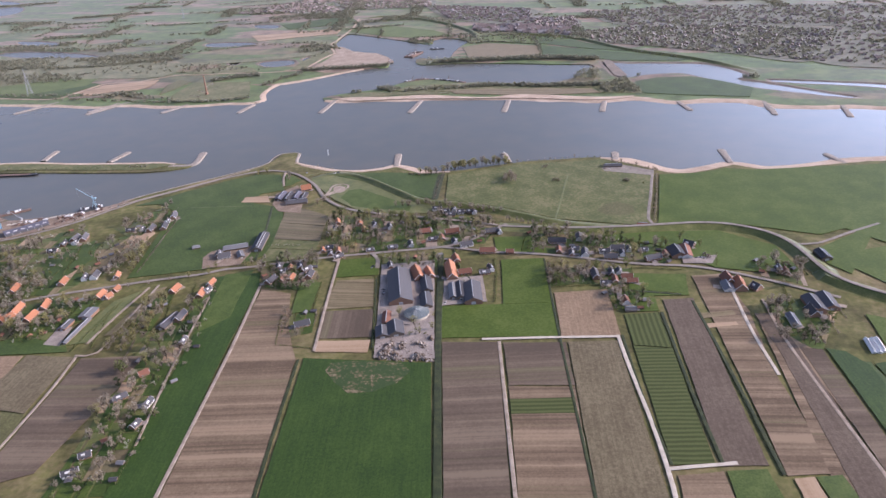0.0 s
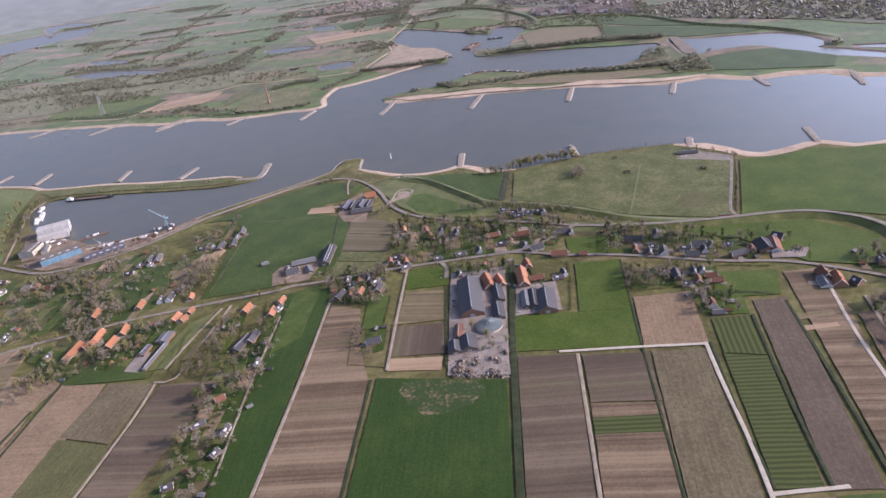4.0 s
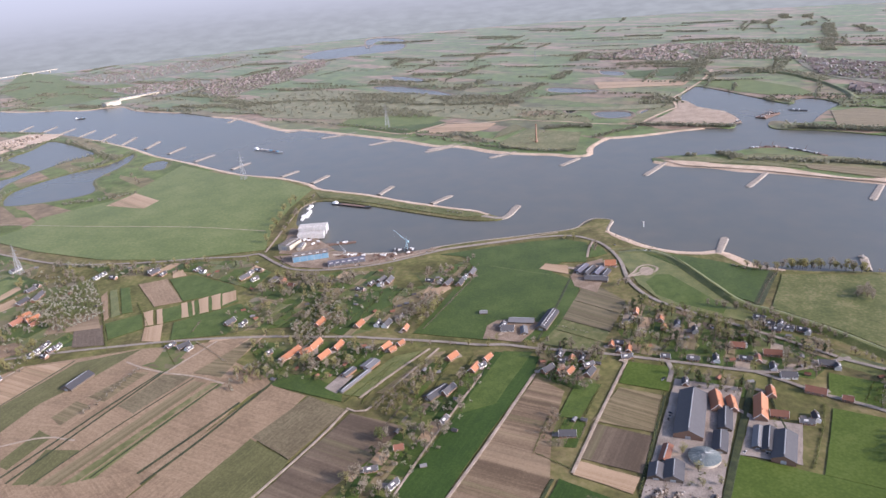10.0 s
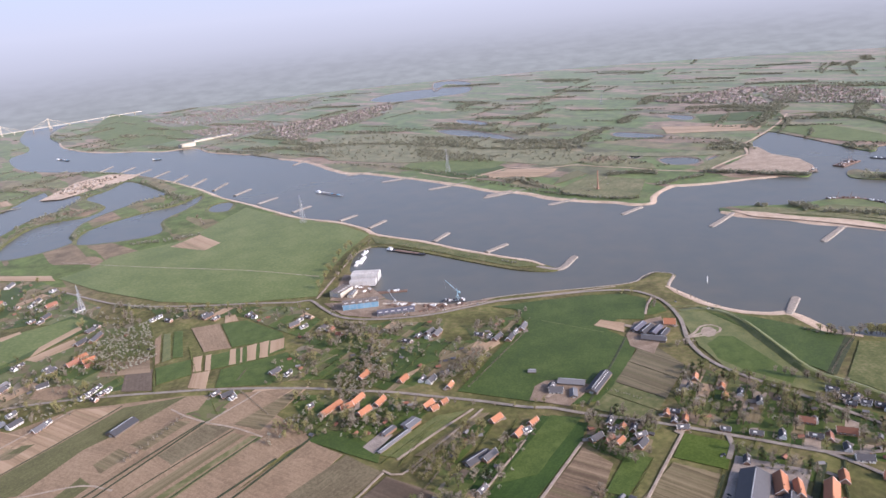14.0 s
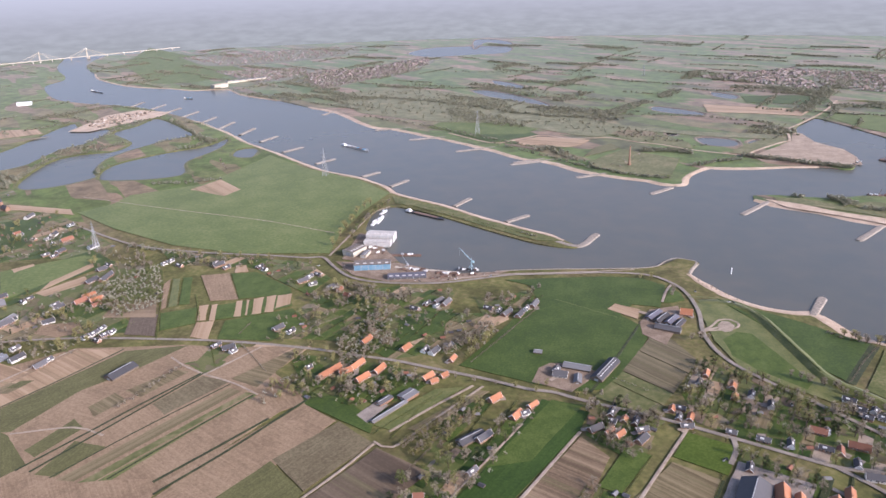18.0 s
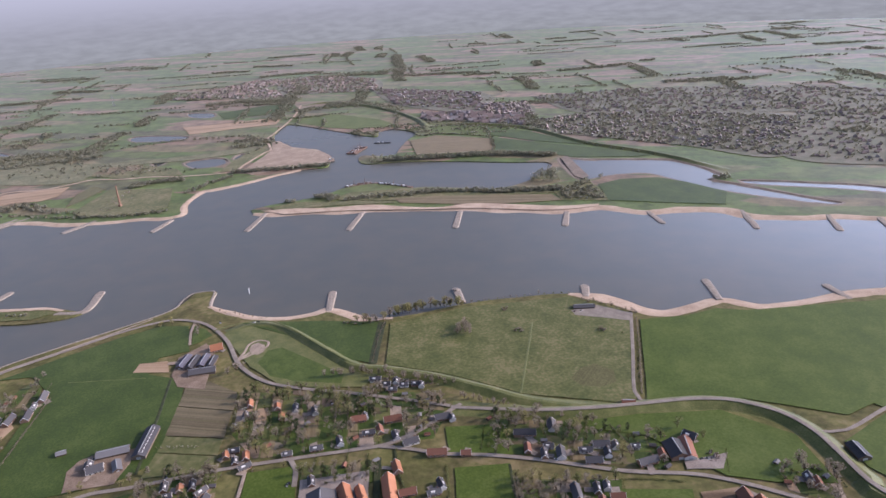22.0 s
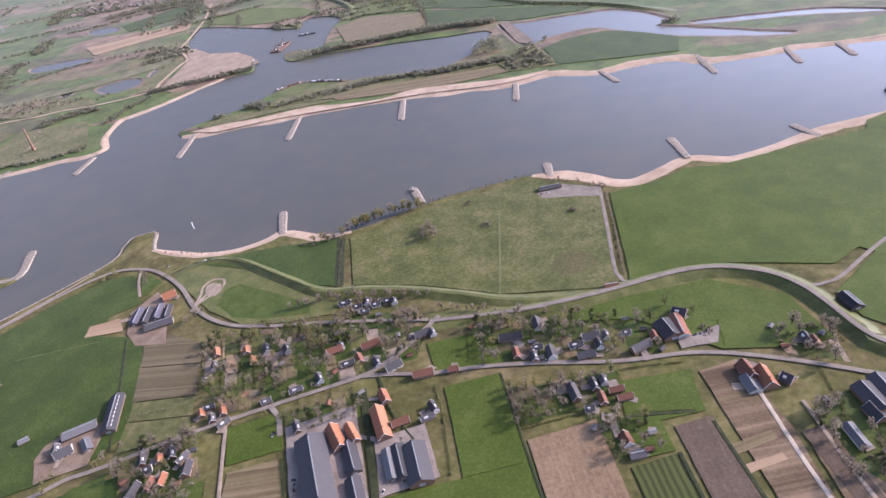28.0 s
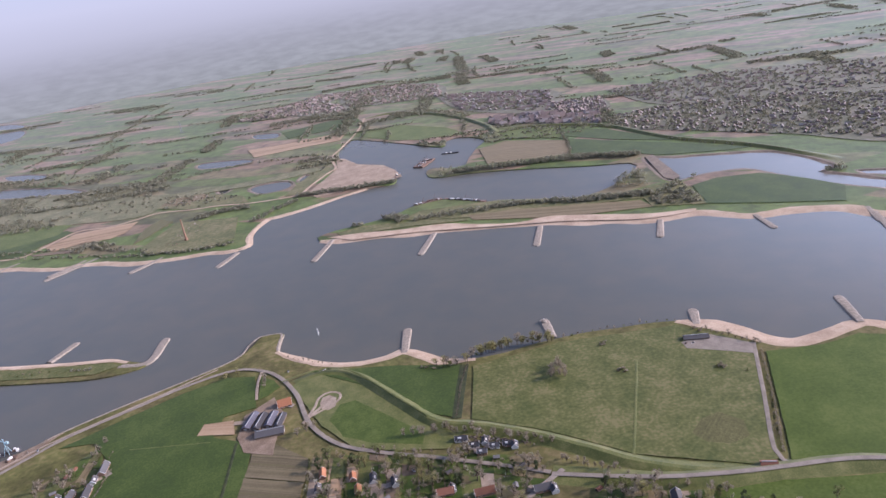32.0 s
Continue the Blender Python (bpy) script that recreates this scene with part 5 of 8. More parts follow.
for pts, w, m in (([(436, -497), (499, -482), (563, -468)], 3.5, "concrete"), ([(562, -466), (573, -509), (594, -583), (608, -641), (614, -674)], 3.5, "concrete"), ([(453, -498), (480, -599), (512, -719)], 3.0, "gravel"),
                  ([(607, -637), (624, -631), (642, -625), (656, -620)], 3.5, "concrete"), ([(165, -441), (198, -557), (224, -657), (256, -783)], 3.2, "gravel"), ([(229, -363), (257, -463), (282, -548)], 3.0, "gravel"),
                  ([(670, -346), (684, -435), (699, -503)], 3.2, "concrete"), ([(700, -373), (716, -463), (762, -640)], 3.0, "gravel"), ([(52, -603), (69, -661), (94, -777)], 2.6, "gravel"),
                  ([(44, -459), (58, -536), (68, -592), (49, -601)], 2.6, "gravel"), ([(120, -474), (156, -590), (195, -701)], 2.0, "gravel"),
                  ([(263, -339), (275, -353), (283, -376)], 5.0, "asphalt"), ([(587, -5), (586, -106), (585, -188), (596, -207)], 4.0, "asphalt"), ([(465, -45), (467, -134), (468, -219)], 2.5, "verge"), ([(124, -185), (128, -165), (133, -150)], 4.0, "gravel"),
                  ([(-1049, -617), (-832, -504), (-646, -400), (-492, -334)], 2.0, "gravel"), ([(-402, -395), (-467, -315), (-538, -225), (-549, -180)], 3.5, "gravel"), ([(-486, 1494), (-425, 1278), (-389, 1067), (-373, 975), (-311, 865), (-312, 825), (-310, 708), (-304, 652), (-338, 632), (-417, 610), (-499, 604), (-560, 587), (-643, 576), (-673, 539), (-720, 494), (-792, 470), (-798, 377), (-822, 319), (-993, 316)], 7, "sand"),
                  ):
    road(pts, w, m, z=0.32, name="path", label="pale unpaved farm track")
for pts, w in (([(347, -327), (393, -500), (458, -730)], 6.5), ([(273, -564), (297, -654), (328, -762)], 3.0), ([(566, -465), (589, -562), (610, -632)], 2.5), ([(602, -416), (625, -532), (646, -623)], 3.0), ([(632, -388), (659, -500), (687, -626)], 3.0), ([(291, -400), (336, -532)], 2.5),
               ([(65, -223), (98, -305), (126, -381)], 3.0), ([(273, -62), (282, -116), (291, -164)], 11.0), ([(-59, -610), (-30, -710), (-12, -789)], 3.0), ([(-183, -678), (-149, -777), (-117, -868)], 2.5), ([(357, -306), (375, -352), (403, -392)], 2.0), ([(470, -320), (509, -481), (567, -709)], 2.2), ([(571, -378), (621, -377)], 3.0)):
    road(pts, w, "ditch", z=0.27, name="ditch", label="dark reedy ditch between the fields")
# yards
F("round gravel turning place below the dike", "gravel", grown([(127, -148), (125, -137), (131, -131), (142, -136), (148, -151), (143, -159), (135, -158)]))
F("paved farmyard with pale ground", "yard", [(285, -367), (344, -345), (400, -537), (343, -547)])
F("paved farmyard with pale ground", "yard", [(367, -386), (408, -372), (426, -427), (381, -444)])
F("trodden brown shipyard quay", "quayground", [(-375, -399), (-306, -329), (-214, -293), (-167, -223), (-175, -263), (-207, -328), (-256, -382), (-310, -407)])
F("trodden brown shipyard quay", "quayground", [(-378, -386), (-461, -302), (-439, -293), (-311, -325), (-319, -362)])
F("paved farmyard with pale ground", "yard", [(624, -295), (663, -278), (656, -301), (625, -306)])


F("trodden brown farmyard", "quayground", [(72, -414), (56, -387), (57, -370), (68, -358), (104, -344), (110, -367), (113, -396), (93, -404)])
F("trodden brown farmyard", "quayground", [(61, -215), (47, -177), (64, -139), (90, -165), (117, -238), (82, -237)])
F("bare dug pad beside the farm", "palesoil", [(10, -215), (6, -195), (38, -185), (54, -209)])
F("bare garden pad beside the meadow", "palesoil", [(-66, -381), (-83, -344), (-59, -338), (-44, -374)])
F("paved car park by the river", "asphalt", [(512, -7), (544, 11), (586, -7), (587, -29), (518, -20)])


# ------------------------------------------------------------------ trees
def leaf_cloud(blobs, count, size, rng):
    """Many small bent leaf clumps spread through a few uneven lumps."""
    verts, faces = [], []
    total = sum(b[3] ** 2 for b in blobs)
    for bx, by, bz, br, squash in blobs:
        for _ in range(max(4, int(count * br * br / total))):
            d = Vector((rng.gauss(0, 1), rng.gauss(0, 1), rng.gauss(0, 1))).normalized() * br * rng.uniform(0.45, 1.08)
            c = Vector((bx + d.x, by + d.y, bz + d.z * squash))
            u = Vector((rng.gauss(0, 1), rng.gauss(0, 1), rng.gauss(0, 0.7))).normalized()
            w = u.cross(Vector((rng.gauss(0, 1), rng.gauss(0, 1), rng.gauss(0, 1)))).normalized()
            n = u.cross(w)
            s = size * rng.uniform(0.55, 1.25)
            k = len(verts)
            verts += [c + u * s, c + w * s * 0.8 + n * s * 0.25, c - u * s * 0.9, c - w * s * 0.75 + n * s * 0.25]
            faces += [(k, k + 1, k + 2), (k, k + 2, k + 3)]
    return [tuple(v) for v in verts], faces


def tree_model(name, mat, height, spread, seed, lumps=10, count=480, size=0.31, base=0.32, label="", flat=0.85):
    """A tapered trunk with limbs and a crown of small clumps."""
    rng = random.Random(seed)
    root = thing(name, Matrix(), label, "tree")
    bm = bmesh.new()
    top, sides_n, levels = height * 0.62, 6, 7
    lean = Vector((rng.uniform(-.4, .4), rng.uniform(-.4, .4), 0))
    rings = []
    for j in range(levels + 1):
        k = j / levels
        r = height * (0.028 - 0.019 * k) * (1.35 if j == 0 else 1)
        rings.append([bm.verts.new((lean.x * k + math.cos(a * math.pi / 3) * r, lean.y * k + math.sin(a * math.pi / 3) * r, -0.3 + (top + 0.3) * k)) for a in range(sides_n)])
    quads = {}
    for j in range(levels):
        for a in range(sides_n):
            quads[j, a] = (rings[j][a], rings[j][(a + 1) % 6], rings[j + 1][(a + 1) % 6], rings[j + 1][a])
    bm.faces.new(rings[-1])
    blobs = []
    for i in range(lumps):
        k = (i + 0.5) / lumps
        j = min(levels - 1, 2 + int(k * (levels - 2)))
        free = [q for q in range(6) if (j, q) in quads]
        spot = free[(i * 5) % len(free)]
        a = (spot + 0.5) * math.pi / 3 + rng.uniform(-.3, .3)
        z = height * (base + (0.93 - base) * k) * rng.uniform(0.94, 1.04)
        r = spread * (0.30 + 0.70 * math.sin(math.pi * min(1, 0.25 + 0.75 * (1 - k)))) * rng.uniform(0.55, 0.85) * (0.25 if k > 0.88 else 1)
        tip = bm.verts.new((math.cos(a) * r, math.sin(a) * r, z))
        four = quads.pop((j, spot))
        for u, w in zip(four, four[1:] + four[:1]):
            bm.faces.new((u, w, tip))
        blobs.append((tip.co.x, tip.co.y, tip.co.z, spread * rng.uniform(0.36, 0.56), flat))
    for q in quads.values():
        bm.faces.new(q)
    part("trunk", bm, "bark", root)
    v, f = leaf_cloud(blobs, count, size * height / 11, rng)
    crown = new("crown", mesh_of("crown", v, f, mat))
    crown.parent = root
    return root


TREE = {}
TREE["bare1"] = tree_model("tree", "twig", 12, 4.0, 3, label="tall tree with bare brownish spring twigs")
TREE["bare2"] = tree_model("tree", "twig", 9, 3.4, 5, 7, label="bare spring tree with a loose brown crown")
TREE["green1"] = tree_model("tree", "leaf", 11, 3.8, 7, label="tree with fresh green spring leaves")
TREE["green2"] = tree_model("tree", "leaf", 7, 3.0, 9, 7, 340, label="small tree with fresh green leaves")
TREE["yellow"] = tree_model("willow", "yellowleaf", 12, 3.8, 11, label="willow with yellow-green young leaves")
TREE["blossom"] = tree_model("fruit_tree", "blossom", 5.5, 2.3, 13, 6, 300, label="small fruit tree in white blossom")
TREE["dark"] = tree_model("conifer", "evergreen", 10, 2.4, 17, 9, 520, 0.42, 0.12, label="dark evergreen garden tree")
TREE["bush"] = tree_model("bush", "leaf", 3.2, 2.2, 19, 5, 260, 0.66, 0.2, label="rounded green garden bush")
TREE["thorn"] = tree_model("bush", "twig", 3.6, 2.4, 23, 5, 260, 0.66, 0.2, label="brown thorny bush, not yet in leaf")
USED = set()
TAKEN = []          # (x, y, radius) of houses and barns
PLANTED = []        # (kind, pose) of every garden tree


def far_model(kind):
    """The same tree with fewer, larger clumps, for those that stand far off."""
    mat, height, spread, lumps, base = {"bare1": ("twig", 12, 4.2, 8, 0.32), "bare2": ("twig", 9, 3.7, 7, 0.32), "green1": ("leaf", 11, 4.0, 8, 0.32), "green2": ("leaf", 7, 3.2, 6, 0.32), "yellow": ("yellowleaf", 12, 4.2, 8, 0.32), "blossom": ("blossom", 5.5, 2.5, 5, 0.32), "dark": ("evergreen", 10, 2.5, 8, 0.12), "bush": ("leaf", 3.2, 2.3, 4, 0.2), "thorn": ("twig", 3.6, 2.5, 4, 0.2)}[kind]
    return tree_model("far_tree", mat, height, spread, 31, lumps, 170, 0.62 if height > 4 else 1.1, base)


def plant(kind, x, y, k=1.0):
    m = Matrix.Translation((x, y, 0.05)) @ Matrix.Rotation(random.uniform(0, 6.28), 4, "Z") @ Matrix.Diagonal((k * random.uniform(0.9, 1.1), k * random.uniform(0.9, 1.1), k, 1))
    PLANTED.append((kind, m))


def grow(most=115):
    """The trees nearest the village street stand singly; those further off are joined by their look."""
    heart, count, rest, simple = Vector((330, -420, 0)), {}, {}, {}
    for kind, m in sorted(PLANTED, key=lambda q: (q[1].translation - heart).length):
        model = TREE[kind]
        name = model.name.split(".")[0]
        count[name] = count.get(name, 0) + 1
        if count[name] > most:
            if kind not in simple:
                simple[kind] = far_model(kind)
            for c in simple[kind].children:
                rest.setdefault(c.data.materials[0].name, []).append((c.data, m))
        elif kind not in USED:
            USED.add(kind)
            model.matrix_basis = m
        else:
            t = model.copy()
            scene.collection.objects.link(t)
            t.matrix_basis = m
            for c in model.children:
                o = c.copy()
                scene.collection.objects.link(o)
                o.parent = t
    for model in simple.values():
        for o in (*model.children, model):
            bpy.data.objects.remove(o)
    for look_, items in rest.items():
        verts, faces, at = [], [], 0
        for me, m in items:
            co = np.empty(len(me.vertices) * 3, "f")
            me.vertices.foreach_get("co", co)
            co = co.reshape(-1, 3) @ np.array(m.to_3x3()).T + np.array(m.translation)
            verts += co.tolist()
            faces += [tuple(i + at for i in p.vertices) for p in me.polygons]
            at += len(co)
        tagged(new("garden_trees", mesh_of("garden_trees", verts, faces, bpy.data.materials[look_])), "garden trees and shrubs between the houses, " + look_.replace("_", " "), "trees", kind="stuff")


def scatter(poly, count, kinds, low=0.7, high=1.2, gap=5.0, seed=1):
    """Trees at random in a plot, clear of houses and of one another."""
    rng = random.Random(seed)
    xs, ys = [p[0] for p in poly], [p[1] for p in poly]
    placed, tries = [], 0
    while len(placed) < count and tries < count * 12:
        tries += 1
        x, y = rng.uniform(min(xs), max(xs)), rng.uniform(min(ys), max(ys))
        if not inside((x, y), poly) or any((x - a) ** 2 + (y - b) ** 2 < (r + 1.5) ** 2 for a, b, r in TAKEN):
            continue
        if any((x - a) ** 2 + (y - b) ** 2 < gap * gap for a, b in placed):
            continue
        placed.append((x, y))
        plant(rng.choice(kinds), x, y, rng.uniform(low, min(high, 1.45)))


def row(pts, spacing, kinds, low=0.7, high=1.1, seed=1, wobble=1.2):
    rng = random.Random(seed)
    for p in spline(pts, spacing):
        plant(rng.choice(kinds), p.x + rng.uniform(-wobble, wobble), p.y + rng.uniform(-wobble, wobble), rng.uniform(low, high))


def woods(name, spots, mat, label, size=2.2, per=26, seed=1):
    """Far trees nobody could count, as one mass of leaf clumps: spots of x, y, height, spread."""
    rng = random.Random(seed)
    verts, faces = [], []
    for x, y, h, r in spots:
        blobs = [(x + rng.uniform(-.35, .35) * r, y + rng.uniform(-.35, .35) * r, h * z, r * q, h / r * 0.30) for z, q in ((0.28, 0.80), (0.52, 0.85), (0.78, 0.55))]
        v, f = leaf_cloud(blobs, per, size, rng)
        k = len(verts)
        verts += v
        faces += [tuple(i + k for i in t) for t in f]
    return tagged(new(name, mesh_of(name, verts, faces, mat)), label, "woods", kind="stuff")


def along(pts, width, spacing, h, r, seed=1, gaps=0.0):
    rng = random.Random(seed)
    out = []
    for p, s in zip(spline(pts, spacing), sides(spline(pts, spacing))):
        for _ in range(max(1, int(width / (spacing * 1.1)))):
            if rng.random() < gaps:
                continue
            o = rng.uniform(-width / 2, width / 2)
            k = rng.uniform(0.65, 1.2)
            q = (p.x + s.x * o + rng.uniform(-2, 2), p.y + s.y * o + rng.uniform(-2, 2))
            if not in_water(q):
                out.append((*q, h * k, r * k))
    return out


def area(poly, count, h, r, seed=1, dense=1.0):
    rng = random.Random(seed)
    xs, ys = [p[0] for p in poly], [p[1] for p in poly]
    out = []
    count = int(count * dense)
    for _ in range(count * 6):
        q = (rng.uniform(min(xs), max(xs)), rng.uniform(min(ys), max(ys)))
        if inside(q, poly) and not in_water(q):
            k = rng.uniform(0.6, 1.2)
            out.append((*q, h * k, r * k))
            if len(out) >= count:
                break
    return out


# ------------------------------------------------------------------ houses
def gable(bm, l, w, h, rise, over=0.0):
    """Walls of a house with gable ends, ridge along x."""
    x, y = l / 2, w / 2
    v = [bm.verts.new(p) for p in ((-x, -y, -0.3), (x, -y, -0.3), (x, y, -0.3), (-x, y, -0.3), (-x, -y, h), (x, -y, h), (x, y, h), (-x, y, h), (-x, 0, h + rise), (x, 0, h + rise))]
    for f in ((0, 1, 5, 4), (2, 3, 7, 6), (1, 2, 6, 9, 5), (3, 0, 4, 8, 7), (4, 5, 9, 8), (6, 7, 8, 9)):
        bm.faces.new([v[i] for i in f])


def roof_mesh(bm, l, w, h, rise, over=0.5, thick=0.22, hip=0.0):
    x, y = l / 2 + over, w / 2 + over
    drop = rise * over / (w / 2)
    rx = x - hip
    for side in (-1, 1):
        pts = [(-x, side * y, h - drop), (x, side * y, h - drop), (rx, 0, h + rise), (-rx, 0, h + rise)]
        lo = [bm.verts.new((a, b, c + 0.04)) for a, b, c in pts]
        hi = [bm.verts.new((a, b, c + thick)) for a, b, c in pts]
        bm.faces.new(lo)
        bm.faces.new(hi)
        for i in range(4):
            bm.faces.new((lo[i], lo[(i + 1) % 4], hi[(i + 1) % 4], hi[i]))
    if hip:
        for s in (-1, 1):
            q = [bm.verts.new(p) for p in ((s * x, -y, h - drop + thick), (s * x, y, h - drop + thick), (s * rx, 0, h + rise + thick))]
            bm.faces.new(q)
    add_box(bm, (0, 0, h + rise + thick), (2 * rx, 0.35, 0.18))


def house(l, w, h, rise, wall, roof, label, category="house", name="house", windows=3, chimney=True, hip=0.0, dormer=False):
    """A house with walls, tiled roof, chimney, door and windows; ridge along x."""
    root = thing(name, Matrix(), label, category)
    bm = bmesh.new()
    gable(bm, l, w, h, rise)
    part("wall", bm, wall, root)
    bm = bmesh.new()
    roof_mesh(bm, l, w, h, rise, hip=hip)
    part("roof", bm, roof, root)
    for s in (-1, 1):
        bm = bmesh.new()
        drop = rise * 0.5 / (w / 2)
        for side in (-1, 1):
            ends = ((side * (w / 2 + 0.5), h - drop), (0, h + rise))
            v = [[bm.verts.new((s * (l / 2 + a), y, z + b)) for a, b in ((0.46, -0.25), (0.62, -0.25), (0.62, 0.34), (0.46, 0.34))] for y, z in ends]
            for i in range(4):
                bm.faces.new((v[0][i], v[0][(i + 1) % 4], v[1][(i + 1) % 4], v[1][i]))
            bm.faces.new(v[0])
        if windows:
            part("bargeboard", bm, "white", root)
        else:
            bm.free()
    if chimney:
        bm = bmesh.new()
        add_box(bm, (l * 0.28, w * 0.06, h + rise * 0.95), (0.8, 0.8, 1.9))
        add_box(bm, (l * 0.28, w * 0.06, h + rise * 0.95 + 1.0), (1.0, 1.0, 0.18))
        part("chimney", bm, "brick", root)
    bm = bmesh.new()
    add_box(bm, (l * 0.1, -w / 2 - 0.03, 1.05), (1.1, 0.12, 2.1))
    part("door", bm, "timber", root)
    for s in (-1, 1):
        for i in range(windows):
            x = l * ((i + 0.5) / windows - 0.5) * 0.86
            if s < 0 and abs(x - l * 0.1) < 1.2:
                continue
            win = bmesh.new()
            add_box(win, (x, s * (w / 2 + 0.02), 1.6), (1.5, 0.12, 1.3))
            fr = part("window", win, "white", root)
            win = bmesh.new()
            add_box(win, (x, s * (w / 2 + 0.06), 1.6), (1.3, 0.10, 1.1))
            part("pane", win, "pane", fr)
    if dormer:
        bm = bmesh.new()
        add_box(bm, (-l * 0.12, -w * 0.26, h + rise * 0.52), (l * 0.3, w * 0.22, 1.5))
        part("dormer", bm, "white", root)
    return root


def shed(l, w, h, rise, wall, roof, label, name="barn", category="barn", doors=2, panels=0):
    """A farm building with a low sheet roof, big doors and a ridge vent."""
    root = thing(name, Matrix(), label, category)
    bm = bmesh.new()
    gable(bm, l, w, h, rise)
    part("wall", bm, wall, root)
    bm = bmesh.new()
    roof_mesh(bm, l, w, h, rise, 0.6, 0.2)
    part("roof", bm, roof, root)
    bm = bmesh.new()
    add_box(bm, (0, 0, h + rise + 0.45), (l * 0.9, 0.9, 0.35))
    part("ridge_vent", bm, "steel", root)
    for i in range(doors):
        bm = bmesh.new()
        add_box(bm, ((-1) ** i * (l / 2 + 0.04), 0, h * 0.42), (0.12, min(w * 0.35, 4.5), h * 0.84))
        part("sliding_door", bm, "steel", root)
    for i in range(panels):
        bm = bmesh.new()
        k = math.atan2(rise, w / 2)
        add_box(bm, (l * ((i + 0.5) / panels - 0.5) * 0.9, -w * 0.22, h + rise * 0.56 + 0.35), (l * 0.55 / panels, w * 0.07, 0.08))
        part("skylight", bm, "white", root)
    return root


KINDS = {
    "orange": dict(wall="brick", roof="orange", label="brick house with a bright orange tiled roof"),
    "red": dict(wall="brick", roof="redtile", label="brick house with a weathered red tiled roof"),
    "dark": dict(wall="brick", roof="slate", label="brick house with a dark tiled roof"),
    "white": dict(wall="plaster", roof="slate", label="white-walled house with a dark tiled roof"),
    "whitered": dict(wall="plaster", roof="redtile", label="white-walled house with a red tiled roof"),
}
MODEL = {}


def home(kind, cx, cy, rot, length, width=8.0, sure=True):
    """A house of that kind, its length by the plan; shares meshes with others of about its size."""
    length *= 0.92
    step = max(7, round(length / 3) * 3)
    key = (kind, step, round(width / 2) * 2)
    k = KINDS[kind]
    if not sure and any((cx - a) ** 2 + (cy - b) ** 2 < (0.42 * length + 0.35 * r) ** 2 for a, b, r in TAKEN):
        return None
    m = pose(cx, cy, 0, 0, 0, rot)
    TAKEN.append((cx, cy, max(length, width) * 0.6 + 1.5))
    if key not in MODEL:
        w = key[2]
        MODEL[key] = house(step, w, 2.9 if step < 16 else 3.3, w * 0.46, k["wall"], k["roof"], k["label"], windows=max(2, step // 4), dormer=kind in ("white", "dark") and step < 15)
        MODEL[key].matrix_basis = m
        return MODEL[key]
    return copy_thing(MODEL[key], m)


def hut(kind, x, y, rot, l=6.0):
    key = ("hut", kind)
    roof = {"tin": "greyroof", "tile": "redtile", "felt": "slate"}[kind]
    if key not in MODEL:
        MODEL[key] = house(5.5, 3.6, 2.1, 1.0, "timber", roof, {"tin": "small timber garden shed with a grey sheet roof", "tile": "small timber garden shed with a red tiled roof", "felt": "small timber garden shed with a dark felt roof"}[kind], "shed", "garden_shed", 0, False)
        MODEL[key].matrix_basis = pose(x, y, 0, 0, 0, rot)
        return
    TAKEN.append((x, y, 4.5))
    copy_thing(MODEL[key], pose(x, y, 0, 0, 0, rot))


def barn(cx, cy, rot, length, width, roof="greyroof", wall="timber", h=4.0, label="long farm barn with a grey sheet roof", panels=0, rise=None):
    b = shed(length, width, h, rise or width * 0.22, wall, roof, label, panels=panels)
    b.matrix_basis = pose(cx, cy, 0, 0, 0, rot)
    TAKEN.append((cx, cy, max(width, length * 0.5)))
    return b


# farm by the silo
barn(325, -417, -69, 71, 25, "slate", "brick", 5.0, "very large farm barn with a dark grey roof", rise=5.5)
barn(352, -405, -68, 33, 12, "slate", "timber", 3.4, "long dark-roofed cattle barn with timber walls")
barn(362, -439, -69, 28, 12, "slate", "timber", 3.4, "long dark-roofed cattle barn with timber walls")
home("orange", 335, -384, -60, 28, 11)
home("orange", 348, -380, -59, 23, 9)
home("orange", 371, -371, -69, 38, 12)
home("orange", 369, -340, -64, 16, 8)
barn(385, -414, -72, 31, 9, "greyroof", "timber", 3.0, "low grey-roofed farm shed beside the yard")
barn(393, -412, -72, 34, 11, "slate", "timber", 3.4, "dark-roofed farm barn beside the yard")
barn(407, -415, -73, 40, 19, "slate", "brick", 4.0, "wide dark-roofed farm barn beside the yard")
barn(332, -480, -74, 23, 8, "redtile", "timber", 2.8, "low rust-brown roofed shed in the farmyard")
barn(337, -506, -68, 18, 13, "slate", "timber", 3.2, "dark-roofed farm shed with timber walls")
barn(348, -498, -67, 23, 16, "slate", "timber", 3.6, "dark-roofed farm shed with timber walls")

TAKEN.append((360, -466, 15))
# meadow farm with the long barn, and the farm below the dike
barn(109, -337, 106, 48, 13, "slate", "timber", 4.2, "long dark barn with skylights in the meadow", panels=8)
barn(84, -355, 30, 30, 12, "greyroof", "timber", 3.2, "long low barn with a pale grey roof")
home("white", 83, -381, 36, 17, 10)
home("dark", 73, -377, 120, 11, 8)
barn(101, -373, -50, 17, 8, "greyroof", "timber", 2.8, "low pale-roofed shed in the farmyard")
home("orange", 85, -152, 33, 16, 13)
barn(95, -204, 24, 30, 13, "slate", "timber", 3.4, "blue-grey roofed cattle barn below the dike")
barn(61, -187, 98, 29, 9, "dusk", "timber", 3.2, "narrow grey-roofed cattle barn below the dike")
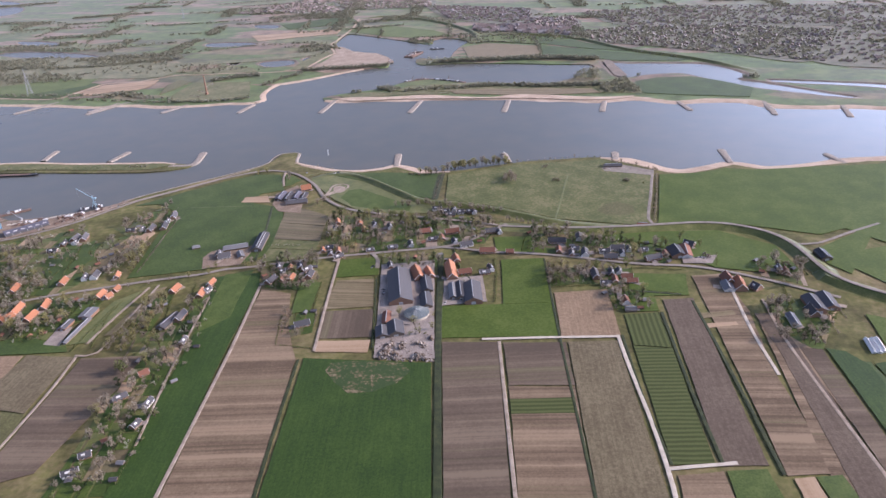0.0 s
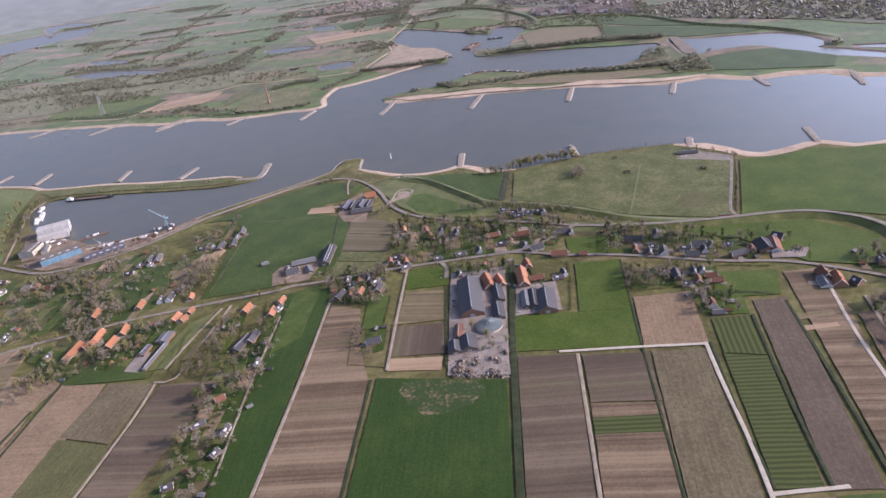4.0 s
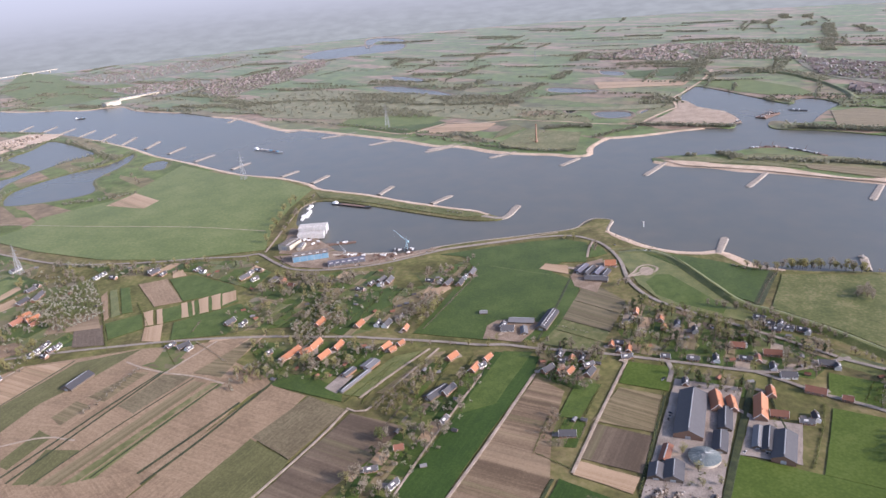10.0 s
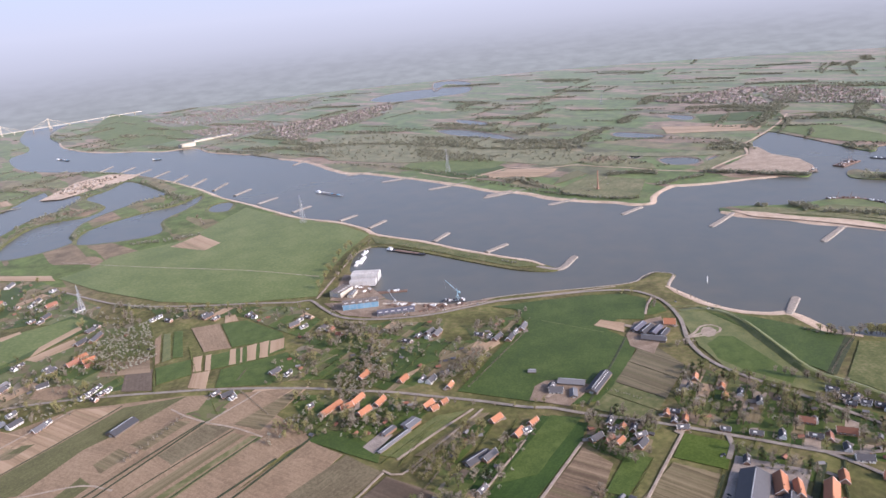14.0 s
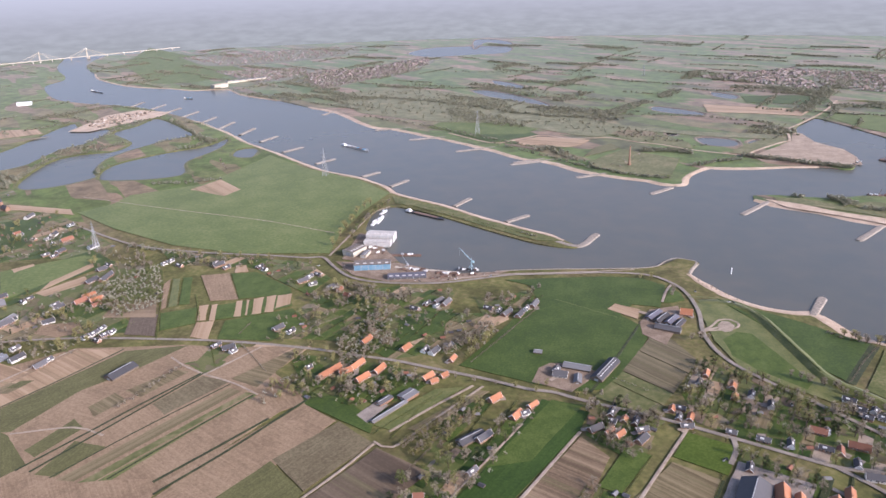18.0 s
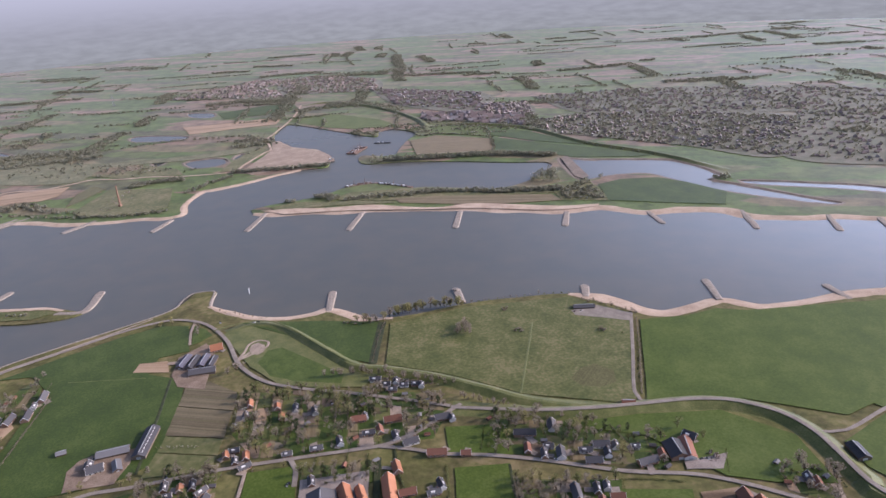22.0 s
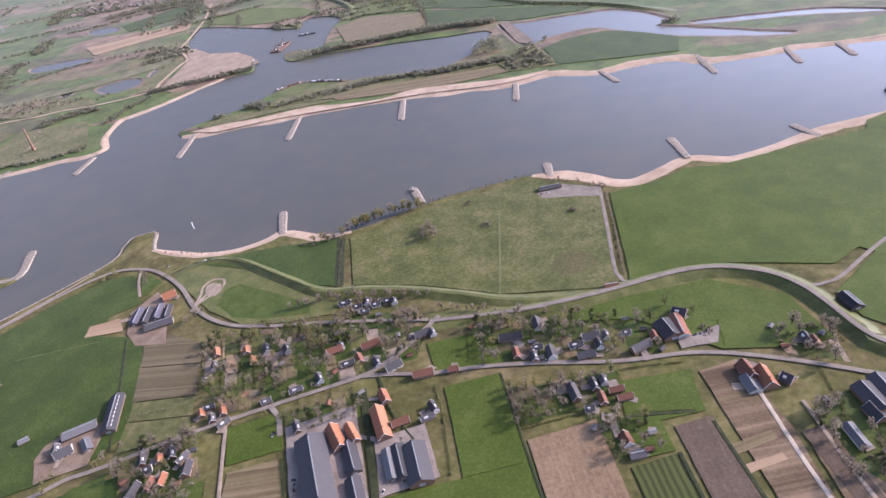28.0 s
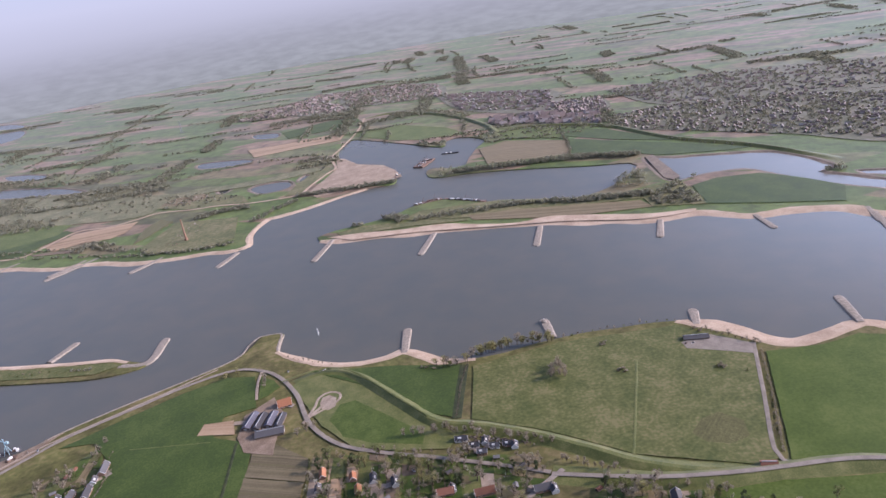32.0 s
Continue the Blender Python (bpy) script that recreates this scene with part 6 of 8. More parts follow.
barn(73, -187, 99, 29, 9, "slate", "timber", 3.2, "narrow dark-roofed cattle barn below the dike")
barn(84, -182, 101, 26, 9, "dusk", "timber", 3.2, "narrow grey-roofed cattle barn below the dike")
barn(96, -183, 102, 24, 8, "slate", "timber", 3.2, "narrow dark-roofed cattle barn below the dike")
# sheds by the rough meadow
barn(528, 3, 11, 27, 9, "slate", "timber", 2.8, "low dark shed by the riverside car park")
barn(578, -210, 6, 13, 8, "redtile", "timber", 2.8, "brown-roofed shed at the foot of the dike")
# farms to the east
home("whitered", 566, -403, -75, 14, 9)
barn(572, -417, 12, 11, 7, "slate", "timber", 2.6, "low dark-roofed shed behind a lone house")
barn(586, -396, 20, 6, 4, "greyroof", "timber", 2.2, "small pale-roofed shed in a garden")
barn(618, -282, -72, 23, 18, "slate", "brick", 3.8, "large dark-roofed farmhouse barn")
barn(628, -278, -83, 29, 11, "redtile", "plaster", 3.6, "red-roofed barn with a white gable")
home("dark", 632, -259, -26, 12, 10)
home("red", 669, -340, -75, 20, 13)
home("orange", 680, -349, -81, 23, 12)
barn(668, -354, -79, 18, 11, "greyroof", "plaster", 3.0, "pale-roofed shed beside the farmhouse")
home("dark", 696, -351, -46, 11, 10)
home("dark", 724, -307, -82, 13, 8)
home("red", 729, -311, -85, 10, 8)
barn(747, -377, -77, 29, 16, "slate", "brick", 3.6, "dark-roofed farm building with a long ridge")
barn(760, -369, -80, 29, 14, "slate", "brick", 3.6, "dark-roofed farm building with a long ridge")
barn(723, -411, -79, 22, 8, "greyroof", "plaster", 3.0, "narrow white shed with a pale roof")
barn(774, -264, -75, 21, 12, "black", "timber", 4.0, "black-roofed barn outside the dike")
home("dark", 743, -392, -75, 16, 10)
for kind, *q in (
    # along the street and the dike in the village
    ("orange", 184, -261, 115, 12), ("white", 189, -281, 115, 9), ("white", 188, -298, 25, 8), ("orange", 216, -262, 115, 11), ("orange", 228, -278, 115, 10), ("white", 237, -262, 115, 14), ("white", 259, -264, 118, 14),
    ("red", 310, -272, 22, 15), ("white", 315, -267, 115, 8), ("red", 345, -268, 25, 18), ("dark", 394, -258, 25, 16), ("white", 404, -258, 115, 9), ("dark", 284, -323, 25, 13), ("white", 303, -310, 118, 12),
    ("dark", 327, -293, 22, 14), ("red", 337, -287, 115, 12), ("white", 372, -301, 35, 16), ("white", 355, -294, 118, 13), ("orange", 200, -345, 115, 11), ("dark", 205, -337, 25, 10), ("orange", 220, -343, 115, 14),
    ("dark", 213, -352, 115, 9), ("dark", 259, -335, 25, 10), ("dark", 297, -369, 115, 14), ("white", 414, -356, 118, 13), ("dark", 410, -367, 28, 12), ("red", 387, -370, 25, 15), ("red", 401, -314, 12, 18),
    ("red", 428, -311, 10, 9), ("dark", 165, -395, 115, 14), ("orange", 181, -395, 115, 10), ("white", 175, -405, 25, 8), ("dark", 190, -389, 115, 14), ("dark", 479, -274, 8, 22), ("white", 504, -259, 100, 16),
    ("white", 503, -291, 10, 9), ("white", 515, -300, 100, 16), ("dark", 508, -305, 100, 14), ("dark", 500, -303, 100, 12), ("red", 484, -297, 100, 14), ("white", 537, -292, 12, 13), ("dark", 537, -300, 12, 14),
    ("white", 551, -282, 10, 15), ("white", 557, -293, 100, 13), ("dark", 545, -306, 12, 16), ("white", 564, -282, 100, 11), ("white", 582, -281, 12, 8), ("dark", 592, -301, 30, 18), ("white", 596, -295, 110, 9),
    ("red", 605, -288, 100, 10), ("dark", 531, -351, 105, 18), ("white", 537, -352, 105, 16), ("dark", 548, -343, 100, 14), ("white", 556, -339, 100, 9), ("red", 553, -359, 100, 14), ("red", 565, -350, 12, 14),
    ("red", 571, -359, 12, 12), ("white", 542, -369, 10, 8), ("white", 305, -198, 12, 12), ("white", 320, -206, 12, 9), ("white", 329, -199, 102, 9), ("white", 340, -205, 12, 10), ("dark", 352, -201, 12, 10),
    ("white", 359, -203, 102, 8), ("dark", 330, -215, 12, 9),
    # behind the harbour
    ("red", -276, -450, 110, 14), ("white", -346, -460, 110, 12), ("dark", -344, -446, 20, 12), ("dark", -157, -384, 110, 14), ("white", -144, -378, 110, 10), ("dark", -156, -405, 20, 12), ("dark", -92, -331, 20, 14), ("white", -79, -325, 110, 9), ("dark", -52, -313, 115, 18), ("dark", -61, -278, 115, 20), ("white", -59, -295, 115, 10), ("red", -253, -451, 20, 9),
    # scattered homes further west
    ("red", -777, -702, 110, 24), ("white", -708, -675, 115, 18), ("white", -807, -726, 115, 12), ("white", -771, -724, 20, 10), ("dark", -721, -746, 110, 14), ("dark", -705, -736, 110, 12), ("red", -484, -744, 110, 18),
    ("red", -483, -732, 20, 14), ("red", -457, -730, 110, 14), ("white", -474, -787, 115, 12), ("white", -477, -779, 115, 10), ("dark", -477, -772, 115, 12), ("dark", -475, -838, 115, 24), ("white", -481, -829, 115, 14),
    ("white", -364, -765, 115, 10), ("white", -368, -754, 115, 12), ("dark", -355, -744, 115, 14), ("dark", -345, -755, 20, 10), ("white", -391, -839, 115, 12), ("white", -361, -841, 115, 18), ("white", -332, -812, 115, 10),
    ("dark", -324, -823, 115, 16), ("white", -548, -608, 110, 10), ("white", -552, -596, 110, 10), ("dark", -523, -592, 20, 12), ("white", -494, -545, 110, 11), ("dark", -465, -540, 110, 12), ("dark", -433, -499, 110, 14),
    ("white", -418, -498, 20, 9), ("dark", -543, -799, 115, 12), ("white", -537, -807, 20, 9), ("dark", -590, -690, 110, 16), ("dark", -601, -677, 20, 12), ("dark", -821, -746, 20, 12), ("red", -877, -764, 110, 12),
    # along the street to the west
    ("orange", 71, -466, 93, 16), ("orange", 105, -445, 94, 14), ("white", 110, -461, 81, 10), ("orange", 3, -494, 83, 11), ("orange", 1, -478, 91, 11),
    ("dark", 113, -518, 96, 20), ("dark", 144, -559, 102, 12), ("red", 139, -614, 52, 10), ("white", 171, -652, 96, 12), ("dark", 179, -679, 87, 10), ("dark", 163, -720, 36, 10), ("white", 165, -739, 42, 12), ("dark", 141, -650, 52, 13),
    ("dark", 173, -393, 59, 15), ("dark", 202, -395, 64, 12), ("orange", 193, -417, 94, 14), ("dark", 250, -507, 37, 15), ("white", 258, -503, -53, 19), ("dark", 226, -358, 48, 14),
    ("dark", -113, -584, 88, 8),
    ("orange", -88, -572, 103, 36), ("orange", -78, -557, 78, 16), ("orange", -81, -540, 109, 23), ("orange", -53, -550, 101, 20), ("orange", -56, -526, 112, 19), ("orange", -123, -501, 113, 19), ("orange", -77, -475, 108, 16), ("orange", -21, -449, 115, 14), ("white", -59, -460, 117, 14), ("white", -49, -454, 110, 15),
    ("orange", -8, -494, 99, 17), ("orange", -6, -482, 119, 15), ("orange", 69, -474, 98, 25), ("orange", 107, -470, 104, 17), ("orange", 101, -453, 109, 16),
    ("dark", -47, -433, 111, 12), ("dark", -61, -304, 109, 37), ("white", -69, -283, 111, 28), ("dark", -66, -323, 105, 19), ("white", -139, -386, 109, 19), ("dark", -142, -363, 114, 19), ("dark", -153, -367, 103, 15),
    ("white", -292, -452, 104, 16), ("dark", -438, -496, 99, 20), ("white", -550, -594, 116, 15), ("dark", -483, -545, 102, 20), ("white", -319, -469, 93, 14), ("dark", -338, -475, 96, 19),
    ("orange", -495, -730, 101, 20), ("orange", -474, -725, 98, 20), ("white", -496, -774, 117, 14), ("dark", -484, -772, 123, 15), ("dark", -552, -693, 137, 32), ("dark", -552, -714, 121, 22), ("white", -375, -743, 125, 13), ("white", -357, -735, 122, 11), ("dark", -364, -759, 99, 14), ("red", -344, -752, 104, 15),
    ("orange", -788, -697, 115, 22), ("white", -823, -714, 142, 21), ("white", -861, -679, 120, 14), ("dark", -764, -733, 118, 24), ("white", -716, -739, 114, 14), ("dark", -722, -723, 130, 21), ("white", -972, -729, 143, 28), ("dark", -1038, -787, 124, 23), ("white", -1053, -810, 134, 18), ("white", -863, -761, 136, 12),
    ("white", -603, -871, 130, 17), ("dark", -553, -797, 111, 23), ("dark", -577, -833, 94, 26), ("red", -585, -911, 94, 27), ("dark", -462, -834, 137, 26), ("white", -444, -792, 88, 15), ("red", -452, -902, 109, 21), ("white", -452, -875, 133, 17),
    ("dark", -218, -637, 84, 17), ("white", -206, -636, 109, 11), ("dark", -233, -646, 104, 12),
    ("dark", -225, -568, 103, 15), ("white", -207, -560, 110, 12), ("dark", 172, -427, 82, 17), ("red", 184, -421, 94, 13), ("dark", 211, -407, 99, 17),
):
    home(kind, *q, 8.0 if q[3] > 14 else 6.4, False)
rng_d = random.Random(77)
for x, y, r in list(TAKEN):
    if r < 16 and (x - 350) ** 2 + (y + 430) ** 2 < 520 ** 2 and rng_d.random() < 0.8:
        a = rng_d.uniform(0, 6.28)
        u, v = Vector((math.cos(a), math.sin(a))), Vector((-math.sin(a), math.cos(a)))
        c, l_, w_ = Vector((x, y)) + u * r * 0.55, r * rng_d.uniform(0.5, 0.9), rng_d.uniform(2.0, 4.0)
        F("small paved drive beside a house", rng_d.choice(("yard", "gravel", "yard")), [tuple(c + u * l_ * i + v * w_ * j) for i, j in ((-1, -1), (1, -1), (1, 1), (-1, 1))])
barn(-1, -556, 100, 18, 8, "slate", "brick", 3.0, "low brick workshop with a dark roof", rise=1.2)
barn(7, -531, 100, 19, 13, "greyroof", "brick", 3.6, "flat grey-roofed shed by the street", rise=0.9)
barn(19, -563, 100, 48, 5, "greyroof", "timber", 2.6, "long narrow timber sheds with a grey roof", rise=0.9)
barn(-245, -753, 113, 34, 16, "slate", "timber", 3.6, "barn with a blue-grey roof among the fields")
barn(106, -528, 89, 29, 11, "slate", "timber", 3.0, "dark-roofed workshop among the gardens")
barn(-486, -836, 129, 31, 12, "greyroof", "plaster", 3.0, "white shed with a pale sheet roof")
barn(-553, -844, 91, 33, 22, "greyroof", "timber", 3.2, "wide low shed with a grey roof")
for q in ((782, -442, -85, 22), (787, -441, -85, 22), (791, -439, -85, 22)):
    barn(*q, 3.6, "white", "white", 1.4, "low white polytunnel on the grass", rise=1.2)
barn(31, -363, 38, 9, 7, "greyroof", "timber", 2.5, "small pale-roofed shed in the farmyard")

# ------------------------------------------------------------------ gardens, orchards, woods
rng_h = random.Random(41)
for poly, count, *_ in ZONES:
    for x, y, _, _ in area(poly, 2 + count // 14, 1, 1, rng_h.randrange(999)):
        if all((x - a) ** 2 + (y - b) ** 2 > (r + 3) ** 2 for a, b, r in TAKEN):
            hut(rng_h.choice(("tin", "tile", "felt")), x, y, rng_h.choice((10, 100, 55)) + rng_h.uniform(-8, 8))
for i, (poly, count, kinds, low, high) in enumerate(ZONES):
    scatter(poly, int(count * (1.1 if i < 12 else 0.8)), ORCHARD if i in (12, 13, 14, 21) else kinds, low + 0.05, high if i < 12 else 1.15, 4.5, 2 + i)
for i, (poly, count) in enumerate((
    ([(-958, -781), (-897, -696), (-838, -660), (-729, -702), (-732, -762), (-756, -807)], 70),
    ([(-653, -693), (-656, -621), (-552, -616), (-530, -690), (-536, -727)], 55),
    ([(-520, -738), (-530, -690), (-430, -706), (-435, -750)], 35),
    ([(-512, -798), (-459, -752), (-417, -768), (-444, -810)], 30),
    ([(-396, -779), (-402, -743), (-343, -741), (-350, -775)], 28),
    ([(-438, -849), (-361, -773), (-327, -786), (-350, -837), (-395, -855)], 45),
    ([(-595, -585), (-466, -465), (-418, -487), (-540, -603)], 40),
    ([(-249, -563), (-245, -503), (-185, -526), (-165, -547), (-197, -584)], 26),
    ([(-229, -478), (-215, -395), (-148, -386), (-119, -461), (-156, -504)], 36),
    ([(-290, -479), (-237, -390), (-194, -371), (-178, -420), (-236, -499)], 26),
    ([(-24, -456), (-35, -430), (-57, -357), (-42, -351), (-7, -436)], 30),
    ([(-44, -535), (-47, -502), (-14, -518), (-3, -547), (-19, -566)], 24),
    ([(-105, -641), (-114, -589), (-69, -599), (-68, -639)], 26),
    ([(-61, -589), (-46, -556), (-9, -579), (-25, -596)], 16),
)):
    scatter(poly, count, ORCHARD + ["blossom", "bare2", "yellow"], 0.65, 1.15, 3.5, 700 + i)
for x, y in [(-231, -441), (-215, -442), (-230, -423), (-214, -424), (-200, -422), (-190, -408), (-192, -397), (-189, -388), (-263, -476), (-263, -493), (-260, -460)]:
    plant("bare1", x, y, 1.45)
for kind, x, y, k in (("yellow", 590, -406, 1.0), ("yellow", 88, -407, 0.8), ("bare1", 127, -391, 0.8), ("bare2", 137, -377, 0.9), ("bare2", 40, -120, 0.9), ("bare1", 32, -103, 0.9), ("bare1", 36, -112, 0.8), ("bare1", 134, -196, 0.9), ("bare2", 140, -188, 0.9), ("bare1", 128, -205, 0.8), ("green1", 622, -245, 1.1), ("yellow", -12, -95, 0.9), ("yellow", -22, -106, 0.8)):
    plant(kind, x, y, k)
row([(123, -342), (143, -338), (164, -334)], 3.2, ["blossom", "thorn", "blossom"], 0.4, 0.6, 134, 1)
row([(209, -219), (243, -219), (280, -220)], 9, ["bare2", "yellow"], 0.5, 0.7, 31)
row([(403, -215), (435, -223), (463, -229)], 4, ["bare2", "thorn", "bare1"], 0.5, 0.8, 32, 3)
row([(280, -44), (296, -31), (328, -14), (364, -3)], 2.8, ["yellow", "yellow", "yellow", "bush", "bare1"], 0.7, 1.3, 33, 3.5)
row([(240, -62), (262, -62), (276, -56)], 4, ["bare1", "yellow", "bush"], 0.5, 1.1, 133, 3)
row([(380, 4), (412, 21), (473, 39), (507, 46)], 9, ["bush", "thorn", "bare2"], 0.6, 1.0, 34)
row([(593, -70), (592, -116), (591, -162)], 8, ["thorn", "dark", "bush"], 0.5, 0.8, 35)
row([(529, 28), (557, 13), (587, -5)], 6, ["bare2", "thorn", "yellow"], 0.6, 1.0, 36)
row([(-455, -322), (-513, -259), (-550, -205), (-573, -164)], 7, ["yellow", "bare1", "green1"], 0.7, 1.0, 90, 4)
for x, y in [(-502, -306), (-521, -283), (-556, -250), (-573, -222), (-471, -335), (-439, -367), (-585, -201)]:
    plant("yellow", x, y, 1.35)
row([(-565, -156), (-469, -132), (-363, -114), (-264, -92)], 7, ["thorn", "bush", "bush"], 0.5, 0.9, 91, 5)
row([(-291, -446), (-267, -432), (-236, -423)], 7, ["bare1", "yellow"], 1.0, 1.3, 92, 3)
row([(222, -72), (243, -70), (262, -64)], 4, ["bush", "bush", "thorn"], 0.8, 1.2, 37, 2)
row([(36, -52), (76, -61), (111, -65)], 7, ["thorn", "bush", "bare2"], 0.4, 0.6, 38)
row([(246, -193), (289, -185), (345, -191), (389, -194)], 6, ["bare1", "bare2"], 0.7, 1.0, 39, 4)
for x, y in [(376, -70), (380, -64), (385, -68), (379, -79), (386, -79), (390, -73), (382, -59), (392, -82), (376, -84)]:
    plant("bare1", x, y, 0.95)
for x, y in [(448, -69), (451, -65), (454, -71), (425, -14), (429, -12), (549, -57), (552, -54), (554, -59), (526, 25), (532, 19), (589, 0), (593, -5)]:
    plant("thorn", x, y, 1.3)
for k, q in (("bush", [(547, -56), (425, -10), (451, -65), (576, -63)]), ("green1", [(644, -259)]), ("yellow", [(-497, -307), (-527, -274)]), ("bare1", [(-1080, -299), (-1049, -305), (-1128, -287)])):
    for x, y in q:
        plant(k, x, y, 1.0)
row([(81, -414), (124, -399), (185, -379), (261, -351)], 22, ["bare2", "yellow", "thorn"], 0.5, 0.8, 40)
for k in range(8):
    row([(a + k * 11, b - k * 6) for a, b in [(-147, -526), (-165, -484), (-184, -432)]], 4.5, ["blossom", "blossom", "green2", "bare2"], 0.75, 1.15, 160 + k, 0.8)
for k in range(3):
    row([(a + k * 7, b - k * 3) for a, b in [(-46, -442), (-53, -403), (-60, -362)]], 4.5, ["blossom", "bare2"], 0.8, 1.15, 170 + k, 0.8)
o1, o2 = [(-500, -736), (-524, -696), (-538, -657), (-540, -620)], [(-405, -716), (-403, -695), (-402, -672), (-409, -655)]
for k in range(11):
    row([(p[0] + (q[0] - p[0]) * k / 10, p[1] + (q[1] - p[1]) * k / 10) for p, q in zip(o1, o2)], 5.0, ["blossom", "blossom", "blossom", "green2"], 1.0, 1.45, 60 + k, 0.8)
for k, pts in enumerate(([(86, -586), (82, -559), (76, -529)], [(91, -585), (87, -558), (81, -529)], [(72, -526), (73, -509), (74, -490)], [(78, -527), (77, -509), (79, -492)], [(70, -585), (65, -560), (61, -532)], [(75, -585), (70, -559), (65, -532)])):
    row(pts, 3.6, ["yellow", "bare2"], 0.42, 0.55, 70 + k, 0.5)
row([(-172, -775), (-189, -738), (-210, -696)], 7, ["bare2"], 0.6, 0.8, 80)
row([(-157, -559), (-68, -519), (13, -472), (87, -423)], 20, ["bare2", "yellow"], 0.6, 0.9, 41)



def hedge(pts, h=1.6, w=1.6, mat="leaf", label="low green garden hedge between plots"):
    """A dense row of leaf clumps along a line."""
    rng = random.Random(int(pts[0][0] * 7 + pts[0][1]))
    blobs = [(p.x + rng.uniform(-.4, .4), p.y + rng.uniform(-.4, .4), h * rng.uniform(0.4, 0.6), w * rng.uniform(0.45, 0.75), h / w * 0.7) for p in spline(pts, 1.9)]
    v, f = leaf_cloud(blobs, len(blobs) * 16, 0.5, rng)
    tagged(new("hedge", mesh_of("hedge", v, f, mat)), label, "hedge")


rng_g = random.Random(63)
for poly, count, *_ in ZONES:
    for x, y, _, _ in area(poly, count // 10, 1, 1, rng_g.randrange(999)):
        a, l_ = radians(rng_g.choice((12, 102, 102)) + rng_g.uniform(-7, 7)), rng_g.uniform(7, 16)
        u = Vector((math.cos(a), math.sin(a))) * l_
        if not any((x - p) ** 2 + (y - q) ** 2 < (r + l_ * 0.6) ** 2 for p, q, r in TAKEN):
            hedge([(x - u.x, y - u.y), (x, y), (x + u.x, y + u.y)], rng_g.uniform(1.1, 1.9), 1.5, rng_g.choice(("leaf", "evergreen", "evergreen")))
for line_ in BORDERS:
    if rng_g.random() < 0.5:
        line_ = [p for p in spline(line_, 3.0) if not any((p.x - x) ** 2 + (p.y - y) ** 2 < (r + 1.0) ** 2 for x, y, r in TAKEN)]
        if len(line_) > 4:
            k_ = rng_g.randrange(0, len(line_) - 3)
            run_ = line_[k_:k_ + 10]
            if all((q_ - p_).length < 6 for p_, q_ in zip(run_, run_[1:])) and len(run_) > 3:
                hedge([tuple(p) for p in run_], rng_g.uniform(1.2, 2.4), rng_g.uniform(1.2, 2.2), *rng_g.choice((("leaf", "green hedge between two garden plots"), ("evergreen", "dark green clipped hedge between garden plots"), ("twig", "brown leafless hedge between garden plots"))))
BROWNHEDGE = "brown leafless hedge between two gardens"
for pts in ([(198, -237), (231, -314)], [(183, -245), (207, -312)], [(158, -238), (189, -311)], [(225, -266), (241, -314)], [(265, -278), (294, -274)], [(308, -290), (350, -287)], [(283, -318), (293, -350)], [(315, -320), (323, -348)], [(336, -322), (346, -360)],
            [(357, -304), (374, -346), (391, -391)], [(413, -329), (423, -366), (434, -425)], [(438, -266), (441, -304)], [(487, -384), (523, -375), (545, -371)], [(573, -325), (606, -322), (622, -322)], [(574, -374), (622, -376)], [(662, -273), (660, -304)], [(724, -338), (725, -394)],
            [(231, -418), (248, -477)], [(220, -494), (239, -544)], [(240, -545), (259, -544), (278, -543)], [(287, -394), (338, -536)], [(72, -468), (96, -520)], [(88, -451), (115, -516)], [(149, -563), (170, -632)], [(188, -681), (208, -741)], [(33, -534), (55, -586)],
            [(-66, -617), (-78, -532)], [(38, -595), (24, -510)], [(25, -500), (36, -559)], [(102, -475), (123, -521)], [(-42, -445), (-81, -331)], [(-84, -478), (-133, -375)], [(-526, -618), (-396, -662), (-301, -697)], [(-187, -665), (-257, -646)], [(-399, -611), (-310, -638)]):
    hedge(pts)
for pts in ([(276, -60), (279, -100), (290, -160)], [(593, -20), (594, -100), (592, -190)], [(235, -242), (262, -316)], [(277, -246), (289, -288)], [(454, -260), (455, -306)], [(559, -249), (575, -275)], [(526, -277), (526, -306)], [(92, -566), (106, -604)], [(150, -369), (184, -440)], [(-216, -620), (-137, -625)], [(-293, -490), (-276, -427)], [(-202, -536), (-202, -488)], [(-493, -669), (-443, -638)], [(-246, -611), (-265, -588)], [(-53, -277), (-3, -436)], [(349, -514), (367, -548)]):
    hedge(pts, 2.2, 2.0, "twig", BROWNHEDGE)
SPOTS = []
SPOTS += along([(-1300, -702), (-1457, -605), (-1502, -490), (-1543, -386)], 16, 7, 9, 4.5, 51)
SPOTS += along([(-1244, -549), (-1298, -467), (-1335, -341), (-1357, -244), (-1397, -165)], 22, 7, 10, 5, 52)
SPOTS += along([(-1588, -581), (-1630, -476), (-1722, -387)], 14, 8, 9, 4.5, 53)
SPOTS += along([(-1455, -440), (-1467, -376), (-1502, -239)], 10, 9, 7, 4, 54, 0.3)
SPOTS += along([(-1050, -478), (-1002, -413), (-976, -347)], 14, 7, 8, 4.5, 55)
SPOTS += along([(-1601, -757), (-1724, -641), (-1990, -448)], 12, 9, 8, 4.5, 56)
SPOTS += along([(-1805, -188), (-1529, -213), (-1369, -208)], 20, 9, 8, 4.5, 57)
SPOTS += along([(-1416, -820), (-1464, -755), (-1311, -714), (-1215, -766)], 30, 9, 10, 5, 58)
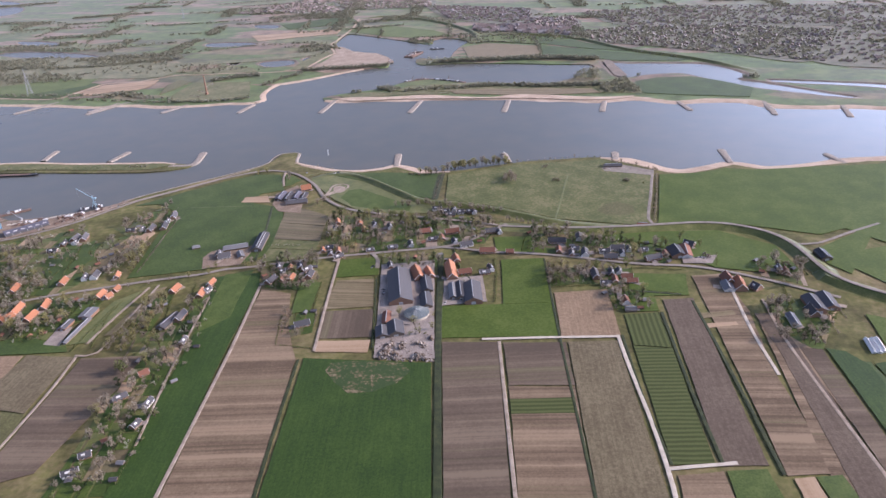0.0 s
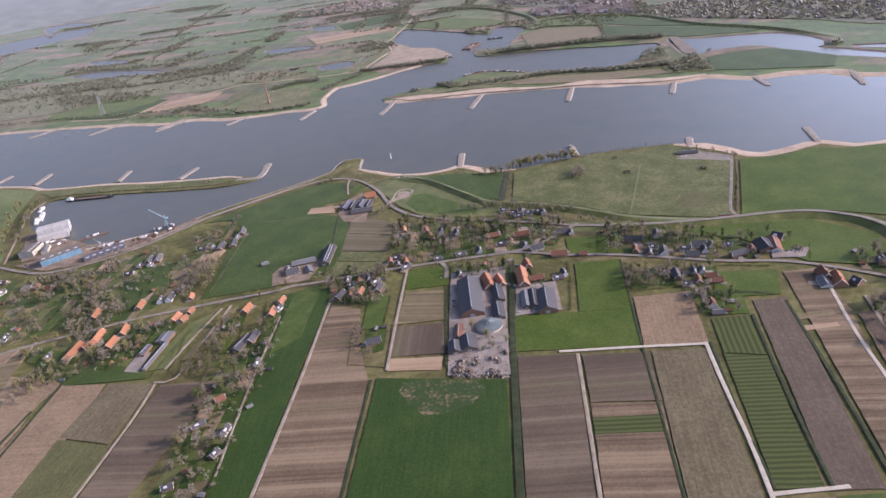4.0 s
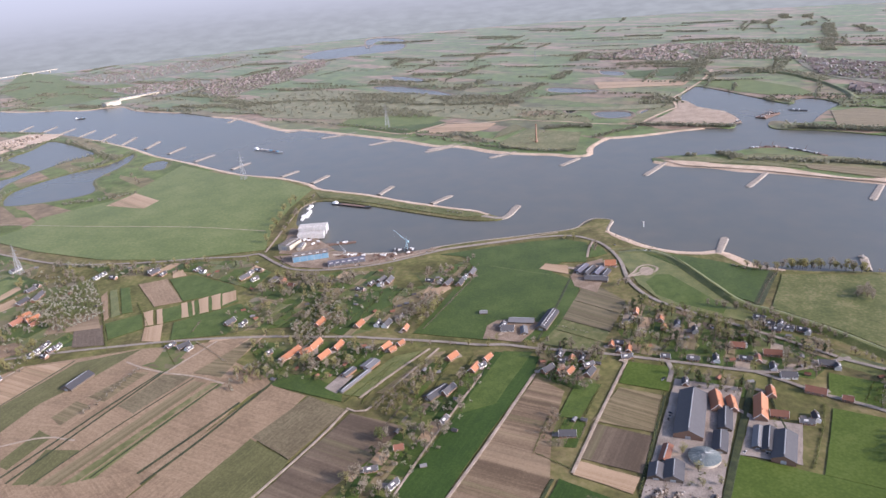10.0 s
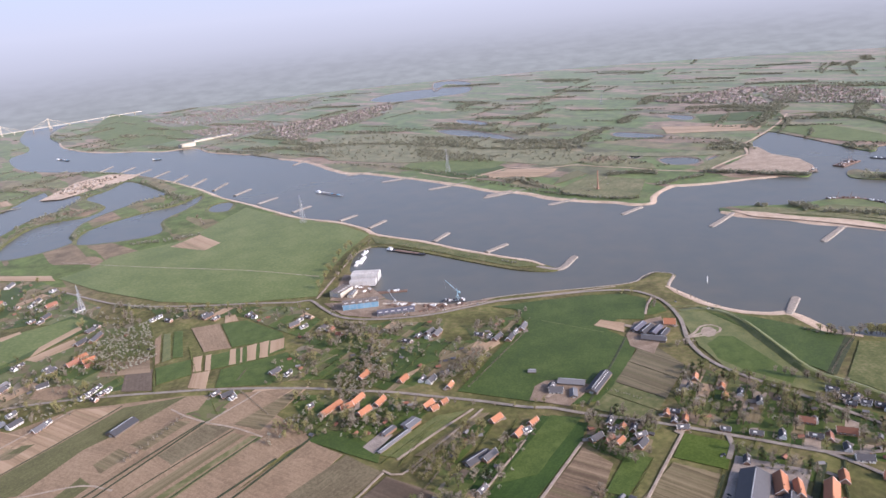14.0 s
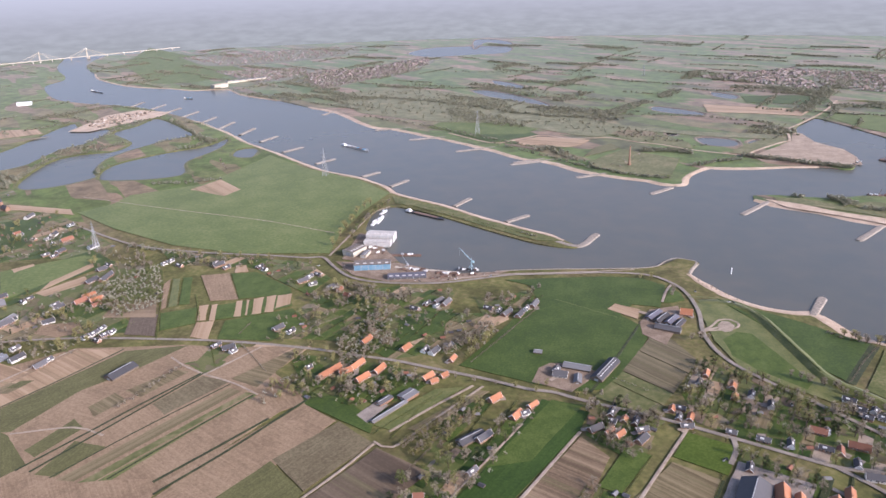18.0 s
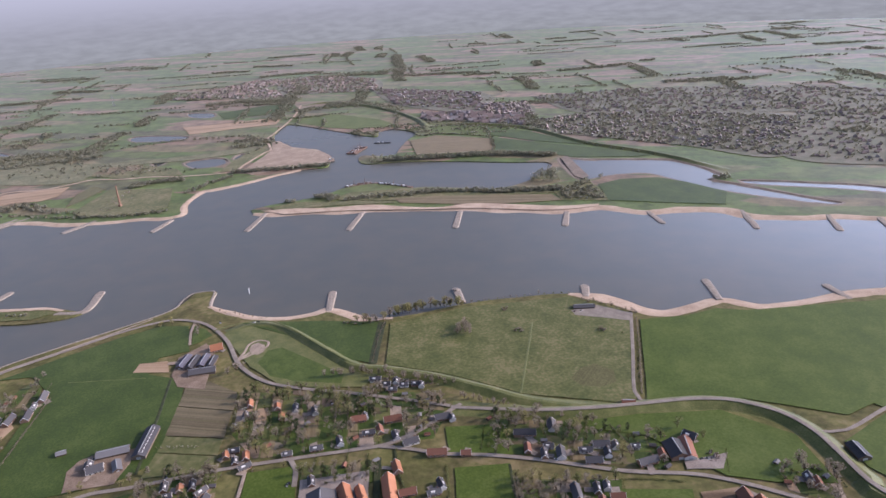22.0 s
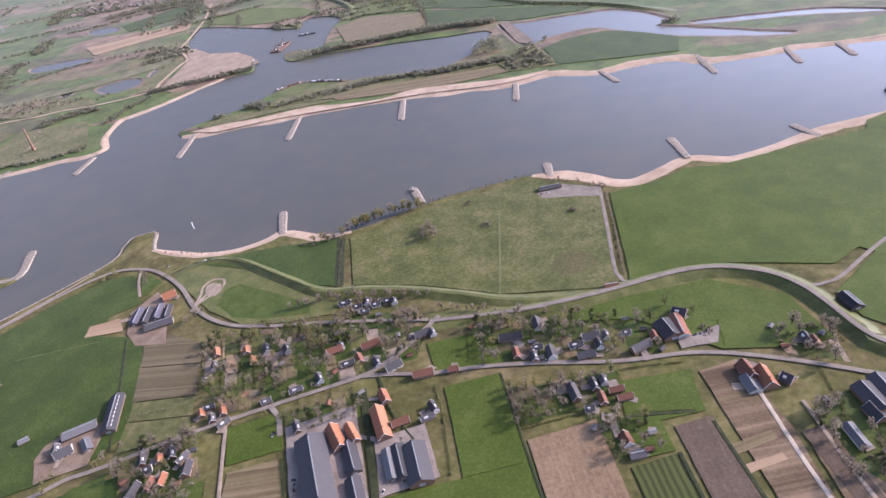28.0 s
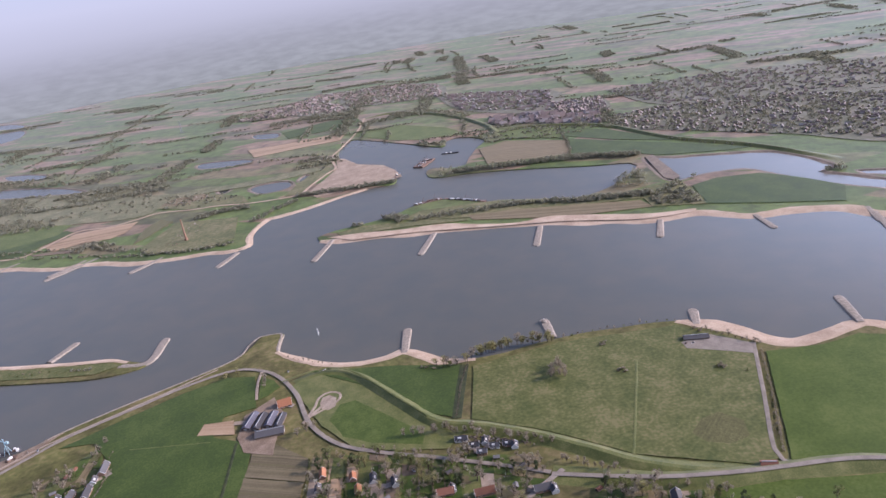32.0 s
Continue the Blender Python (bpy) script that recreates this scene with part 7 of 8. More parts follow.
SPOTS += along([(-305, 640), (-233, 658), (-157, 680), (-77, 709)], 18, 5, 10, 5, 60, 0.0)
SPOTS += along([(-332, 480), (-319, 544), (-295, 606)], 16, 6, 7, 4, 61, 0.0)
SPOTS += along([(39, 748), (153, 766), (298, 792), (442, 781)], 20, 4.5, 11, 5.5, 62, 0.0)
SPOTS += area([(-8, 771), (25, 773), (48, 717), (23, 692)], 12, 12, 6.5, 63)
SPOTS += along([(-69, 424), (-63, 456), (-21, 471), (23, 441)], 26, 5, 9, 5, 64, 0.0)
SPOTS += along([(48, 442), (109, 464), (192, 487)], 22, 6, 8, 4.5, 65, 0.2)
SPOTS += along([(196, 493), (262, 507), (326, 500), (405, 509), (472, 522)], 20, 4.5, 9, 5, 66, 0.0)
SPOTS += area([(408, 570), (407, 641), (451, 655), (465, 571)], 40, 15, 7, 67)
SPOTS += area([(467, 516), (518, 590), (546, 506), (554, 458), (481, 460)], 130, 6, 4, 68)
SPOTS += area([(536, 639), (560, 660), (563, 613), (542, 603)], 8, 12, 7, 69)
SPOTS += along([(741, 625), (794, 598)], 30, 7, 9, 5, 70, 0.0)
SPOTS += area([(-1284, 560), (-1082, 584), (-945, 588), (-893, 501), (-1054, 467), (-1123, 425)], 230, 8, 5, 71)
SPOTS += area([(-1479, 724), (-1288, 782), (-1140, 702), (-1245, 601), (-1307, 580)], 200, 8, 5, 72)
SPOTS += area([(-1120, 779), (-1025, 849), (-815, 794), (-750, 716), (-1020, 705)], 150, 8, 5, 73)
SPOTS += area([(-1002, 564), (-882, 683), (-654, 721), (-467, 693), (-543, 609), (-731, 590)], 110, 5, 4, 74)
SPOTS += along([(-837, 823), (-752, 916), (-638, 977), (-539, 1002)], 18, 9, 7, 5, 75, 0.15)
SPOTS += along([(-1065, 823), (-889, 886), (-774, 948)], 14, 10, 7, 5, 76, 0.25)
SPOTS += along([(-496, 518), (-463, 560), (-401, 584)], 26, 5, 7, 4.5, 77, 0.0)
SPOTS += along([(-677, 345), (-676, 387), (-608, 367)], 30, 6, 5, 4, 78, 0.0)
SPOTS += along([(-521, 313), (-380, 330), (-309, 365)], 14, 6, 5, 3.5, 79, 0.15)
SPOTS += along([(-826, 322), (-677, 319), (-521, 313)], 10, 7, 4, 3, 80, 0.3)
SPOTS += along([(-438, 646), (-394, 735), (-350, 837), (-354, 916)], 10, 10, 5, 4, 81, 0.35)
SPOTS += along([(-872, 1528), (-721, 1599), (-542, 1604)], 60, 9, 10, 6, 82, 0.0)
SPOTS += along([(-387, 1509), (-227, 1481), (-91, 1364)], 50, 9, 9, 6, 83, 0.0)
SPOTS += along([(-511, 950), (-456, 983), (-408, 1030)], 12, 9, 5, 4, 84, 0.3)
SPOTS += area([(-1588, 949), (-1501, 1061), (-1354, 1065), (-1193, 941), (-1301, 816)], 60, 6, 4.5, 85)
SPOTS += along([(-1995, 1157), (-1786, 1288), (-1598, 1420), (-1404, 1521)], 18, 14, 7, 5.5, 86, 0.3)
SPOTS += along([(-1885, 1327), (-1525, 1401), (-1145, 1419), (-953, 1503)], 24, 14, 7, 5.5, 87, 0.3)
SPOTS += along([(-1350, 1711), (-1095, 1739), (-954, 1766)], 30, 13, 8, 6, 88, 0.2)
SPOTS += area([(274, 1088), (267, 1204), (296, 1207), (319, 1085)], 30, 13, 8, 89)
SPOTS += along([(219, 1118), (263, 977), (293, 830)], 7, 7, 4, 3, 90, 0.0)
SPOTS += along([(89, 1027), (186, 1010), (269, 976)], 5, 9, 4, 3, 91, 0.3)
SPOTS += along([(505, 899), (594, 828), (684, 778)], 10, 10, 5, 4, 92, 0.4)
SPOTS += along([(16, 1048), (92, 1115), (208, 1140)], 20, 9, 7, 5, 93, 0.2)
SPOTS += along([(-672, -621), (-612, -592), (-549, -558)], 10, 9, 7, 4, 78)
SPOTS += along([(-311, -97), (-264, -92), (-213, -76)], 12, 8, 4, 3, 79, 0.4)
SPOTS += area([(-1901, 482), (-1654, 731), (-1253, 774), (-1011, 596), (-1171, 418), (-1465, 316)], 300, 8, 5, 74)
SPOTS += along([(-1371, 284), (-1133, 328), (-901, 346), (-695, 358), (-492, 337)], 14, 9, 6, 4, 94, 0.2)
SPOTS += along([(-1749, 434), (-1567, 561), (-1280, 637), (-1015, 669), (-777, 795)], 30, 8, 8, 5, 95, 0.1)
SPOTS += along([(-1724, 730), (-1528, 915), (-1229, 921), (-969, 1046)], 24, 9, 8, 5, 96, 0.2)
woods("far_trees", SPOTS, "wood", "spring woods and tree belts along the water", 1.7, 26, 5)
rng_far = random.Random(88)
FAR = []
for _ in range(560):
    a, d = rng_far.uniform(radians(52), radians(205)), rng_far.uniform(1900, 4750)
    c = CENTRE + Vector((math.cos(a), math.sin(a))) * d
    if c.y < 560 and c.x > -1500:
        continue
    ang = rng_far.choice((0.3, 0.35, 1.9, 1.85, 0.1)) + rng_far.uniform(-.1, .1)
    ln = rng_far.uniform(60, 380)
    e = c + Vector((math.cos(ang), math.sin(ang))) * ln
    FAR += along([tuple(c), tuple((c + e) / 2 + Vector((rng_far.uniform(-9, 9), rng_far.uniform(-9, 9)))), tuple(e)], rng_far.choice((9, 9, 18, 50)), 9, 5.5, 5, rng_far.randrange(999), 0.15)
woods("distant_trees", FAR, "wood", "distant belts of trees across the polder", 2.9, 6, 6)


# ------------------------------------------------------------------ farm silo and rubble yard
def manure_silo(x, y, r=13.0, h=3.6):
    root = thing("manure_silo", pose(x, y, 0), "round manure silo with a grey-green tent cover", "silo")
    bm = bmesh.new()
    bmesh.ops.create_cone(bm, cap_ends=True, segments=40, radius1=r, radius2=r, depth=h + 0.3, matrix=Matrix.Translation((0, 0, h / 2 - 0.15)))
    part("tank_wall", bm, "concrete", root)
    bm = bmesh.new()
    bmesh.ops.create_cone(bm, cap_ends=False, segments=40, radius1=r + 0.35, radius2=0.7, depth=3.4, matrix=Matrix.Translation((0, 0, h + 1.7)))
    part("tent_cover", bm, "silo", root)
    bm = bmesh.new()
    bmesh.ops.create_cone(bm, cap_ends=True, segments=12, radius1=0.9, radius2=0.5, depth=0.8, matrix=Matrix.Translation((0, 0, h + 3.7)))
    part("cap", bm, "steel", root)
    for i in range(20):
        a = i * math.pi / 10
        bm = bmesh.new()
        add_rod(bm, (math.cos(a) * (r + .3), math.sin(a) * (r + .3), h + 0.12), (math.cos(a) * 0.8, math.sin(a) * 0.8, h + 3.5), 0.09, seg=4)
        part("strap", bm, "steel", root)


manure_silo(360, -466)


def rubble(poly, count, seed, low=0.5, high=1.9):
    rng = random.Random(seed)
    verts, faces = [], []
    for x, y, _, _ in area(poly, count, 1, 1, seed):
        s = rng.uniform(low, high)
        pile = max(0.0, noise.noise(Vector((x * 0.09, y * 0.09, seed)))) * 5.0
        k = len(verts)
        a = rng.uniform(0, 3.14)
        c, q = math.cos(a) * s, math.sin(a) * s
        f, top = rng.uniform(0.5, 1.0), pile + s * rng.uniform(0.4, 0.9)
        for z, t in ((-0.1, 1.25), (top, 0.55)):
            verts += [(x + c * t, y + q * t, z), (x - q * f * t, y + c * f * t, z * rng.uniform(.8, 1.1)), (x - c * t, y - q * t, z), (x + q * f * t, y - c * f * t, z)]
        faces += [(k, k + 1, k + 5, k + 4), (k + 1, k + 2, k + 6, k + 5), (k + 2, k + 3, k + 7, k + 6), (k + 3, k, k + 4, k + 7), (k + 4, k + 5, k + 6, k + 7)]
    return tagged(new("rubble_heap", mesh_of("rubble_heap", verts, faces, "rubble")), "heaps of pale concrete rubble and brown earth", "rubble", kind="stuff")


rubble([(336, -524), (355, -516), (368, -545), (348, -548)], 230, 3)
rubble([(359, -517), (387, -501), (400, -541), (367, -548)], 330, 4)
rubble([(331, -503), (350, -499), (384, -500), (354, -512), (335, -514)], 200, 5, 0.4, 1.2)
rubble([(-369, -393), (-319, -401), (-264, -386), (-340, -409)], 120, 6, 0.4, 1.0)
rubble([(-231, -320), (-171, -225), (-179, -260), (-213, -323)], 240, 7, 0.4, 1.3)
rubble([(302, -192), (334, -188), (379, -197), (310, -204)], 160, 8, 0.4, 1.3)
rubble([(-478, 361), (-499, 510), (-438, 452), (-434, 359)], 160, 9, 0.5, 1.4)
rubble([(-679, 647), (-675, 689), (-596, 720), (-537, 655), (-606, 617)], 120, 10, 0.8, 2.4)
rubble([(634, -282), (662, -273), (655, -292), (634, -293)], 60, 11, 0.4, 1.1)


def tussocks(poly, count, seed):
    """Tufts of dry grass."""
    spots = [(x, y, h, r) for x, y, h, r in area(poly, count, 0.55, 0.9, seed)]
    rng = random.Random(seed)
    verts, faces = [], []
    for x, y, h, r in spots:
        v, f = leaf_cloud([(x, y, h * 0.5, r, 0.5)], 7, 0.6, rng)
        k = len(verts)
        verts += v
        faces += [tuple(i + k for i in t) for t in f]
    tagged(new("grass_tussocks", mesh_of("grass_tussocks", verts, faces, "straw")), "tufts of dry straw-coloured meadow grass", "grass", kind="stuff")


tussocks([(284, -64), (375, -12), (506, 26), (586, -7), (588, -116), (587, -200), (470, -203), (386, -177), (306, -161)], 3600, 21)

# ------------------------------------------------------------------ shipyard and harbour
def hall(name, cx, cy, rot, l, w, h, rise, wall, roof, label, bays=5, doors=1):
    """An industrial hall: wall panels between posts, sheet roof, gates."""
    root = thing(name, pose(cx, cy, 0.1, 0, 0, rot), label, "industrial hall")
    bm = bmesh.new()
    gable(bm, l, w, h, rise)
    part("wall", bm, wall, root)
    bm = bmesh.new()
    roof_mesh(bm, l, w, h, rise, 0.3, 0.25)
    part("roof", bm, roof, root)
    for i in range(bays + 1):
        for s in (-1, 1):
            bm = bmesh.new()
            add_box(bm, (l * (i / bays - 0.5) * 0.985, s * (w / 2 + 0.12), h / 2 - 0.1), (0.5, 0.3, h))
            part("post", bm, "steel", root)
    for i in range(doors):
        for s in (-1, 1):
            bm = bmesh.new()
            add_box(bm, (s * (l / 2 + 0.06), 0, h * 0.4), (0.2, w * 0.45, h * 0.8))
            part("gate", bm, "steel", root)
    for i in range(bays):
        bm = bmesh.new()
        add_box(bm, (l * ((i + .5) / bays - 0.5), -w / 4, h + rise / 2 + 0.42), (l * 0.09, w * 0.2, 0.16), 0)
        part("roof_light", bm, "plaster", root)
    return root


hall("dock_hall", -409, -291, 42, 47, 24, 12.0, 1.5, "offwhite", "offwhite", "large white covered dock hall by the water", 8)
hall("dock_hall", -391, -310, 42, 44, 14, 8.5, 0.8, "offwhite", "offwhite", "lower white annex of the dock hall", 6)
hall("workshop_hall", -386, -357, 109, 33, 22, 9.0, 1.0, "cream", "brownroof", "cream workshop hall with a brown roof", 5)
hall("workshop_hall", -365, -350, 127, 24, 9, 5.5, 0.6, "cream", "greyroof", "small cream annex with a flat roof", 3)
hall("shipyard_hall", -315, -369, 54, 55, 20, 9.5, 1.2, "oldblue", "brownroof", "long faded blue shipyard hall with a brown roof", 5)
hall("storage_hall", -251, -350, 55, 56, 17, 4.2, 1.2, "slate", "dusk", "long low shed with a violet-grey roof", 6)
hall("plant_hall", -2387, 206, 104, 67, 30, 14.0, 3.0, "cream", "cream", "pale hall of a plant across the river", 4)
hall("farm_hall", -2540, -491, 75, 49, 30, 10.0, 2.0, "white", "white", "far white hall west of the lakes", 4)
hall("plant_hall", -2492, 367, 88, 176, 34, 8.0, 2.0, "cream", "greyroof", "long low pale plant shed", 6)


def crane(x, y, h=26, reach=24, rot=0, mat="paleblue", label="pale blue slewing quay crane"):
    root = thing("quay_crane", pose(x, y, 0.2, 0, 0, rot), label, "crane")
    for sx, sy in itertools.product((-1, 1), (-1, 1)):
        bm = bmesh.new()
        add_rod(bm, (sx * 3, sy * 3, -0.2), (sx * 0.8, sy * 0.8, h * 0.45), 0.24)
        part("leg", bm, mat, root)
    bm = bmesh.new()
    add_rod(bm, (0, 0, h * 0.42), (0, 0, h), 0.55, 0.35, 8)
    part("mast", bm, mat, root)
    bm = bmesh.new()
    add_box(bm, (-3, 0, h * 0.72), (3.5, 2.4, 2.4))
    part("cabin", bm, mat, root)
    bm = bmesh.new()
    for s in (-.6, .6):
        add_rod(bm, (0.5, s, h * 0.8), (reach, 0, h * 1.6), 0.2)
    for i in range(7):
        k = (i + .5) / 7
        add_rod(bm, (reach * k, -.6 * (1 - k), h * (0.8 + 0.8 * k)), (reach * min(1, k + .08), .6 * (1 - k), h * (0.8 + 0.8 * min(1, k + .08))), 0.12)
    part("jib", bm, mat, root)
    bm = bmesh.new()
    add_rod(bm, (0, 0, h), (reach, 0, h * 1.6), 0.08)
    part("stay_cable", bm, "steel", root)
    bm = bmesh.new()
    add_rod(bm, (reach, 0, h * 1.6), (reach, 0, h * 0.9), 0.06)
    add_rod(bm, (0, 0, h), (-4, 0, h * 0.8), 0.06)
    part("hoist_cable", bm, "steel", root)


crane(*[(-208, -263)][0], 20, 20, 200)
crane(*[(-281, -329)][0], 9, 26, 165, "steel", "grey quay crane with a long jib")


def vessel(x, y, rot, l, w, label, name="barge", hull="black", deck="rust", loaded=True, house_at=-0.42, z=WL):
    """A river barge: hull with a raked bow, hatches, deckhouse at the stern, mast."""
    root = thing(name, pose(x, y, z, 0, 0, rot), label, "ship")
    bm = bmesh.new()
    outline = [(-0.5, 0.34), (-0.47, 0.48), (-0.3, 0.5), (0.38, 0.5), (0.46, 0.32), (0.5, 0.0)]
    outline += [(a, -b) for a, b in reversed(outline[:-1])]
    top = [bm.verts.new((a * l, b * w, 1.7 + (0.9 if a > 0.42 else 0))) for a, b in outline]
    low = [bm.verts.new((a * l * 0.97, b * w * 0.94, -0.6)) for a, b in outline]
    bm.faces.new(top)
    bm.faces.new(low)
    n = len(top)
    for i in range(n):
        bm.faces.new((low[i], low[(i + 1) % n], top[(i + 1) % n], top[i]))
    part("hull", bm, hull, root)
    bm = bmesh.new()
    add_box(bm, (0.06 * l, 0, 2.0), (l * 0.66, w * 0.74, 0.9))
    hatch = part("cargo_hold", bm, deck, root)
    if loaded:
        rng = random.Random(l)
        for i in range(9):
            bm = bmesh.new()
            add_box(bm, (l * (-0.24 + 0.068 * i), rng.uniform(-.1, .1) * w, 3.2), (l * 0.055, w * rng.uniform(.4, .66), 1.8))
            part("container", bm, rng.choice(("white", "rust", "steel", "blue", "plaster")), hatch)
    bm = bmesh.new()
    add_box(bm, (house_at * l, 0, 3.1), (l * 0.11, w * 0.72, 3.0), taper=0.94)
    add_box(bm, (house_at * l + l * 0.01, 0, 5.4), (l * 0.05, w * 0.5, 2.0), taper=0.9)
    dh = part("deckhouse", bm, "white", root)
    bm = bmesh.new()
    add_box(bm, (house_at * l + l * 0.034, 0, 5.5), (0.1, w * 0.46, 0.9))
    part("wheelhouse_window", bm, "pane", dh)
    bm = bmesh.new()
    add_rod(bm, (0.46 * l, 0, 2.2), (0.46 * l, 0, 8), 0.12)
    part("mast", bm, "steel", root)
    return root


vessel(-1029, 35, 5, 115, 11, "white and grey container ship under way", "container_ship", "steel")
vessel(-466, -158, 13, 93, 10, "long empty black barge moored in the harbour", loaded=False)
vessel(-2692, -201, 9, 119, 10, "distant white river ship")
vessel(-2203, 11, 41, 37, 9, "distant white river ship")
vessel(1005, 172, 6, 50, 10, "grey barge sailing up the river")
vessel(-501, -234, 130, 40, 7, "white moored workboat beside the quay", "workboat", "white", "plaster", False, -0.1)
vessel(-494, -251, 132, 30, 6, "white moored workboat beside the quay", "workboat", "white", "plaster", False, -0.1)
vessel(-532, -206, 116, 24, 5, "small white boat moored in the harbour", "workboat", "white", "plaster", False, 0.0)


def pontoon(cx, cy, rot, l, w, label, clutter=8, mat="rust", h=2.0, tower=0):
    root = thing("pontoon", pose(cx, cy, WL, 0, 0, rot), label, "pontoon")
    bm = bmesh.new()
    add_box(bm, (0, 0, h / 2 - 0.4), (l, w, h))
    part("deck", bm, mat, root)
    rng = random.Random(int(l * 10))
    for i in range(clutter):
        bm = bmesh.new()
        add_box(bm, (l * rng.uniform(-.44, .44), w * rng.uniform(-.3, .3), h + 0.4), (l * rng.uniform(.04, .10), w * rng.uniform(.2, .5), rng.uniform(1, 3.5)))
        part("deck_gear", bm, rng.choice(("rust", "steel", "white", "slate")), root)
    for i in range(tower):
        bm = bmesh.new()
        add_rod(bm, (l * (i + .5) / tower * 0.8 - l * 0.4, 0, h - .5), (l * (i + .5) / tower * 0.8 - l * 0.4 + 4, w * .2, h + 11), 0.5, 0.3)
        part("derrick", bm, "rust", root)
    return root


pontoon(-327, -300, 47, 51, 7, "rusty brown pontoon in the harbour", 5)
pontoon(-214, -265, 44, 35, 9, "grey work pontoon with gear by the quay", 14, "slate")
pontoon(-65, 850, 83, 73, 26, "rusty sand dredger in the lake", 16, "rust", 3, 5)
pontoon(-21, 932, 5, 43, 9, "dark barge moored in the lake", 5, "black")
pontoon(39, 548, 32, 59, 12, "rusty moored work barges by the bank", 14, "rust", 2.5, 2)
pontoon(116, 547, -18, 96, 9, "rusty moored work barges by the bank", 16, "rust", 2.5, 1)
pontoon(-102, 747, 96, 44, 12, "dark jetty at the lake mouth", 8, "slate", 2.5, 1)
CRATE = {}


def stack(kind, x, y, rot):
    """Goods on the quay: a steel container, a stack of plates or a heap of beams."""
    if kind not in CRATE:
        root = thing({"container": "container", "plates": "steel_plate_stack", "beams": "beam_stack", "van": "site_cabin"}[kind], pose(x, y, 0.35, 0, 0, rot), {"container": "rust-brown steel container on the quay", "plates": "stack of rusty steel plates on the quay", "beams": "heap of brown steel beams on the quay", "van": "white site cabin on the quay"}[kind], "quay goods")
        if kind in ("container", "van"):
            bm = bmesh.new()
            add_box(bm, (0, 0, 1.3), (6.1, 2.5, 2.6))
            part("body", bm, "rust" if kind == "container" else "white", root)
            bm = bmesh.new()
            add_box(bm, (3.08, 0, 1.3), (0.1, 2.2, 2.3))
            part("door", bm, "steel", root)
        else:
            for i in range(5):
                bm = bmesh.new()
                add_box(bm, (0, 0, 0.2 + i * 0.4) if kind == "plates" else (0, i * 0.9 - 1.8, 0.4), (6.5 - i * 0.4, 3.2, 0.36) if kind == "plates" else (9 - i, 0.6, 0.8), i * 3.0)
                part("plate" if kind == "plates" else "beam", bm, "rust", root)
        CRATE[kind] = root
    else:
        copy_thing(CRATE[kind], pose(x, y, 0.35, 0, 0, rot))


rng_q = random.Random(5)
for n_, poly in ((34, [(-290, -340), (-219, -283), (-210, -291), (-277, -348)]), (30, [(-238, -317), (-205, -269), (-187, -253), (-191, -280), (-221, -327)]), (14, [(-427, -319), (-395, -314), (-336, -320), (-344, -336), (-383, -338)]), (16, [(-222, -281), (-174, -222), (-184, -256), (-211, -289)])):
    for x, y, _, _ in area(poly, n_, 1, 1, rng_q.randrange(999)):
        stack(rng_q.choice(("container", "plates", "beams", "beams", "plates", "van")), x, y, rng_q.uniform(0, 180))


def church(x, y, rot):
    root = thing("church", pose(x, y, 0, 0, 0, rot), "small brick village church with a pointed tower", "church")
    bm = bmesh.new()
    gable(bm, 18, 9, 6, 5)
    part("nave", bm, "brick", root)
    bm = bmesh.new()
    roof_mesh(bm, 18, 9, 6, 5)
    part("roof", bm, "slate", root)
    bm = bmesh.new()
    add_box(bm, (-11.5, 0, 8), (5, 5, 16.6))
    tower = part("tower", bm, "brick", root)
    bm = bmesh.new()
    add_rod(bm, (-11.5, 0, 16.2), (-11.5, 0, 27), 3.4, 0.1, 4)
    part("spire", bm, "slate", tower)
    for i in range(3):
        for s_ in (-1, 1):
            bm = bmesh.new()
            add_box(bm, (-4 + 5 * i, s_ * 4.52, 3.4), (1.2, 0.14, 3.4))
            part("window", bm, "pane", root)


church(*[(-1060, -757)][0], 20)
# quay wall with fender piles
q0, q1 = [(-294, -342), (-216, -286)]
root = thing("quay_wall", Matrix(), "concrete quay wall with timber fender piles", "quay")
qd = Vector((q1[0] - q0[0], q1[1] - q0[1], 0))
bm = bmesh.new()
add_box(bm, ((q0[0] + q1[0]) / 2, (q0[1] + q1[1]) / 2, -0.6), (qd.length, 5, 3.6), math.degrees(math.atan2(qd.y, qd.x)))
part("wall", bm, "concrete", root)
for i in range(16):
    p = Vector((*q0, 0)) + qd * ((i + .5) / 16)
    bm = bmesh.new()
    add_rod(bm, (p.x + 2, p.y + 2.6, -3), (p.x + 2, p.y + 2.6, 2.4), 0.5)
    part("pile", bm, "timber", root)

F("bare sand of a gravel works", "sand", [(-1844, -483), (-2048, -321), (-2077, -206), (-1943, -143), (-1884, -199), (-1845, -319), (-1793, -435)])
rubble([(-1873, -464), (-2031, -306), (-2012, -178), (-1892, -288), (-1808, -426)], 260, 31, 2.0, 6.0)
F("pale bare river foreland", "palesoil", [(-1159, -850), (-1093, -742), (-971, -656), (-927, -659), (-1039, -737), (-1131, -852)])
F("pale bare river foreland", "palesoil", [(-2059, -687), (-1968, -547), (-1866, -547), (-1885, -690)])
F("pale bare river foreland", "stubble", [(-1941, -818), (-1852, -640), (-1801, -541), (-1756, -795)])
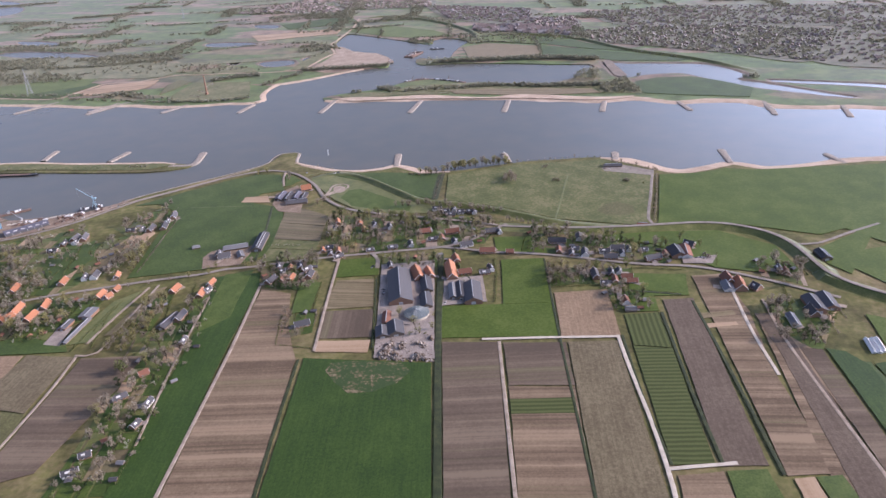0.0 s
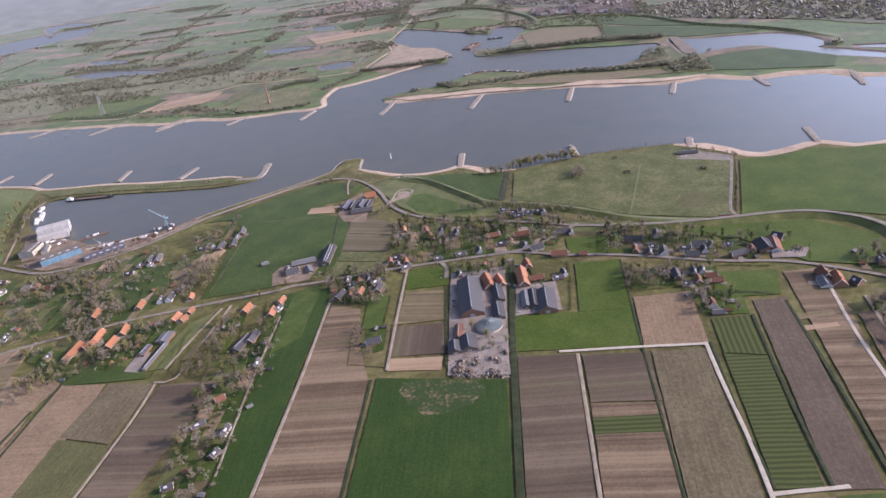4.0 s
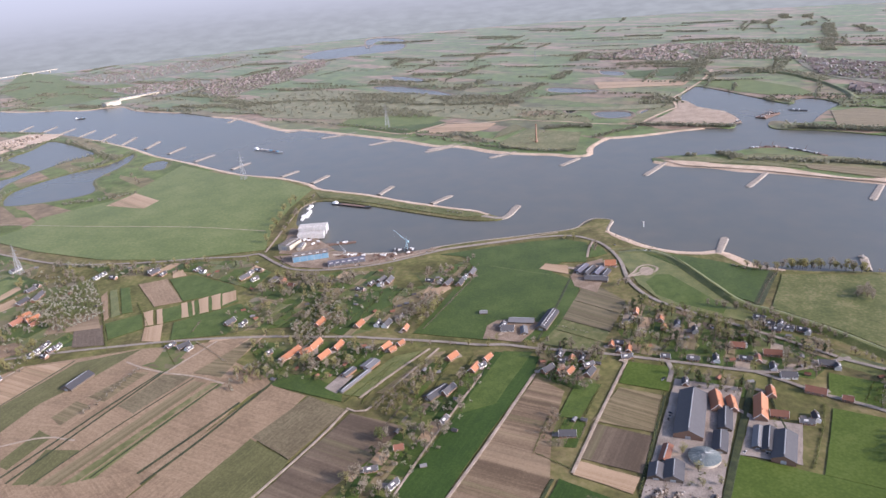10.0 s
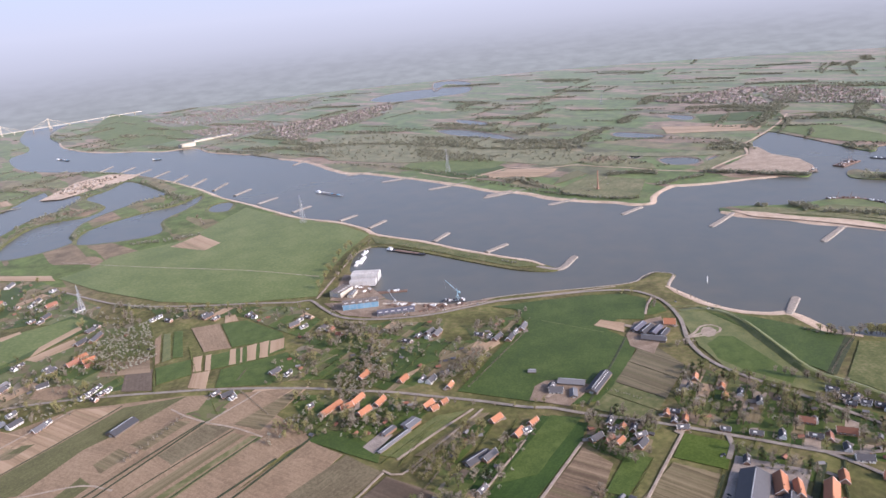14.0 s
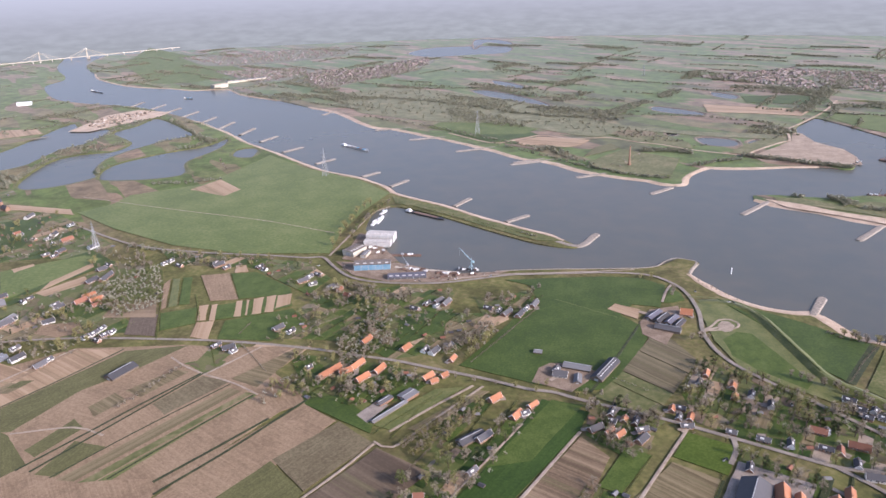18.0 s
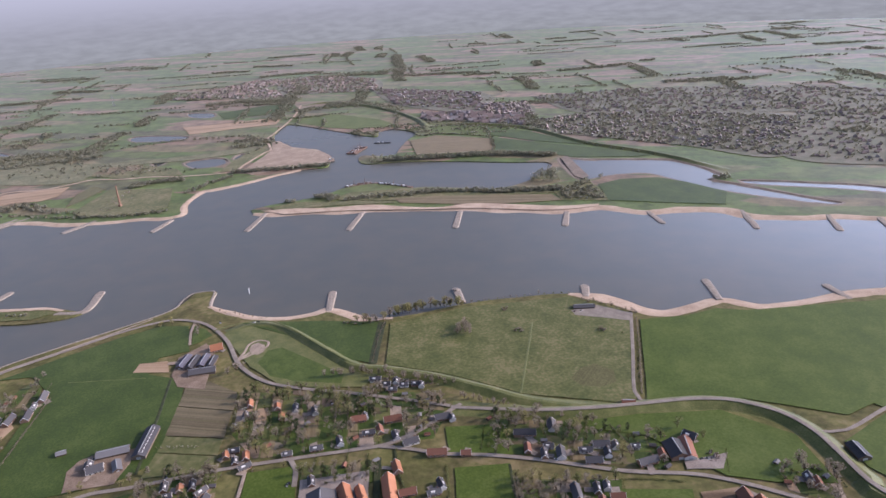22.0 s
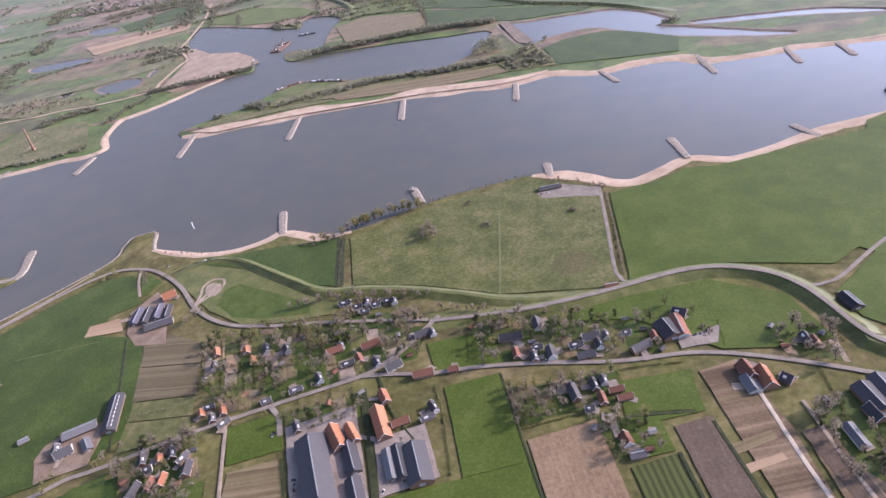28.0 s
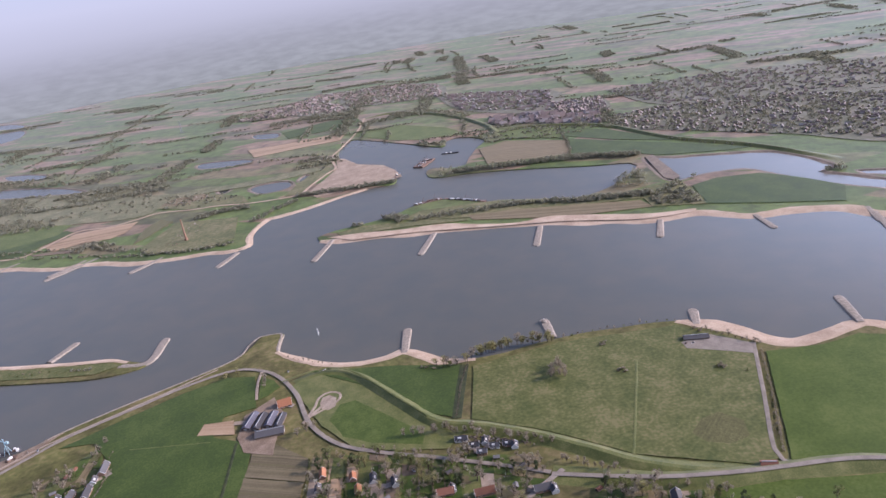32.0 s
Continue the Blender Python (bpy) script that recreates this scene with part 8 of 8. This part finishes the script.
# ------------------------------------------------------------------ pylons, chimney, beacon, bridge
def pylon(x, y, h, rot):
    """A lattice power pylon: four legs, cross bracing, three arms."""
    root = thing("power_pylon", pose(x, y, 0, 0, 0, rot), "tall grey lattice power pylon", "pylon", group="power line across the river")
    w = h * 0.085
    for sx, sy in itertools.product((-1, 1), (-1, 1)):
        bm = bmesh.new()
        add_rod(bm, (sx * w, sy * w, -0.5), (sx * w * 0.22, sy * w * 0.22, h * 0.72), 0.32, 0.24, 5)
        add_rod(bm, (sx * w * 0.22, sy * w * 0.22, h * 0.72), (0, 0, h), 0.24, 0.12, 5)
        part("leg", bm, "steel", root)
    bm = bmesh.new()
    for i in range(9):
        z0, z1 = h * 0.72 * i / 9, h * 0.72 * (i + 1) / 9
        r0, r1 = w * (1 - 0.78 * i / 9), w * (1 - 0.78 * (i + 1) / 9)
        for a, b in (((1, 1), (-1, 1)), ((-1, 1), (-1, -1)), ((-1, -1), (1, -1)), ((1, -1), (1, 1))):
            add_rod(bm, (a[0] * r0, a[1] * r0, z0), (b[0] * r1, b[1] * r1, z1), 0.14, seg=4)
            add_rod(bm, (b[0] * r0, b[1] * r0, z0), (a[0] * r1, a[1] * r1, z1), 0.14, seg=4)
    part("bracing", bm, "steel", root)
    for z, reach in ((0.66, 0.15), (0.78, 0.12), (0.89, 0.08)):
        bm = bmesh.new()
        for s in (-1, 1):
            add_rod(bm, (0, -w * .1, h * z), (s * h * reach, 0, h * (z + 0.015)), 0.2, 0.1, 4)
            add_rod(bm, (0, w * .1, h * z + 2), (s * h * reach, 0, h * (z + 0.015)), 0.15, 0.1, 4)
        part("arm", bm, "steel", root)


pylon(*[(-839, -158)][0], 64, 30)
pylon(*[(-927, 365)][0], 66, 30)
pylon(*[(-689, -674)][0], 52, 30)
pylon(*[(-1305, 1589)][0], 48, 30)


def brick_chimney(x, y, h=46):
    root = thing("brick_chimney", pose(x, y, 0), "tall old brick factory chimney", "chimney")
    bm = bmesh.new()
    add_box(bm, (0, 0, 2.5), (5.5, 5.5, 5.6))
    part("plinth", bm, "brick", root)
    bm = bmesh.new()
    add_rod(bm, (0, 0, 5), (0, 0, h), 2.2, 1.35, 16)
    part("shaft", bm, "brick", root)
    bm = bmesh.new()
    add_rod(bm, (0, 0, h), (0, 0, h + 1.2), 1.65, 1.65, 16)
    part("rim", bm, "brick", root)


brick_chimney(*[(-431, 388)][0], 44)
bx, by = [(49, 10)][0]
root = thing("river_beacon", pose(bx, by, WL), "white beacon post in the river", "beacon")
bm = bmesh.new()
add_rod(bm, (0, 0, -1.5), (0, 0, 8), 0.7, 0.6, 10)
part("post", bm, "white", root)
bm = bmesh.new()
add_box(bm, (0, 0, 8.6), (1.6, 1.6, 1.4))
part("lantern", bm, "plaster", root)
# small round tower on a groyne
tx, ty = [(350, 43)][0]
root = thing("groyne_marker", pose(tx, ty, -0.4), "round stone marker on the groyne head", "marker")
bm = bmesh.new()
add_rod(bm, (0, 0, -1), (0, 0, 2.4), 4.2, 3.6, 16)
part("base", bm, "stone", root)
bm = bmesh.new()
add_rod(bm, (0, 0, 2.4), (0, 0, 5), 0.5, 0.4, 8)
part("post", bm, "white", root)


def bridge(a, b, towers, h=14):
    """A long road bridge on piers with cable-stayed main span."""
    a, b = Vector((*a, h)), Vector((*b, h))
    d = b - a
    rot = math.degrees(math.atan2(d.y, d.x))
    root = thing("river_bridge", pose(a.x, a.y, 0, 0, 0, rot), "long pale concrete bridge over the river", "bridge")
    n = d.length
    bm = bmesh.new()
    add_box(bm, (n / 2, 0, h), (n, 14, 2.6))
    part("deck", bm, "concrete", root)
    for i in range(14):
        bm = bmesh.new()
        add_box(bm, (n * (i + 0.5) / 14, 0, h / 2 - 2), (3, 10, h))
        part("pier", bm, "concrete", root)
    for t in towers:
        bm = bmesh.new()
        for s in (-1, 1):
            add_rod(bm, (n * t, s * 8, -3), (n * t, s * 5, 62), 2.0, 1.4, 6)
        add_box(bm, (n * t, 0, 46), (2.5, 12, 2.5))
        tower = part("tower", bm, "concrete", root)
        for k in (-110, -60, 60, 110):
            for s in (-1, 1):
                bm = bmesh.new()
                add_rod(bm, (n * t, s * 5.4, 58), (n * t + k, s * 6.5, h + 1), 0.5, seg=4)
                part("stay_cable", bm, "concrete", tower)


bridge((-4120, -760), (-4330, 700), (0.42, 0.60))

# ------------------------------------------------------------------ greenhouses
def greenhouse(corner, along_, across, bays, label):
    """A glasshouse of several ridged bays."""
    a, b, c = Vector((*corner, 0)), Vector((*along_, 0)), Vector((*across, 0))
    l, w = (b - a).length, (c - a).length / bays
    rot = math.degrees(math.atan2((b - a).y, (b - a).x))
    side = (c - a).normalized()
    ctr = (a + b) / 2
    root = thing("greenhouse", pose(ctr.x, ctr.y, 0, 0, 0, rot), label, "greenhouse")
    inv = root.matrix_basis.inverted().to_3x3()
    for i in range(bays):
        o = inv @ (side * w * (i + 0.5))
        bm = bmesh.new()
        gable(bm, l, w * 0.98, 3.4, w * 0.22)
        bmesh.ops.translate(bm, verts=bm.verts, vec=o)
        bay = part("glass_bay", bm, "greenhouse", root)
        bm = bmesh.new()
        for k in range(12):
            add_box(bm, (l * (k / 11 - 0.5), o.y, 3.5 + w * 0.22), (0.2, w, 0.1))
        add_box(bm, (0, o.y, 3.55 + w * 0.22), (l, 0.35, 0.25))
        part("glazing_bars", bm, "steel", bay)


g = [(-322, -936), (-374, -848), (-413, -935)]
greenhouse(g[0], g[1], (g[0][0] - (g[1][1] - g[0][1]) * 0.55, g[0][1] + (g[1][0] - g[0][0]) * 0.55), 9, "large pale glass greenhouse with many ridges")

# ------------------------------------------------------------------ cars
def car_model(mat, label):
    root = thing("car", Matrix(), label, "car")
    bm = bmesh.new()
    add_box(bm, (0, 0, 0.62), (4.3, 1.75, 0.62), taper=0.97)
    part("body", bm, mat, root)
    bm = bmesh.new()
    add_box(bm, (-0.25, 0, 1.2), (2.4, 1.6, 0.56), taper=0.78)
    part("cabin", bm, "pane", root)
    for sx, sy in itertools.product((-1, 1), (-1, 1)):
        bm = bmesh.new()
        add_rod(bm, (sx * 1.35, sy * 0.72, 0.33), (sx * 1.35, sy * 0.90, 0.33), 0.33, 0.33, 12)
        part("wheel", bm, "black", root)
    return root


CARS = {"white": car_model("white", "white parked passenger car"), "black": car_model("black", "black parked passenger car"), "red": car_model("rust", "dark red parked passenger car"), "silver": car_model("steel", "silver grey parked passenger car")}
spots = [(100, -80), (105, -77), (53, -84), (517, -10), (525, -8)] + [(158, -382), (164, -389), (277, -372), (276, -375), (332, -244), (271, -246), (504, -304), (511, -308), (639, -290), (644, -289), (651, -285), (367, -297), (70, -366)] + [(-233, -348), (-226, -346), (-330, -414), (-203, -311), (-197, -301), (-173, -255), (-378, -427)] + [(308, -423), (310, -428), (311, -433), (413, -429), (398, -429), (383, -438)]
used = set()
for i, (x, y) in enumerate(spots):
    k = ("white", "black", "silver", "red", "white", "silver")[i % 6]
    m = pose(x, y, 0.42, 0, 0, random.uniform(0, 360))
    if k in used:
        copy_thing(CARS[k], m)
    else:
        used.add(k)
        CARS[k].matrix_basis = m

# ------------------------------------------------------------------ distant towns
def town(polys, seed, label):
    """Roofs of far towns, too many to count."""
    rng = random.Random(seed)
    verts, faces = [], []
    for poly, count, size in polys:
        turn = rng.uniform(0, 1.5)
        for x, y, _, _ in area(poly, int(count * 1.8), 1, 1, rng.randrange(9999)):
            a = turn + rng.choice((0, 0, 1.57)) + rng.uniform(-.12, .12)
            l, w, h = size * rng.uniform(0.6, 1.2), size * rng.uniform(0.45, 0.65), rng.uniform(2.2, 4.0)
            c, s = math.cos(a), math.sin(a)
            k = len(verts)
            for u, v, z in ((-l, -w, 0), (l, -w, 0), (l, w, 0), (-l, w, 0), (-l, -w, h), (l, -w, h), (l, w, h), (-l, w, h), (-l, 0, h + w * .5), (l, 0, h + w * .5)):
                verts.append((x + (u * c - v * s) / 2, y + (u * s + v * c) / 2, z))
            faces += [tuple(k + i for i in f) for f in ((0, 1, 5, 4), (2, 3, 7, 6), (1, 2, 6, 9, 5), (3, 0, 4, 8, 7), (4, 5, 9, 8), (6, 7, 8, 9))]
    return tagged(new("distant_town", mesh_of("distant_town", verts, faces, "townroof")), label, "town", kind="stuff")


TOWNS = [
    ([(-2300, 545), (-2485, 948), (-2405, 1191), (-2188, 1096), (-2091, 756), (-2003, 489)], 380, 9), ([(-2927, 391), (-2726, 775), (-2436, 647), (-2409, 392)], 150, 10), ([(-3750, 503), (-3552, 1442), (-3057, 1237), (-3111, 524)], 150, 12),
    ([(343, 1165), (494, 1254), (799, 1263), (1059, 1156), (931, 764), (743, 861), (567, 950), (412, 1027)], 330, 9), ([(316, 1564), (676, 1665), (1084, 1639), (1096, 1260), (799, 1263), (494, 1268)], 190, 10), ([(1059, 1156), (931, 764), (1180, 690), (1480, 760), (1640, 1180), (1400, 1540), (1096, 1640)], 230, 10), ([(-6, 1300), (121, 1316), (335, 1228), (336, 1111), (149, 1179), (35, 1200)], 70, 24),
    ([(-845, 2068), (-707, 2217), (-395, 2075), (-293, 1802), (-439, 1741), (-665, 1766)], 260, 9), ([(-1007, 1890), (-751, 1858), (-615, 1653), (-844, 1673)], 60, 12), ([(162, 1440), (310, 1445), (347, 1255), (206, 1281)], 120, 13),
    ([(-1113, 1664), (-964, 2126), (-794, 2105), (-862, 1694)], 200, 12), ([(-2487, 687), (-2448, 991), (-2598, 1444), (-2313, 1238), (-2163, 751), (-2258, 544)], 220, 12), ([(-343, 1830), (126, 1665), (183, 1324), (-117, 1454)], 160, 14),
]
for poly, *_ in TOWNS:
    F("built-up ground of a far town", "townground", grown(poly + poly[:1])[:-1])
town(TOWNS, 7, "red and grey roofs of towns across the river")
TT = []
for i, (poly, count, size) in enumerate(TOWNS):
    TT += area(poly, int(count * (4.2 if poly[0][0] > 250 else 3.0)), 6.0, 4.0, 300 + i)
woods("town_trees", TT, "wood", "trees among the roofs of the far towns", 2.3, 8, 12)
grow()
